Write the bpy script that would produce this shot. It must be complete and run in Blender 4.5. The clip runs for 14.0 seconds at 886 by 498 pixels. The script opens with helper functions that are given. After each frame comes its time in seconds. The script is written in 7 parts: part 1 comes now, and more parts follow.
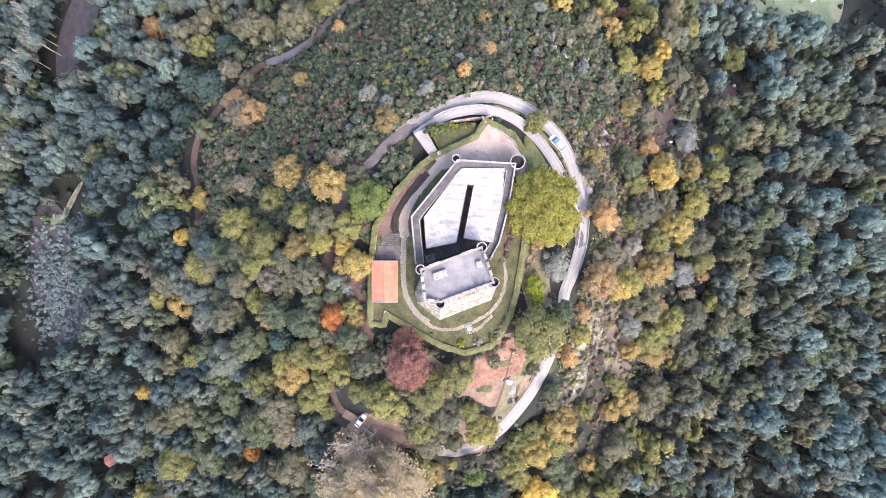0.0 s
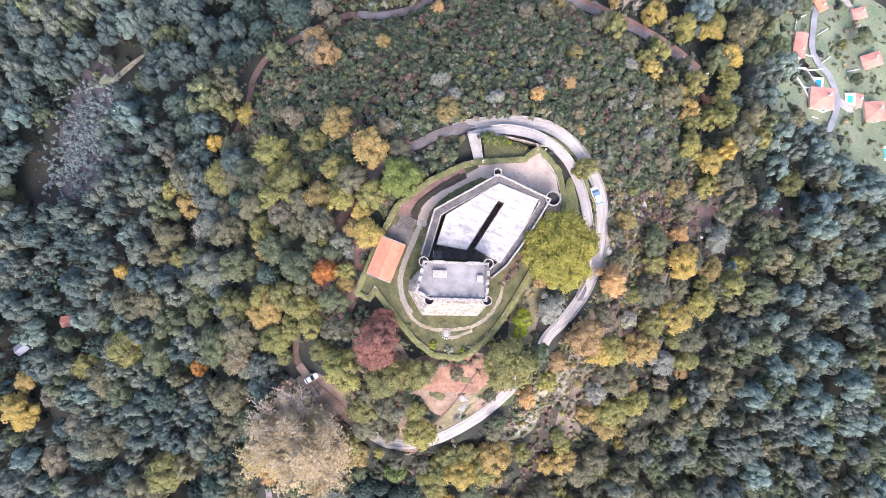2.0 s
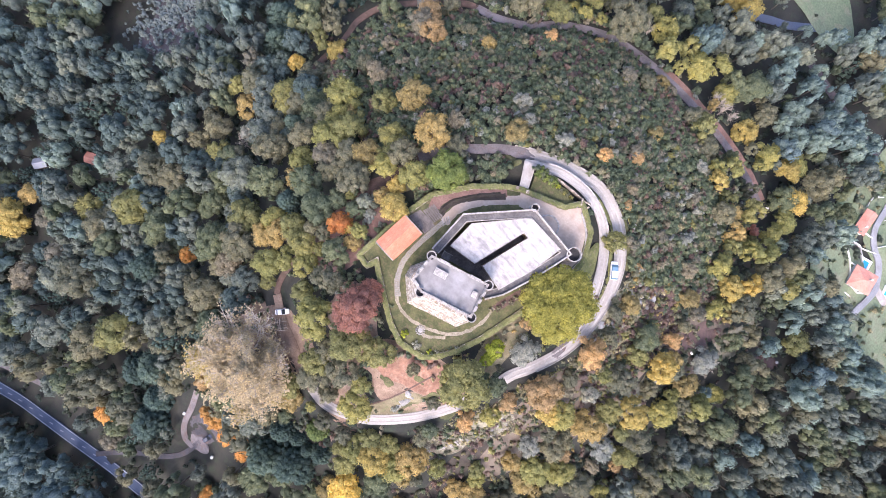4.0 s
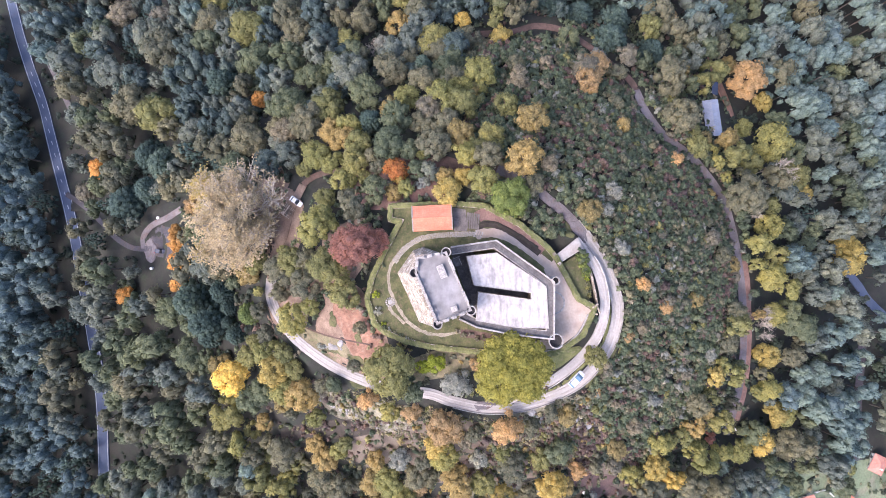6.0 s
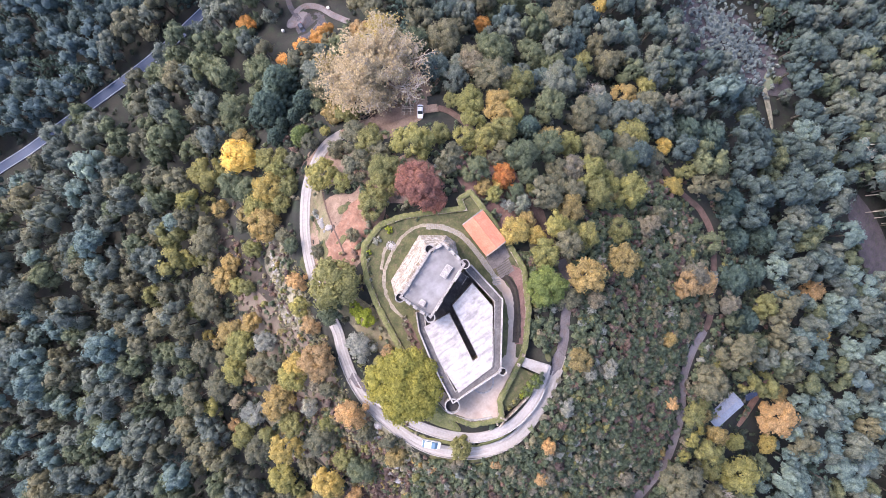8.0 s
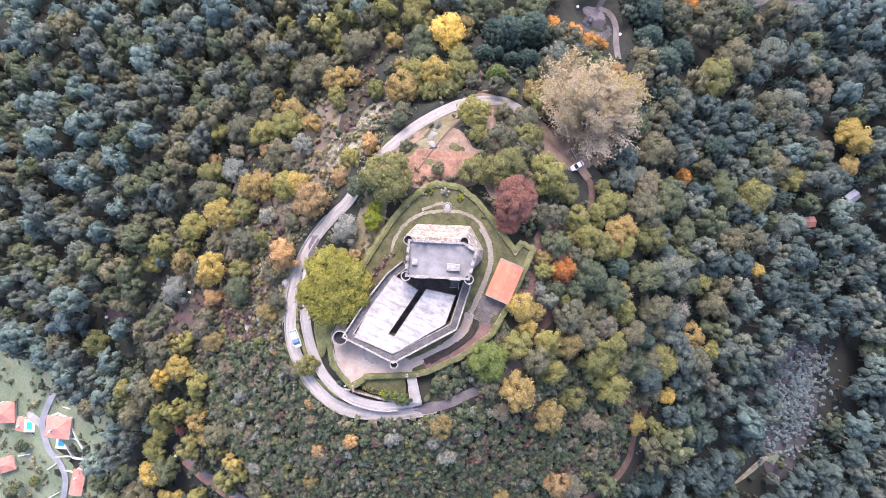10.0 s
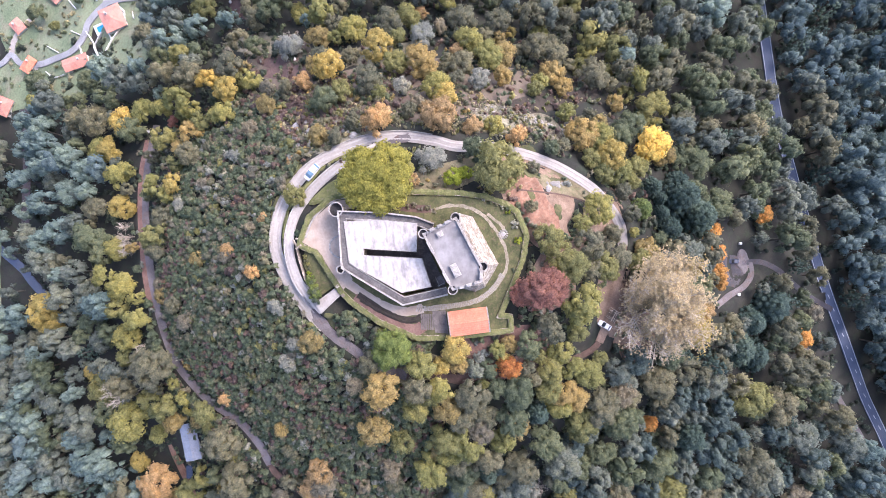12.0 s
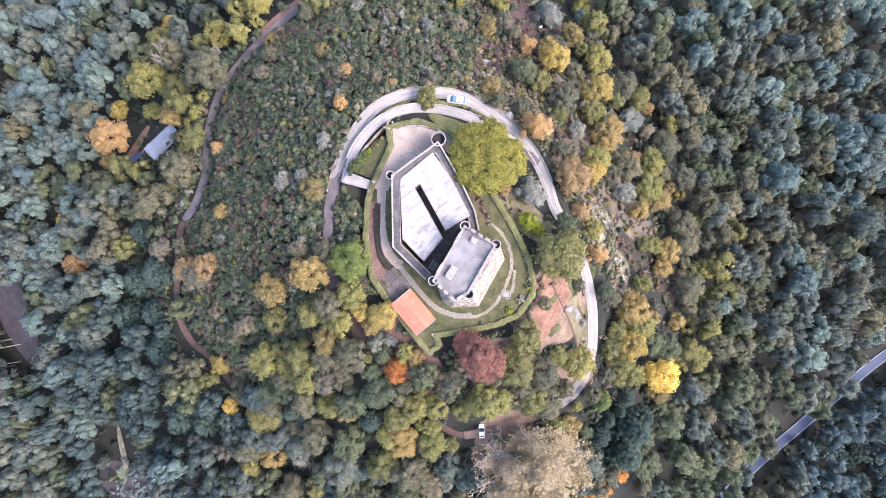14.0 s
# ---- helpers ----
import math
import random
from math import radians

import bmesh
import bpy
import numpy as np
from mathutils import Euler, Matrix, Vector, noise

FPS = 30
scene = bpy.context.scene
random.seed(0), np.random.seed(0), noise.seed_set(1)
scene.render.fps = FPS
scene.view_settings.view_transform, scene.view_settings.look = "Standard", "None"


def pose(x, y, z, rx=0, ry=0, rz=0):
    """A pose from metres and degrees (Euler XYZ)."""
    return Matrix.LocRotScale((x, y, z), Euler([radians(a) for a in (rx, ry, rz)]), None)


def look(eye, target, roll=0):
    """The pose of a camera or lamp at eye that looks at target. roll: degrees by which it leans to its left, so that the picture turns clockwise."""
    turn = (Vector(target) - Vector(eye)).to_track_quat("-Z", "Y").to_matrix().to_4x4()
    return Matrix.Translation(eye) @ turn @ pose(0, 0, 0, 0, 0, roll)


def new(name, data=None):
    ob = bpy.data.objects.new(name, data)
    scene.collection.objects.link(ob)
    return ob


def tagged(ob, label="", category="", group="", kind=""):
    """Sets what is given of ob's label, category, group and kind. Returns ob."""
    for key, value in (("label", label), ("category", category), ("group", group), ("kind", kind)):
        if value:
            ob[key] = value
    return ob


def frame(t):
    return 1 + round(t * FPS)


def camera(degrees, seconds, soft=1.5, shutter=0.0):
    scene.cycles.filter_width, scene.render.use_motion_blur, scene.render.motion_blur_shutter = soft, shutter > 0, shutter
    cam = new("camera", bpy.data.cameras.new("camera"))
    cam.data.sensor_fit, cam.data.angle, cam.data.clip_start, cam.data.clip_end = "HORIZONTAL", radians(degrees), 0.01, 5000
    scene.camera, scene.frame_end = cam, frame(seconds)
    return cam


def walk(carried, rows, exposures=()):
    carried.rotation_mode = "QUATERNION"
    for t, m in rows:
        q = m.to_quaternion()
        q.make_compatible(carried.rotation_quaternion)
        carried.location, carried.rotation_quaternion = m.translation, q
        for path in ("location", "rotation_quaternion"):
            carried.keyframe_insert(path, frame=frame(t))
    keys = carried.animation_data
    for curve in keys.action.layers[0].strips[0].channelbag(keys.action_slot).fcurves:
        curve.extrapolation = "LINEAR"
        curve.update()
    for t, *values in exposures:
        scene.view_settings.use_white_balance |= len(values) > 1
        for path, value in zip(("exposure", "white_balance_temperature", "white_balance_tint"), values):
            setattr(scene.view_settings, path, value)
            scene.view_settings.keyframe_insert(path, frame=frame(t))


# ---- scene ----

# ---------------------------------------------------------------- camera
cam = camera(76.0, 14.0, soft=0.5)
# seconds, place in metres, lean about x and y, turn about the vertical
PATH = [
    (0.0, 0.01, 0.01, 159.28, 1.48, -0.62, -0.01),
    (0.5, -0.21, 0.01, 159.52, 1.38, -0.59, 5.91),
    (1.0, -0.58, -0.13, 159.68, 1.35, -0.64, 11.26),
    (1.5, -1.11, -0.31, 159.95, 1.32, -0.76, 16.61),
    (2.0, -1.21, -0.61, 160.23, 1.37, -0.74, 22.04),
    (2.5, -1.28, -1.13, 160.66, 1.43, -0.71, 27.51),
    (3.1, -1.39, -1.30, 161.33, 1.41, -0.59, 34.73),
    (3.7, -1.46, -1.07, 162.09, 1.33, -0.38, 42.97),
    (4.3, -1.48, -0.81, 162.86, 1.25, -0.16, 52.45),
    (5.0, -1.44, -0.95, 163.64, 1.25, 0.03, 65.33),
    (5.5, -1.40, -1.56, 164.00, 1.32, 0.06, 75.75),
    (6.0, -1.44, -2.40, 164.06, 1.38, 0.03, 86.95),
    (6.5, -1.17, -3.27, 164.11, 1.49, -0.09, 99.57),
    (7.0, -0.62, -4.02, 163.89, 1.60, -0.13, 113.52),
    (7.5, 0.12, -4.62, 163.75, 1.62, -0.15, 128.13),
    (8.0, 1.03, -5.06, 163.61, 1.64, -0.20, 142.79),
    (8.6, 2.27, -5.08, 163.66, 1.54, -0.23, 160.86),
    (9.2, 3.52, -4.61, 163.91, 1.35, -0.24, 179.24),
    (9.8, 4.58, -3.81, 164.23, 1.11, -0.23, 197.42),
    (10.5, 5.31, -2.68, 164.48, 0.88, -0.20, 217.73),
    (11.0, 5.39, -1.82, 164.46, 0.80, -0.17, 231.61),
    (11.5, 5.10, -0.71, 164.17, 0.84, -0.16, 246.31),
    (12.0, 4.36, 0.52, 163.71, 1.02, -0.21, 262.32),
    (12.5, 3.15, 1.03, 163.65, 1.22, -0.09, 279.15),
    (13.0, 1.68, 1.32, 163.39, 1.45, -0.22, 295.09),
    (13.5, 0.80, 1.39, 163.26, 1.45, -0.29, 309.86),
    (14.0, 0.21, 1.46, 163.12, 1.28, -0.45, 320.26),
]
walk(cam, [(t, pose(*p)) for t, *p in PATH], exposures=[(0.0, 1.80, 6330, 20), (2.5, 1.78, 6330, 21), (5.0, 1.68, 6300, 23), (7.5, 1.66, 6240, 24), (11.0, 1.67, 6240, 24), (14.0, 1.79, 6220, 22)])

# ---------------------------------------------------------------- light: bright overcast
SUN_EL, SUN_AZ = radians(48), radians(150)
world = bpy.data.worlds.new("sky")
scene.world = world
world.use_nodes = True
wn = world.node_tree.nodes
sky = wn.new("ShaderNodeTexSky")
sky.sky_type, sky.sun_disc, sky.sun_elevation, sky.sun_rotation = "NISHITA", False, SUN_EL, SUN_AZ
sky.dust_density, sky.air_density, sky.ozone_density = 3.0, 1.0, 1.0
world.node_tree.links.new(sky.outputs[0], wn["Background"].inputs["Color"])
wn["Background"].inputs["Strength"].default_value = 0.15
lamp = bpy.data.lights.new("sun", "SUN")
lamp.energy, lamp.angle, lamp.color = 1.0, radians(30), (1.0, 0.95, 0.88)
sun = new("sun", lamp)
sun.matrix_world = look(
    (300 * math.sin(SUN_AZ) * math.cos(SUN_EL), 300 * math.cos(SUN_AZ) * math.cos(SUN_EL), 300 * math.sin(SUN_EL)), (0, 0, 0))


# ---------------------------------------------------------------- materials
def shader(name, rough=0.8):
    m = bpy.data.materials.new(name)
    m.use_nodes = True
    b = m.node_tree.nodes["Principled BSDF"]
    b.inputs["Roughness"].default_value = rough
    return m, m.node_tree, b


def noise_node(nt, scale, detail=4.0, coords="Object"):
    tc, n = nt.nodes.new("ShaderNodeTexCoord"), nt.nodes.new("ShaderNodeTexNoise")
    n.inputs["Scale"].default_value, n.inputs["Detail"].default_value = scale, detail
    nt.links.new(tc.outputs[coords], n.inputs["Vector"])
    return n


def ramp_node(nt, fac, stops):
    r = nt.nodes.new("ShaderNodeValToRGB")
    while len(r.color_ramp.elements) < len(stops):
        r.color_ramp.elements.new(0.5)
    for e, (p, c) in zip(r.color_ramp.elements, stops):
        e.position, e.color = p, (*c, 1)
    nt.links.new(fac, r.inputs["Fac"])
    return r


def mix_node(nt, fac, a, b, kind="MIX"):
    x = nt.nodes.new("ShaderNodeMix")
    x.data_type, x.blend_type = "RGBA", kind
    for sock, v in ((x.inputs["Factor"], fac), (x.inputs["A"], a), (x.inputs["B"], b)):
        if isinstance(v, bpy.types.NodeSocket):
            nt.links.new(v, sock)
        elif isinstance(v, tuple):
            sock.default_value = (*v, 1)
        else:
            sock.default_value = v
    return x.outputs["Result"]


def bump_node(nt, b, height, strength, distance):
    n = nt.nodes.new("ShaderNodeBump")
    n.inputs["Strength"].default_value, n.inputs["Distance"].default_value = strength, distance
    nt.links.new(height, n.inputs["Height"])
    nt.links.new(n.outputs["Normal"], b.inputs["Normal"])


def worn(name, dark, light, scale=0.5, rough=0.85, stain=(0.1, 0.1, 0.09), amount=0.5, grain=9.0, bump=0.4, vary=0.0, stones=0.0, streak=0.0, grit=1.0):
    """A weathered surface: broad patches between two colours, stains, fine grain and relief."""
    m, nt, b = shader(name, rough)
    broad, fine, spots = noise_node(nt, scale, 5), noise_node(nt, grain, 6), noise_node(nt, scale * 2.7, 8)
    c = ramp_node(nt, broad.outputs["Fac"], [(0.32, dark), (0.68, light)]).outputs["Color"]
    mask = ramp_node(nt, spots.outputs["Fac"], [(0.52, (0, 0, 0)), (0.72, (amount,) * 3)]).outputs["Color"]
    c = mix_node(nt, mask, c, stain)
    g = ramp_node(nt, fine.outputs["Fac"], [(0.3, (1 - 0.28 * grit,) * 3), (0.7, (1 + 0.15 * grit,) * 3)]).outputs["Color"]
    c = mix_node(nt, 1.0, c, g, "MULTIPLY")
    if vary:
        info = nt.nodes.new("ShaderNodeObjectInfo")
        v = ramp_node(nt, info.outputs["Random"], [(0.0, (1 - vary,) * 3), (1.0, (1 + vary,) * 3)]).outputs["Color"]
        c = mix_node(nt, 1.0, c, v, "MULTIPLY")
    if streak:
        tc, mp, ns = nt.nodes.new("ShaderNodeTexCoord"), nt.nodes.new("ShaderNodeMapping"), nt.nodes.new("ShaderNodeTexNoise")
        mp.inputs["Rotation"].default_value, mp.inputs["Scale"].default_value = (0, 0, radians(-12)), (0.3, 1.0, 1.0)
        ns.inputs["Scale"].default_value, ns.inputs["Detail"].default_value = 0.8, 7.0
        nt.links.new(tc.outputs["Object"], mp.inputs["Vector"])
        nt.links.new(mp.outputs["Vector"], ns.inputs["Vector"])
        s = ramp_node(nt, ns.outputs["Fac"], [(0.46, (1, 1, 1)), (0.66, (1 - streak,) * 3)]).outputs["Color"]
        c = mix_node(nt, 1.0, c, s, "MULTIPLY")
    if stones:
        tc, vor, edge = nt.nodes.new("ShaderNodeTexCoord"), nt.nodes.new("ShaderNodeTexVoronoi"), nt.nodes.new("ShaderNodeTexVoronoi")
        edge.feature = "DISTANCE_TO_EDGE"
        for n in (vor, edge):
            n.inputs["Scale"].default_value = stones
            nt.links.new(tc.outputs["Object"], n.inputs["Vector"])
        cell = nt.nodes.new("ShaderNodeSeparateColor")
        nt.links.new(vor.outputs["Color"], cell.inputs[0])
        c = mix_node(nt, 1.0, c, ramp_node(nt, cell.outputs[0], [(0.0, (0.62, 0.58, 0.52)), (0.5, (0.95, 0.93, 0.9)), (1.0, (1.3, 1.3, 1.28))]).outputs["Color"], "MULTIPLY")
        c = mix_node(nt, 1.0, c, ramp_node(nt, edge.outputs["Distance"], [(0.02, (0.5, 0.48, 0.45)), (0.09, (1, 1, 1))]).outputs["Color"], "MULTIPLY")
    nt.links.new(c, b.inputs["Base Color"])
    bump_node(nt, b, fine.outputs["Fac"], bump, 0.05)
    return m


def foliage(name, a, b_col, c_col):
    """Leaves: three hues, mixed tree by tree and leaf by leaf, with some light passing through."""
    m, nt, b = shader(name, 0.8)
    b.inputs["Specular IOR Level"].default_value = 0.25
    geo = nt.nodes.new("ShaderNodeNewGeometry")
    leaf = ramp_node(nt, geo.outputs["Random Per Island"], [(0.0, tuple(0.45 * p + 0.55 * q for p, q in zip(a, b_col))), (0.5, b_col), (1.0, tuple(0.45 * p + 0.55 * q for p, q in zip(c_col, b_col)))]).outputs["Color"]
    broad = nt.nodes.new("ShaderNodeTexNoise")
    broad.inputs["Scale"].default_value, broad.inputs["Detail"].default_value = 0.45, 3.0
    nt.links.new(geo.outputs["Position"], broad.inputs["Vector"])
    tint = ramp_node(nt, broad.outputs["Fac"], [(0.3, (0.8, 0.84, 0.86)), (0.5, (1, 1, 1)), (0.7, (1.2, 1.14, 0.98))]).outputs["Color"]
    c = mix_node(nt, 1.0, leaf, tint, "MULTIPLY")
    info, own, add = nt.nodes.new("ShaderNodeObjectInfo"), nt.nodes.new("ShaderNodeAttribute"), nt.nodes.new("ShaderNodeMath")
    own.attribute_name = "tree_tint"
    add.operation = "ADD"
    nt.links.new(info.outputs["Random"], add.inputs[0])
    nt.links.new(own.outputs["Fac"], add.inputs[1])
    wrap = nt.nodes.new("ShaderNodeMath")
    wrap.operation = "FRACT"
    nt.links.new(add.outputs[0], wrap.inputs[0])
    v = ramp_node(nt, wrap.outputs[0], [(0.0, (0.80, 0.84, 0.86)), (0.35, (0.95, 0.97, 0.96)), (0.7, (1.08, 1.06, 1.0)), (1.0, (1.24, 1.18, 1.06))]).outputs["Color"]
    c = mix_node(nt, 1.0, c, v, "MULTIPLY")
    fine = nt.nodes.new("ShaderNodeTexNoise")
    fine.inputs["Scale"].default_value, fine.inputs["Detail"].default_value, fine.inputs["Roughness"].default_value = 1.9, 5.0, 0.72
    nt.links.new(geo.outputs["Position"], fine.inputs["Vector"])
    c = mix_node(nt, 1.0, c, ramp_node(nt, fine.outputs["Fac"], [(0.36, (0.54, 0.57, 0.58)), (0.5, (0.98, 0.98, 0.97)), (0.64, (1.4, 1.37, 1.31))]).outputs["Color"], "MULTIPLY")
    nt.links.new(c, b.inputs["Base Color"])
    bump_node(nt, b, fine.outputs["Fac"], 0.9, 0.5)
    tr, mx = nt.nodes.new("ShaderNodeBsdfTranslucent"), nt.nodes.new("ShaderNodeMixShader")
    mx.inputs["Fac"].default_value = 0.36
    nt.links.new(c, tr.inputs["Color"])
    nt.links.new(b.outputs[0], mx.inputs[1])
    nt.links.new(tr.outputs[0], mx.inputs[2])
    nt.links.new(mx.outputs[0], nt.nodes["Material Output"].inputs["Surface"])
    return m


M = {}
# litter and moss, with the shade under the crowns darkened into the colour
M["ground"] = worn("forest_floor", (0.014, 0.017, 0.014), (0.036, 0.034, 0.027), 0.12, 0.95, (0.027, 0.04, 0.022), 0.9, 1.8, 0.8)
M["grass"] = worn("grass_turf", (0.05, 0.058, 0.022), (0.125, 0.124, 0.052), 0.30, 0.95, (0.165, 0.125, 0.075), 0.85, 2.0, 0.9)
# brown soil, darkened so it also serves as painted wall shadow on the terrace
M["soil_and_wall_shade"] = worn("soil_and_wall_shade", (0.03, 0.024, 0.02), (0.058, 0.045, 0.036), 0.5, 0.95, (0.045, 0.05, 0.022), 0.6, 2.5, 0.8)
M["meadow"] = worn("meadow", (0.12, 0.165, 0.092), (0.215, 0.25, 0.155), 0.06, 0.95, (0.25, 0.225, 0.16), 0.75, 1.2, 0.4)
M["earth"] = worn("red_earth", (0.17, 0.088, 0.058), (0.315, 0.172, 0.118), 0.3, 0.95, (0.34, 0.255, 0.19), 0.6, 1.6, 0.9)
M["litter"] = worn("leaf_litter", (0.085, 0.056, 0.046), (0.155, 0.098, 0.080), 0.3, 0.95, (0.06, 0.045, 0.03), 0.6, 3.5, 0.7)
M["pale_litter"] = worn("trodden_reddish_earth", (0.18, 0.12, 0.086), (0.30, 0.215, 0.16), 0.25, 0.95, (0.13, 0.085, 0.055), 0.7, 2.5, 0.6)
M["concrete_road"] = worn("concrete_track", (0.29, 0.262, 0.238), (0.45, 0.418, 0.388), 0.07, 0.9, (0.22, 0.185, 0.155), 0.5, 1.6, 0.2, grit=0.5)
M["dirt_road"] = worn("earth_track", (0.125, 0.11, 0.112), (0.205, 0.182, 0.185), 0.15, 0.95, (0.14, 0.095, 0.08), 0.8, 3.0, 0.5)
M["asphalt_pale"] = worn("worn_pale_asphalt", (0.23, 0.235, 0.25), (0.34, 0.345, 0.36), 0.15, 0.9, (0.2, 0.19, 0.18), 0.5, 3.0, 0.3)
# bare brown ground with the purple of distance haze mixed into its colour
M["plantation"] = worn("hazed_brown_clearing", (0.055, 0.048, 0.056), (0.105, 0.088, 0.098), 0.25, 0.95, (0.075, 0.085, 0.055), 0.8, 2.0, 0.8)
M["verge_soil"] = worn("grassy_litter", (0.135, 0.112, 0.065), (0.235, 0.20, 0.125), 0.3, 0.95, (0.11, 0.125, 0.05), 0.85, 2.5, 0.8)
M["wheel_track"] = worn("worn_wheel_tracks", (0.31, 0.282, 0.258), (0.47, 0.438, 0.408), 0.08, 0.9, (0.22, 0.19, 0.16), 0.5, 2.0, 0.2, grit=0.5)
M["gravel"] = worn("dark_gravel", (0.05, 0.047, 0.054), (0.09, 0.084, 0.093), 0.2, 0.95, (0.11, 0.075, 0.06), 0.6, 2.5, 0.5)
M["asphalt"] = worn("asphalt", (0.075, 0.098, 0.15), (0.105, 0.132, 0.195), 0.1, 0.85, (0.1, 0.1, 0.11), 0.3, 6.0, 0.2)
M["paint"] = worn("road_paint", (0.46, 0.48, 0.52), (0.64, 0.66, 0.69), 0.6, 0.7, (0.25, 0.26, 0.28), 0.7, 6.0, 0.1)
M["plaza"] = worn("sandy_plaza", (0.37, 0.28, 0.215), (0.52, 0.43, 0.355), 0.13, 0.95, (0.34, 0.235, 0.17), 0.5, 1.4, 0.12, grit=0.5)
M["sand_path"] = worn("sandy_path", (0.22, 0.185, 0.135), (0.36, 0.31, 0.24), 0.35, 0.95, (0.15, 0.14, 0.075), 0.75, 2.5, 0.4)
M["red_path"] = worn("reddish_path", (0.155, 0.088, 0.072), (0.25, 0.15, 0.125), 0.3, 0.95, (0.12, 0.085, 0.06), 0.6, 2.5, 0.3)
M["roof_white"] = worn("pale_concrete_roof", (0.415, 0.383, 0.362), (0.51, 0.478, 0.457), 0.16, 0.85, (0.31, 0.272, 0.235), 0.5, 1.1, 0.12, streak=0.36, grit=0.7)
M["roof_grey"] = worn("grey_concrete_roof", (0.2, 0.19, 0.19), (0.385, 0.37, 0.365), 0.12, 0.9, (0.15, 0.14, 0.14), 0.4, 1.2, 0.12, streak=0.12, grit=0.4)
M["plinth"] = worn("pale_battered_masonry", (0.34, 0.30, 0.265), (0.56, 0.53, 0.495), 0.35, 0.9, (0.36, 0.245, 0.14), 0.75, 2.6, 0.9, 0.0, 1.25)
M["dry_grass"] = worn("dry_pale_grass", (0.17, 0.155, 0.105), (0.34, 0.31, 0.225), 0.45, 0.95, (0.12, 0.125, 0.06), 0.85, 2.2, 0.9)
M["rocky_bank"] = worn("rock_and_thin_grass", (0.15, 0.137, 0.1), (0.28, 0.26, 0.205), 0.5, 0.95, (0.11, 0.12, 0.055), 0.85, 2.4, 1.0, 0.0, 1.1)
M["bracken"] = worn("bracken_ground", (0.105, 0.082, 0.062), (0.185, 0.152, 0.115), 0.25, 0.95, (0.14, 0.085, 0.07), 0.8, 3.0, 0.8)
M["red_bracken"] = worn("purple_red_bracken_litter", (0.082, 0.05, 0.046), (0.155, 0.098, 0.087), 0.3, 0.95, (0.13, 0.11, 0.075), 0.6, 2.4, 0.9)
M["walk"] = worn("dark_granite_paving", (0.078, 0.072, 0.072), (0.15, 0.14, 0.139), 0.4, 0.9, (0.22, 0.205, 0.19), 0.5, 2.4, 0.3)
M["parapet"] = worn("pale_lichened_parapet", (0.27, 0.248, 0.228), (0.45, 0.42, 0.392), 0.6, 0.88, (0.17, 0.15, 0.125), 0.6, 2.4, 0.5, 0.12)
# damp grime on granite, darkened further for the shade inside the turrets
M["dark_floor"] = worn("grimy_shaded_granite", (0.02, 0.019, 0.021), (0.042, 0.04, 0.043), 0.6, 0.85, (0.06, 0.056, 0.055), 0.4, 2.4, 0.3)
M["granite"] = worn("pale_granite", (0.25, 0.23, 0.21), (0.45, 0.42, 0.385), 0.7, 0.88, (0.16, 0.145, 0.115), 0.65, 2.6, 0.5, 0.12)
M["rubble"] = worn("rubble_masonry", (0.25, 0.205, 0.16), (0.50, 0.44, 0.375), 0.5, 0.9, (0.27, 0.20, 0.11), 0.7, 2.4, 0.9, 0.1, 1.5)
M["mossy"] = worn("mossy_wall_top", (0.10, 0.112, 0.036), (0.19, 0.188, 0.072), 0.45, 0.95, (0.25, 0.21, 0.14), 0.6, 2.5, 0.8)
M["tile"] = worn("orange_roof_tiles", (0.54, 0.165, 0.095), (0.70, 0.25, 0.15), 0.5, 0.8, (0.45, 0.25, 0.17), 0.5, 5.0, 0.3, 0.12)
M["tile_old"] = worn("faded_roof_tiles", (0.48, 0.2, 0.15), (0.62, 0.3, 0.23), 0.3, 0.85, (0.4, 0.3, 0.25), 0.4, 4.0, 0.3, 0.1)
M["white_wall"] = worn("white_render", (0.7, 0.69, 0.67), (0.82, 0.81, 0.8), 0.3, 0.8, (0.55, 0.53, 0.5), 0.4, 4.0, 0.1)
M["bark"] = worn("grey_bark", (0.10, 0.085, 0.07), (0.2, 0.175, 0.15), 1.2, 0.95, (0.07, 0.06, 0.05), 0.5, 6.0, 0.8)
M["twig"] = worn("pale_twigs", (0.44, 0.385, 0.32), (0.62, 0.56, 0.48), 0.3, 0.9, (0.44, 0.34, 0.22), 0.6, 3.0, 0.2)
M["rock"] = worn("grey_rock", (0.25, 0.235, 0.22), (0.45, 0.43, 0.41), 0.5, 0.9, (0.2, 0.19, 0.13), 0.6, 3.0, 0.9, 0.15)
M["wood"] = worn("weathered_planks", (0.13, 0.11, 0.10), (0.21, 0.18, 0.165), 0.8, 0.9, (0.09, 0.08, 0.07), 0.4, 7.0, 0.4)

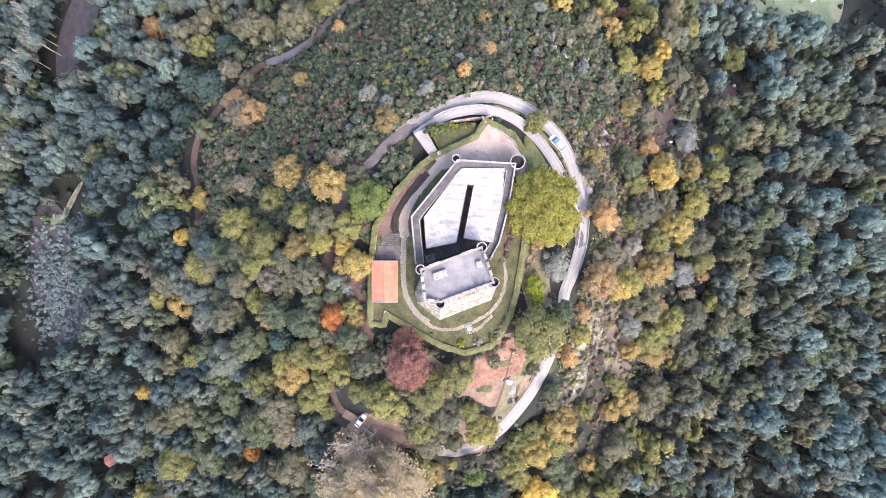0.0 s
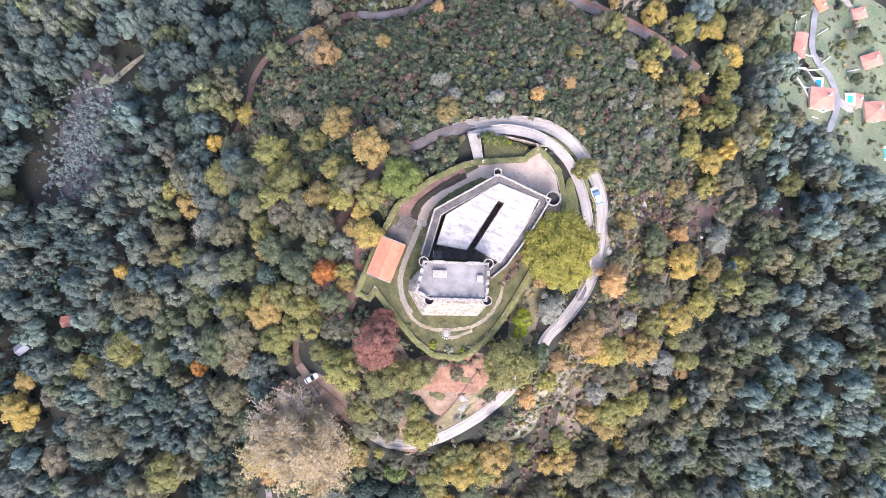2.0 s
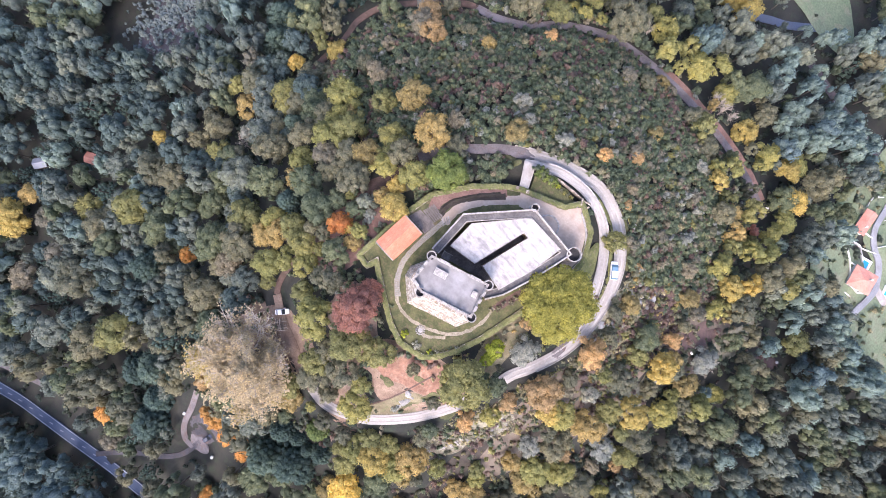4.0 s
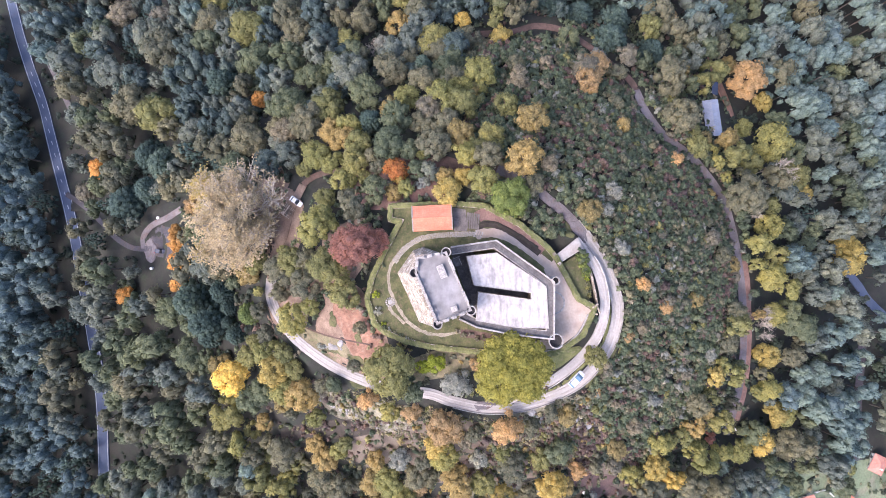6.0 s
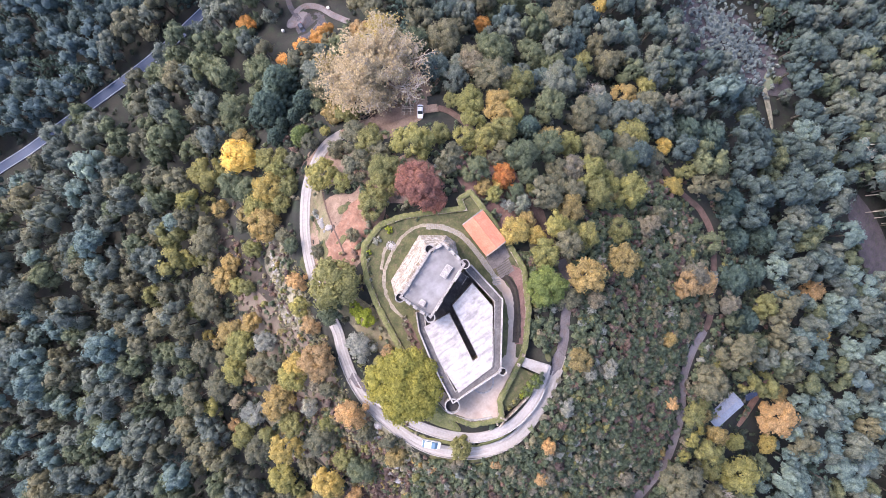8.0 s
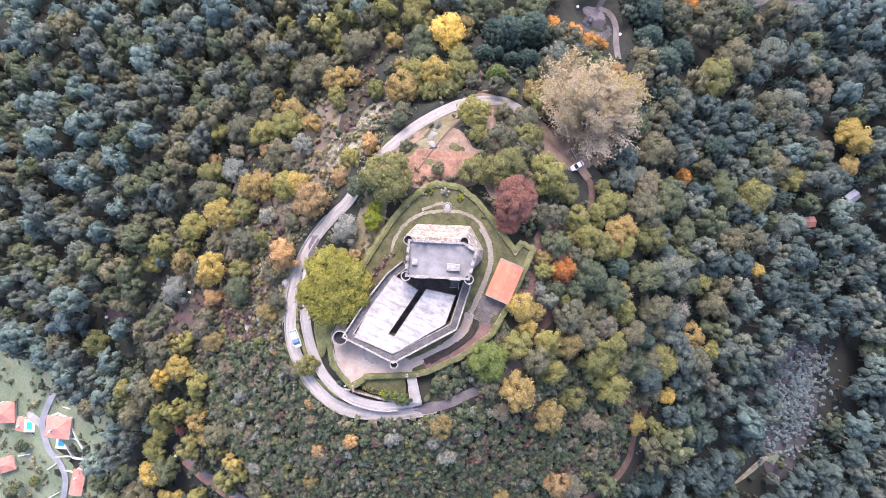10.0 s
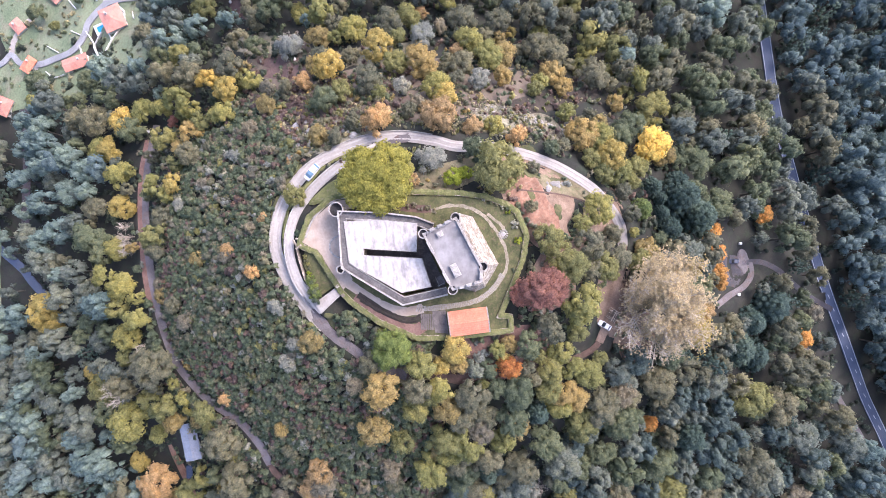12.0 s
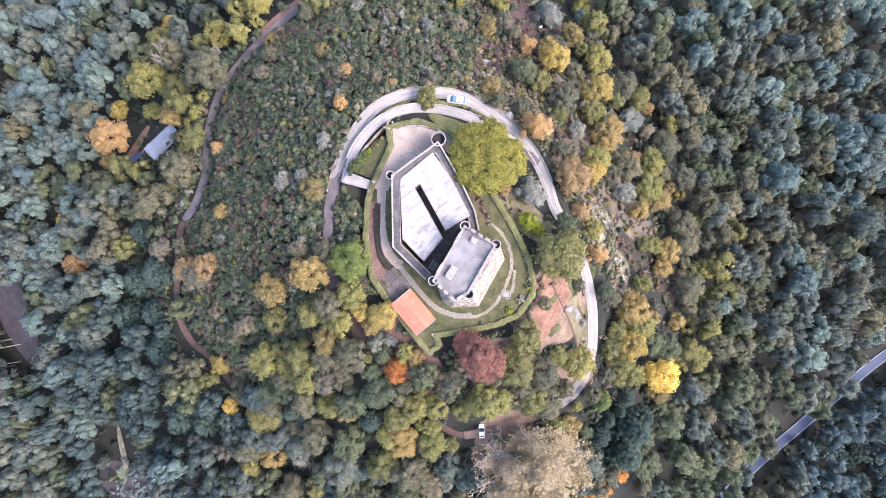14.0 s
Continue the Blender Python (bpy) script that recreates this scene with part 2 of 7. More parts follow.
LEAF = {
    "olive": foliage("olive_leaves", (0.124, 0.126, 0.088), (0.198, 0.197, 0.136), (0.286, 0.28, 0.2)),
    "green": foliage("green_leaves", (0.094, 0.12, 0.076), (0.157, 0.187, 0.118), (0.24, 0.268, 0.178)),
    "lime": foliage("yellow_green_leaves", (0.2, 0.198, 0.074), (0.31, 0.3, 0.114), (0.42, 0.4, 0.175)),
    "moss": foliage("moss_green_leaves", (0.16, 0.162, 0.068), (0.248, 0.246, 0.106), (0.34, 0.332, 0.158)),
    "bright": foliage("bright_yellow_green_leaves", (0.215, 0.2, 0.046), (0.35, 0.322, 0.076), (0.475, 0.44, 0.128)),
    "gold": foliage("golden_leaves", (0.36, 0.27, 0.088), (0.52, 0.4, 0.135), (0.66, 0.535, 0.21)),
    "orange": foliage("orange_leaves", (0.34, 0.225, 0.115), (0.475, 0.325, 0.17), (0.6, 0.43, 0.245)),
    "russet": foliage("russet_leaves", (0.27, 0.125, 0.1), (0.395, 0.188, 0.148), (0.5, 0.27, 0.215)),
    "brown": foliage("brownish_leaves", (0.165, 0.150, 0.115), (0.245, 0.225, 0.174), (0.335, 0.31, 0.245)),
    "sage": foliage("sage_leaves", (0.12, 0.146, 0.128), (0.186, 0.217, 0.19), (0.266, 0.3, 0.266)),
    # blue, teal and dusk leaves: blue raised to paint in the distance haze
    "blue": foliage("hazed_grey_green_leaves", (0.104, 0.15, 0.156), (0.164, 0.228, 0.238), (0.24, 0.312, 0.328)),
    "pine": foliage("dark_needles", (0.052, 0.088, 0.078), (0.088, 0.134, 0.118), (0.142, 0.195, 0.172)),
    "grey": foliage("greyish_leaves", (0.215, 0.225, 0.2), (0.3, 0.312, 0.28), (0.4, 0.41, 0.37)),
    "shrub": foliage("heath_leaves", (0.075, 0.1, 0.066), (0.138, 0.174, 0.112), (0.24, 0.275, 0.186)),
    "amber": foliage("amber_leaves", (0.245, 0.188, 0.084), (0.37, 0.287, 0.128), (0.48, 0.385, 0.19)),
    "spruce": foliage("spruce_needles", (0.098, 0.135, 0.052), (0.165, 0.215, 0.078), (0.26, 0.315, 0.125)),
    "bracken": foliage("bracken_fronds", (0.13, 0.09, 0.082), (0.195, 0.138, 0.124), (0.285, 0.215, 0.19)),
    "teal": foliage("hazed_teal_leaves", (0.134, 0.188, 0.178), (0.21, 0.29, 0.276), (0.305, 0.39, 0.376)),
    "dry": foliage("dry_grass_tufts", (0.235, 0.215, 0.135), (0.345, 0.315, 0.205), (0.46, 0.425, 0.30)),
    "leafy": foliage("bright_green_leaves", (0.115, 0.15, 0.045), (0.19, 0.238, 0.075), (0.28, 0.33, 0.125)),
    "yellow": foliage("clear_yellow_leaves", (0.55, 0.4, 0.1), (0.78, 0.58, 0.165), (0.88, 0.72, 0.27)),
    "dusk": foliage("hazed_dark_green_leaves", (0.07, 0.104, 0.102), (0.116, 0.162, 0.16), (0.182, 0.236, 0.235)),
    # near-black green: the deep shade between crowns put into leaf colour
    "gap_shade": foliage("shaded_understory_leaves", (0.04, 0.056, 0.046), (0.066, 0.086, 0.07), (0.105, 0.128, 0.104)),
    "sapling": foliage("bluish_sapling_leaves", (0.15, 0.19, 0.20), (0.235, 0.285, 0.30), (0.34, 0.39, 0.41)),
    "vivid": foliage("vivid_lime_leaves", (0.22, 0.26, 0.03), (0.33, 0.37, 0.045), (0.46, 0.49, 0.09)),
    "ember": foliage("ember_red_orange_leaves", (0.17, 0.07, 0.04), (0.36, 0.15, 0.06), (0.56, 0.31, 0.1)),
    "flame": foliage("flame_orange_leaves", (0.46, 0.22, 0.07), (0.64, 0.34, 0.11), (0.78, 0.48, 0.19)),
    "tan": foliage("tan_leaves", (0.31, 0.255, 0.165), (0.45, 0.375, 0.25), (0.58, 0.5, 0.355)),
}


# ---------------------------------------------------------------- mesh helpers
def mesh_from(name, verts, faces, mat, smooth=False, normals=None):
    me = bpy.data.meshes.new(name)
    if isinstance(faces, np.ndarray):
        n, k = faces.shape
        me.vertices.add(len(verts))
        me.vertices.foreach_set("co", np.asarray(verts, np.float32).ravel())
        me.loops.add(n * k)
        me.loops.foreach_set("vertex_index", faces.astype(np.int32).ravel())
        me.polygons.add(n)
        me.polygons.foreach_set("loop_start", np.arange(0, n * k, k, dtype=np.int32))
        me.update(calc_edges=True)
    else:
        me.from_pydata(verts, [], faces)
        me.update()
    me.materials.append(mat)
    if smooth:
        me.polygons.foreach_set("use_smooth", np.ones(len(me.polygons), bool))
    if normals is not None:
        me.polygons.foreach_set("use_smooth", np.ones(len(me.polygons), bool))
        me.attributes.new("custom_normal", "FLOAT_VECTOR", "POINT").data.foreach_set("vector", np.asarray(normals, np.float32).ravel())
    return me


def part(name, geo, mat, parent=None, label="", smooth=False):
    """One mesh object from (verts, faces), under a thing or a part."""
    ob = new(name, mesh_from(name, geo[0], geo[1], mat, smooth, geo[2] if len(geo) > 2 else None))
    if parent:
        ob.parent = parent
    return tagged(ob, label)


def thing(name, label, category, at=(0, 0, 0), turn=0.0, group="", kind=""):
    ob = new(name)
    ob.empty_display_size = 0.5
    ob.matrix_basis = pose(*at, 0, 0, turn)
    return tagged(ob, label, category, group, kind)


def prism(poly, z0, z1, top=None):
    """Upright block over a plan outline (counter-clockwise); top: another outline for its upper rim."""
    n, top = len(poly), top or poly
    v = [(x, y, z0) for x, y in poly] + [(x, y, z1) for x, y in top]
    f = [tuple(range(n - 1, -1, -1)), tuple(range(n, 2 * n))]
    return v, f + [(i, (i + 1) % n, n + (i + 1) % n, n + i) for i in range(n)]


def block(cx, cy, z0, sx, sy, sz, turn=0.0, chamfer=0.0):
    c, s = math.cos(radians(turn)), math.sin(radians(turn))

    def outline(k):
        return [(cx + c * x - s * y, cy + s * x + c * y) for x, y in
                ((-sx / 2 + k, -sy / 2 + k), (sx / 2 - k, -sy / 2 + k), (sx / 2 - k, sy / 2 - k), (-sx / 2 + k, sy / 2 - k))]
    if not chamfer:
        return prism(outline(0), z0, z0 + sz)
    lo, hi = outline(0), outline(chamfer)
    v = [(x, y, z0) for x, y in lo] + [(x, y, z0 + sz - chamfer) for x, y in lo] + [(x, y, z0 + sz) for x, y in hi]
    f = [(3, 2, 1, 0), (8, 9, 10, 11)]
    for k in (0, 4):
        f += [(k + i, k + (i + 1) % 4, k + 4 + (i + 1) % 4, k + 4 + i) for i in range(4)]
    return v, f


def tube(cx, cy, r_out, r_in, z0, z1, n=20, a0=0.0, a1=360.0):
    """A round wall with a hollow inside, or an arc of one."""
    full = a1 - a0 >= 360
    m = n if full else n + 1
    v = []
    for i in range(m):
        a = radians(a0 + (a1 - a0) * i / n)
        for r, z in ((r_out, z0), (r_out, z1), (r_in, z1), (r_in, z0)):
            v.append((cx + r * math.cos(a), cy + r * math.sin(a), z))
    f = []
    for i in range(n):
        j = (i + 1) % m
        for k in range(4):
            f.append((4 * i + k, 4 * j + k, 4 * j + (k + 1) % 4, 4 * i + (k + 1) % 4))
    if not full:
        f += [(0, 1, 2, 3), (4 * n + 3, 4 * n + 2, 4 * n + 1, 4 * n)]
    return v, f


def offset_line(pts, d, closed=False):
    """The polyline moved d metres to its left, mitred."""
    p, out, n = [Vector(q) for q in pts], [], len(pts)
    for i in range(n):
        a = p[i] - p[i - 1] if (i or closed) else p[1] - p[0]
        b = p[(i + 1) % n] - p[i] if (i < n - 1 or closed) else p[i] - p[i - 1]
        na, nb = Vector((-a.y, a.x)).normalized(), Vector((-b.y, b.x)).normalized()
        m = (na + nb).normalized()
        k = d / max(0.45, m.dot(na))
        out.append((p[i].x + m.x * k, p[i].y + m.y * k))
    return out


def strip_wall(pts, left, right, z0, z1, closed=False):
    """A wall along a plan line, reaching 'left' and 'right' metres to its sides."""
    a, b, n = offset_line(pts, left, closed), offset_line(pts, -right, closed), len(pts)
    v = []
    for (ax, ay), (bx, by) in zip(a, b):
        v += [(bx, by, z0), (bx, by, z1), (ax, ay, z1), (ax, ay, z0)]
    f = []
    for i in range(n if closed else n - 1):
        j = (i + 1) % n
        f += [(4 * i + k, 4 * j + k, 4 * j + (k + 1) % 4, 4 * i + (k + 1) % 4) for k in range(4)]
    if not closed:
        f += [(0, 1, 2, 3), (4 * n - 1, 4 * n - 2, 4 * n - 3, 4 * n - 4)]
    return v, f


def spline_line(pts, step=1.5, closed=False):
    """A smooth line through the points (Catmull-Rom)."""
    p, out, n = np.array(pts, float), [], len(pts)
    for i in range(n if closed else n - 1):
        idx = [(i - 1) % n, i, (i + 1) % n, (i + 2) % n] if closed else [max(i - 1, 0), i, i + 1, min(i + 2, n - 1)]
        a, b, c, d = p[idx]
        k = max(1, int(np.linalg.norm(c - b) / step))
        for j in range(k):
            t = j / k
            out.append(0.5 * (2 * b + (c - a) * t + (2 * a - 5 * b + 4 * c - d) * t * t + (3 * b - a - 3 * c + d) * t ** 3))
    if not closed:
        out.append(p[-1])
    return np.array(out)


# ---------------------------------------------------------------- the hill
HILL = [(0, -2.5), (6, -3.5), (14, -6), (22, -11), (35, -20), (60, -38), (90, -58), (130, -80), (180, -98), (260, -112), (500, -120), (6000, -122)]


def hill_base(x, y):
    dx, dy = x - 3.0, y - 8.0
    rho = np.sqrt((dx / 23.0) ** 2 + (dy / 33.0) ** 2) + 1e-6
    d = np.hypot(dx, dy) * (1 - 1 / rho)
    return np.interp(d, [p[0] for p in HILL], [p[1] for p in HILL])


ROADS = {
    "ring": [(-11.0, 37.1), (-7.8, 39.3), (2.8, 45.2), (14.3, 48.6), (24.5, 46.6), (31.4, 42.3), (36.9, 36.6), (40.8, 28.1), (43.2, 18.0), (42.9, 7.9), (40.1, -2.1),
             (37.4, -8.7), (36.1, -18.8), (32.3, -30.8), (26.8, -41.5), (18.6, -51.8), (8.3, -58.1), (0.5, -58.2)],
    "upper_west": [(-9.5, 38.1), (-14.5, 34.0), (-18.4, 29.6), (-21.6, 26.4), (-25.6, 21.5), (-28.4, 15.1)],
    "shed_west": [(-28.4, 15.1), (-30.4, 6.0), (-31.2, -3.0), (-31.8, -13.0), (-32.4, -24.0), (-32.6, -34.0), (-31.6, -42.0), (-29.1, -46.5)],
    "lower_west": [(1.5, -58.3), (-5.8, -56.6), (-12.7, -53.0), (-20.8, -50.5), (-29.1, -46.5)],
    "ramp": [(-6.1, 36.4), (2.7, 42.0), (12.5, 44.0), (21.5, 42.0), (28.1, 37.1), (33.9, 29.8), (37.7, 22.5), (41.0, 14.3)],
    "track": [(-60, 70.5), (-51, 72.2), (-42.0, 77.0), (-36.0, 85.0), (-30.5, 91.0), (-18, 99.2), (3.3, 103.6), (21.7, 105.6), (40.8, 107.0), (54.7, 106.5), (71.1, 103.7)],
    "west_path": [(-60, 70.5), (-66, 67.5), (-84, 50), (-88, 38), (-85, 27), (-84, 14), (-82, 2)],
    "cut": [(14, 160), (21.5, 168), (31, 175.5), (43, 178.6), (68, 177), (95, 178.2), (112, 183)],
    "valley": [(8, 166), (17, 176), (24.4, 182.0), (32.2, 191.3), (44, 207)],
    "main": [(-175, -214), (-120, -198), (-85.5, -185.0), (-57, -174.5), (-30, -165.0), (-4.1, -159.0), (20.1, -155.0), (47.5, -153.0), (84.1, -157.0), (131.9, -164.3), (200, -175)],
    "lane": [(-120, -190), (-91.2, -174.8), (-66.3, -159.7), (-55.9, -152.0), (-48, -148)],
    "spur": [(-41, -168), (-34, -157), (-27.6, -148.7), (-19, -138), (-14.2, -128), (-13.1, -117.0)],
    "park_path": [(-13.4, -121.5), (-18.5, -121.2), (-22.6, -116.5), (-24.8, -108.5), (-27.5, -101.5)],
    "village": [(119, 206), (121.4, 191), (124.7, 185.2), (119.6, 180.4), (116.5, 169.8), (117.0, 161.3), (118.3, 152.4), (121.9, 147.4), (125.9, 144.8), (130.8, 142.8), (136.1, 137.0), (138.5, 131.4), (137.4, 118.7), (134, 106)],
}
WIDTH = {"park_path": 2.3, "shed_west": 1.9, "cut": 3.6, "valley": 3.6, "ring": 3.1, "upper_west": 2.8, "lower_west": 2.6, "west_path": 2.2, "ramp": 2.6, "track": 2.7, "main": 4.8, "lane": 2.4, "spur": 2.2, "village": 2.6}
SHOULDER = {"park_path": 2.5, "shed_west": 0.7, "cut": 2.0, "valley": 2.0, "ring": 0.7, "upper_west": 0.7, "lower_west": 0.7, "west_path": 2.0, "ramp": 0.5, "track": 2.0, "main": 4.0, "lane": 4.0, "spur": 4.0, "village": 4.0}
DROP = {"park_path": 0.3, "shed_west": 0.3, "cut": 0.4, "valley": 0.45, "ring": 0.3, "upper_west": 0.3, "lower_west": 0.3, "west_path": 0.25, "ramp": 0.3, "track": 0.25, "main": 0.45, "lane": 0.4, "spur": 0.35, "village": 0.45}
LINES = {}
for key, pts in ROADS.items():
    line = spline_line(pts, 0.8)
    z = hill_base(line[:, 0], line[:, 1])
    if key == "ramp":
        z = z + np.interp(np.arange(len(z)), [0, len(z) - 12, len(z) - 1], [1.6, 1.0, 0.0])
    for _ in range(30):
        z[1:-1] = (z[:-2] + z[1:-1] * 2 + z[2:]) / 4
    LINES[key] = np.column_stack([line, z])


def near_road(x, y, key):
    """For arrays of places: distance to a road's line and the road's height there."""
    line, x, y = LINES[key], np.atleast_1d(x).astype(float), np.atleast_1d(y).astype(float)
    best, h = np.full(x.shape, 1e9), np.zeros(x.shape)
    lo, hi = line[:, :2].min(0) - 14, line[:, :2].max(0) + 14
    sel = np.where((x > lo[0]) & (x < hi[0]) & (y > lo[1]) & (y < hi[1]))[0]
    for k in range(0, len(sel), 20000):
        s = sel[k:k + 20000]
        d = np.hypot(x[s, None] - line[None, :, 0], y[s, None] - line[None, :, 1])
        j = d.argmin(1)
        best[s], h[s] = d[np.arange(len(s)), j], line[j, 2]
    return best, h


def hill(x, y):
    """Height of the ground, with the roads cut level into the slope."""
    x, y = np.atleast_1d(x).astype(float), np.atleast_1d(y).astype(float)
    z = hill_base(x, y)
    z = z + np.where(np.hypot(x, y) > 60, 1, 0.4) * 0.5 * np.sin(x * 0.13 + 1.3 * np.sin(y * 0.07)) * np.cos(y * 0.11 + np.sin(x * 0.05))
    best, road = np.full(x.shape, 1e9), np.zeros(x.shape)
    for key in ROADS:
        d, h = near_road(x, y, key)
        d = d - WIDTH[key] / 2 - SHOULDER[key]
        road = np.where(d < best, h - DROP[key], road)
        best = np.minimum(best, d)
    w = np.clip(best / 4.0, 0, 1)
    w = w * w * (3 - 2 * w)
    z = road * (1 - w) + z * w
    return z


def hz(x, y):
    return float(hill(x, y)[0])


axis = [0.0]
while axis[-1] < 4200:
    r = axis[-1]
    axis.append(r + (0.8 if r < 62 else 1.8 if r < 75 else 3.0 if r < 130 else 6.0 if r < 290 else 0.22 * r))
axis = np.array([-a for a in axis[:0:-1]] + axis)
gx, gy = [g.ravel() for g in np.meshgrid(axis, axis)]
gn = len(axis)
gi = np.arange(gn * gn).reshape(gn, gn)
quads = np.stack([gi[:-1, :-1], gi[:-1, 1:], gi[1:, 1:], gi[1:, :-1]], -1).reshape(-1, 4)
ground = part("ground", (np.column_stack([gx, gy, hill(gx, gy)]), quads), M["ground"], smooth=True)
tagged(ground, "steep wooded hillside with leaf litter and moss, darkened for crown shade", "ground", kind="structure")


def road_strip(name, key, mat, label, w=None, shift=0.0, lift=0.0, start=0.0, end=1.0):
    line = LINES[key]
    line = line[int(start * (len(line) - 1)): int(end * (len(line) - 1)) + 1]
    w = w or WIDTH[key]
    t = np.gradient(line[:, :2], axis=0)
    t /= np.linalg.norm(t, axis=1)[:, None]
    nrm = np.column_stack([-t[:, 1], t[:, 0]])
    rng = np.random.default_rng(len(name) + len(line))
    wobble = np.stack([np.convolve(rng.normal(0, 0.32, len(line) + 22), np.ones(23) / 23, "valid") for _ in range(2)], 1)
    v, f, cols = [], [], [(-0.5, -0.7), (-0.5, 0.0), (-0.2, 0.05), (0.2, 0.05), (0.5, 0.0), (0.5, -0.7)]
    for i, p in enumerate(line):
        wob = wobble[i] * (w > 1)
        for k, (u, dz) in enumerate(cols):
            q = p[:2] + nrm[i] * (u * w + shift + (wob[0] if k < 2 else wob[1] if k > 3 else 0))
            v.append((q[0], q[1], p[2] + dz + lift))
    for i in range(len(line) - 1):
        f += [(6 * i + k, 6 * i + 6 + k, 6 * i + 7 + k, 6 * i + 1 + k) for k in range(5)]
    f = [tuple(reversed(q)) for q in f]
    return tagged(part(name, (v, f), mat), label, "road", kind="structure")


road_strip("road_ring", "ring", M["concrete_road"], "pale worn concrete track circling the castle hill")
for key, w_ in (("ring", 0.72), ("ramp", 0.6)):
    for side in (-1, 1):
        road_strip("wheel_track", key, M["wheel_track"], "paler worn wheel track on the concrete", w=0.55, shift=side * w_, lift=0.075, start=0.03, end=0.97)
road_strip("kerb_ring", "ring", M["rock"], "low rough stone kerb on the outer edge of the track", w=0.32, shift=1.7, lift=0.32, start=0.02, end=0.55)
road_strip("kerb_ramp", "ramp", M["rock"], "low stone kerb between the ramp and the verge", w=0.3, shift=1.45, lift=0.35, start=0.12, end=0.86)
road_strip("road_upper_west", "upper_west", M["dirt_road"], "greyish earth track below the castle wall", lift=-0.03)
road_strip("road_below_shed", "shed_west", M["litter"], "russet earth track under the trees below the shed", lift=-0.03)
road_strip("road_cut", "cut", M["plantation"], "bare brown cutting through the valley wood, tinted purple for haze")
road_strip("road_valley", "valley", M["asphalt"], "narrow blue-grey valley road")
road_strip("road_lower_west", "lower_west", M["pale_litter"], "reddish earth track under trees", lift=-0.03)
road_strip("road_ramp", "ramp", M["concrete_road"], "pale concrete ramp climbing to the castle bridge", lift=0.03)
road_strip("verge_red_earth", "track", M["red_path"], "strip of red earth and fallen leaves beside the track", w=1.7, shift=2.1, lift=0.02, start=0.5, end=0.95)
road_strip("road_forest_track", "track", M["dirt_road"], "grey earth track through the wood")
road_strip("road_west_path", "west_path", M["litter"], "reddish-brown earth path through the wood", lift=-0.03)
road_strip("road_main", "main", M["asphalt"], "dark blue-grey asphalt road with white edge lines")
road_strip("road_lane", "lane", M["dirt_road"], "narrow sandy lane beside the asphalt road")
road_strip("road_park_path", "park_path", M["dirt_road"], "pale earth path beside the parking place")
road_strip("road_spur", "spur", M["gravel"], "narrow path from the road to the parking place")
road_strip("road_village", "village", M["asphalt_pale"], "grey village street between gardens", lift=1.05)
for side, name in ((2.05, "edge_line"), (-2.05, "edge_line")):
    road_strip(name, "main", M["paint"], "white painted edge line on asphalt", w=0.24, shift=side, lift=0.12)




def drape(name, cx, cy, rx, ry, turn, mat, label, lift=0.07, seed=1, kind="structure", rag=0.22):
    """A ragged patch of other ground laid over the slope."""
    rng = np.random.default_rng(seed)
    ph = rng.uniform(0, 6.28, 5)
    n, m = 40, 9
    v, c, sn = [], math.cos(radians(turn)), math.sin(radians(turn))
    for j in range(m + 1):
        for i in range(n):
            a = 2 * math.pi * i / n
            r = (j / m) * (1 + rag * sum(math.sin(k * a + ph[k - 1]) / k for k in range(1, 6)) * 0.6)
            x, y = rx * r * math.cos(a), ry * r * math.sin(a)
            v.append((cx + c * x - sn * y, cy + sn * x + c * y))
    v = np.array(v)
    z = hill(v[:, 0], v[:, 1]) + lift
    z[-n:] -= 0.3
    f = [(j * n + i, j * n + (i + 1) % n, (j + 1) * n + (i + 1) % n, (j + 1) * n + i) for j in range(m) for i in range(n)]
    f = [tuple(reversed(q)) for q in f]
    return tagged(part(name, ([tuple(p) for p in np.column_stack([v, z])], f), mat, smooth=True), label, "ground", kind=kind)


drape("ground_reddish_slope", 12.5, -32.5, 17.0, 11.5, 18, M["pale_litter"], "reddish slope with fallen leaves below the wall", seed=2, lift=0.05, rag=0.5)
drape("ground_clearing", 16.5, -30.5, 12.5, 6.2, 28, M["earth"], "bare reddish earth clearing below the castle wall", seed=3, lift=0.1, rag=0.45)
drape("ground_clearing_turf", 23.5, -39.5, 10.0, 4.6, 62, M["verge_soil"], "thin grass, litter and debris beside the track", seed=76, lift=0.13, rag=0.5)
for x, y, a, b, t, k in ((26.5, -31.0, 3.4, 2.0, 60, 71), (24.0, -37.5, 2.6, 1.6, 50, 72), (28.0, -26.0, 3.0, 1.5, 70, 73), (20.5, -29.0, 1.8, 1.1, 20, 74), (13.0, -36.5, 2.4, 1.2, 0, 75)):
    drape("ground_clearing_grass", x, y, a, b, t, M["grass"], "thin yellowish grass beside the track", seed=k, lift=0.16, rag=0.7)
drape("ground_leaf_slope", -6.0, -33.5, 13.0, 7.5, -20, M["pale_litter"], "pinkish-brown leaf litter below the terrace wall", seed=41, lift=0.08, rag=0.5)
drape("ground_leaf_slope", 29.2, -4.0, 5.0, 16.5, 8, M["verge_soil"], "olive-brown grass and litter beside the track", seed=42, lift=0.08, rag=0.4)
drape("ground_leaf_slope", -24.0, -12.0, 9.0, 17.0, 10, M["red_path"], "reddish leaf litter below the shed", seed=43, lift=0.09, rag=0.5)
drape("ground_leaf_slope", -24.0, 12.0, 7.0, 12.0, 25, M["verge_soil"], "grass and litter below the outer wall", seed=44, lift=0.08, rag=0.5)
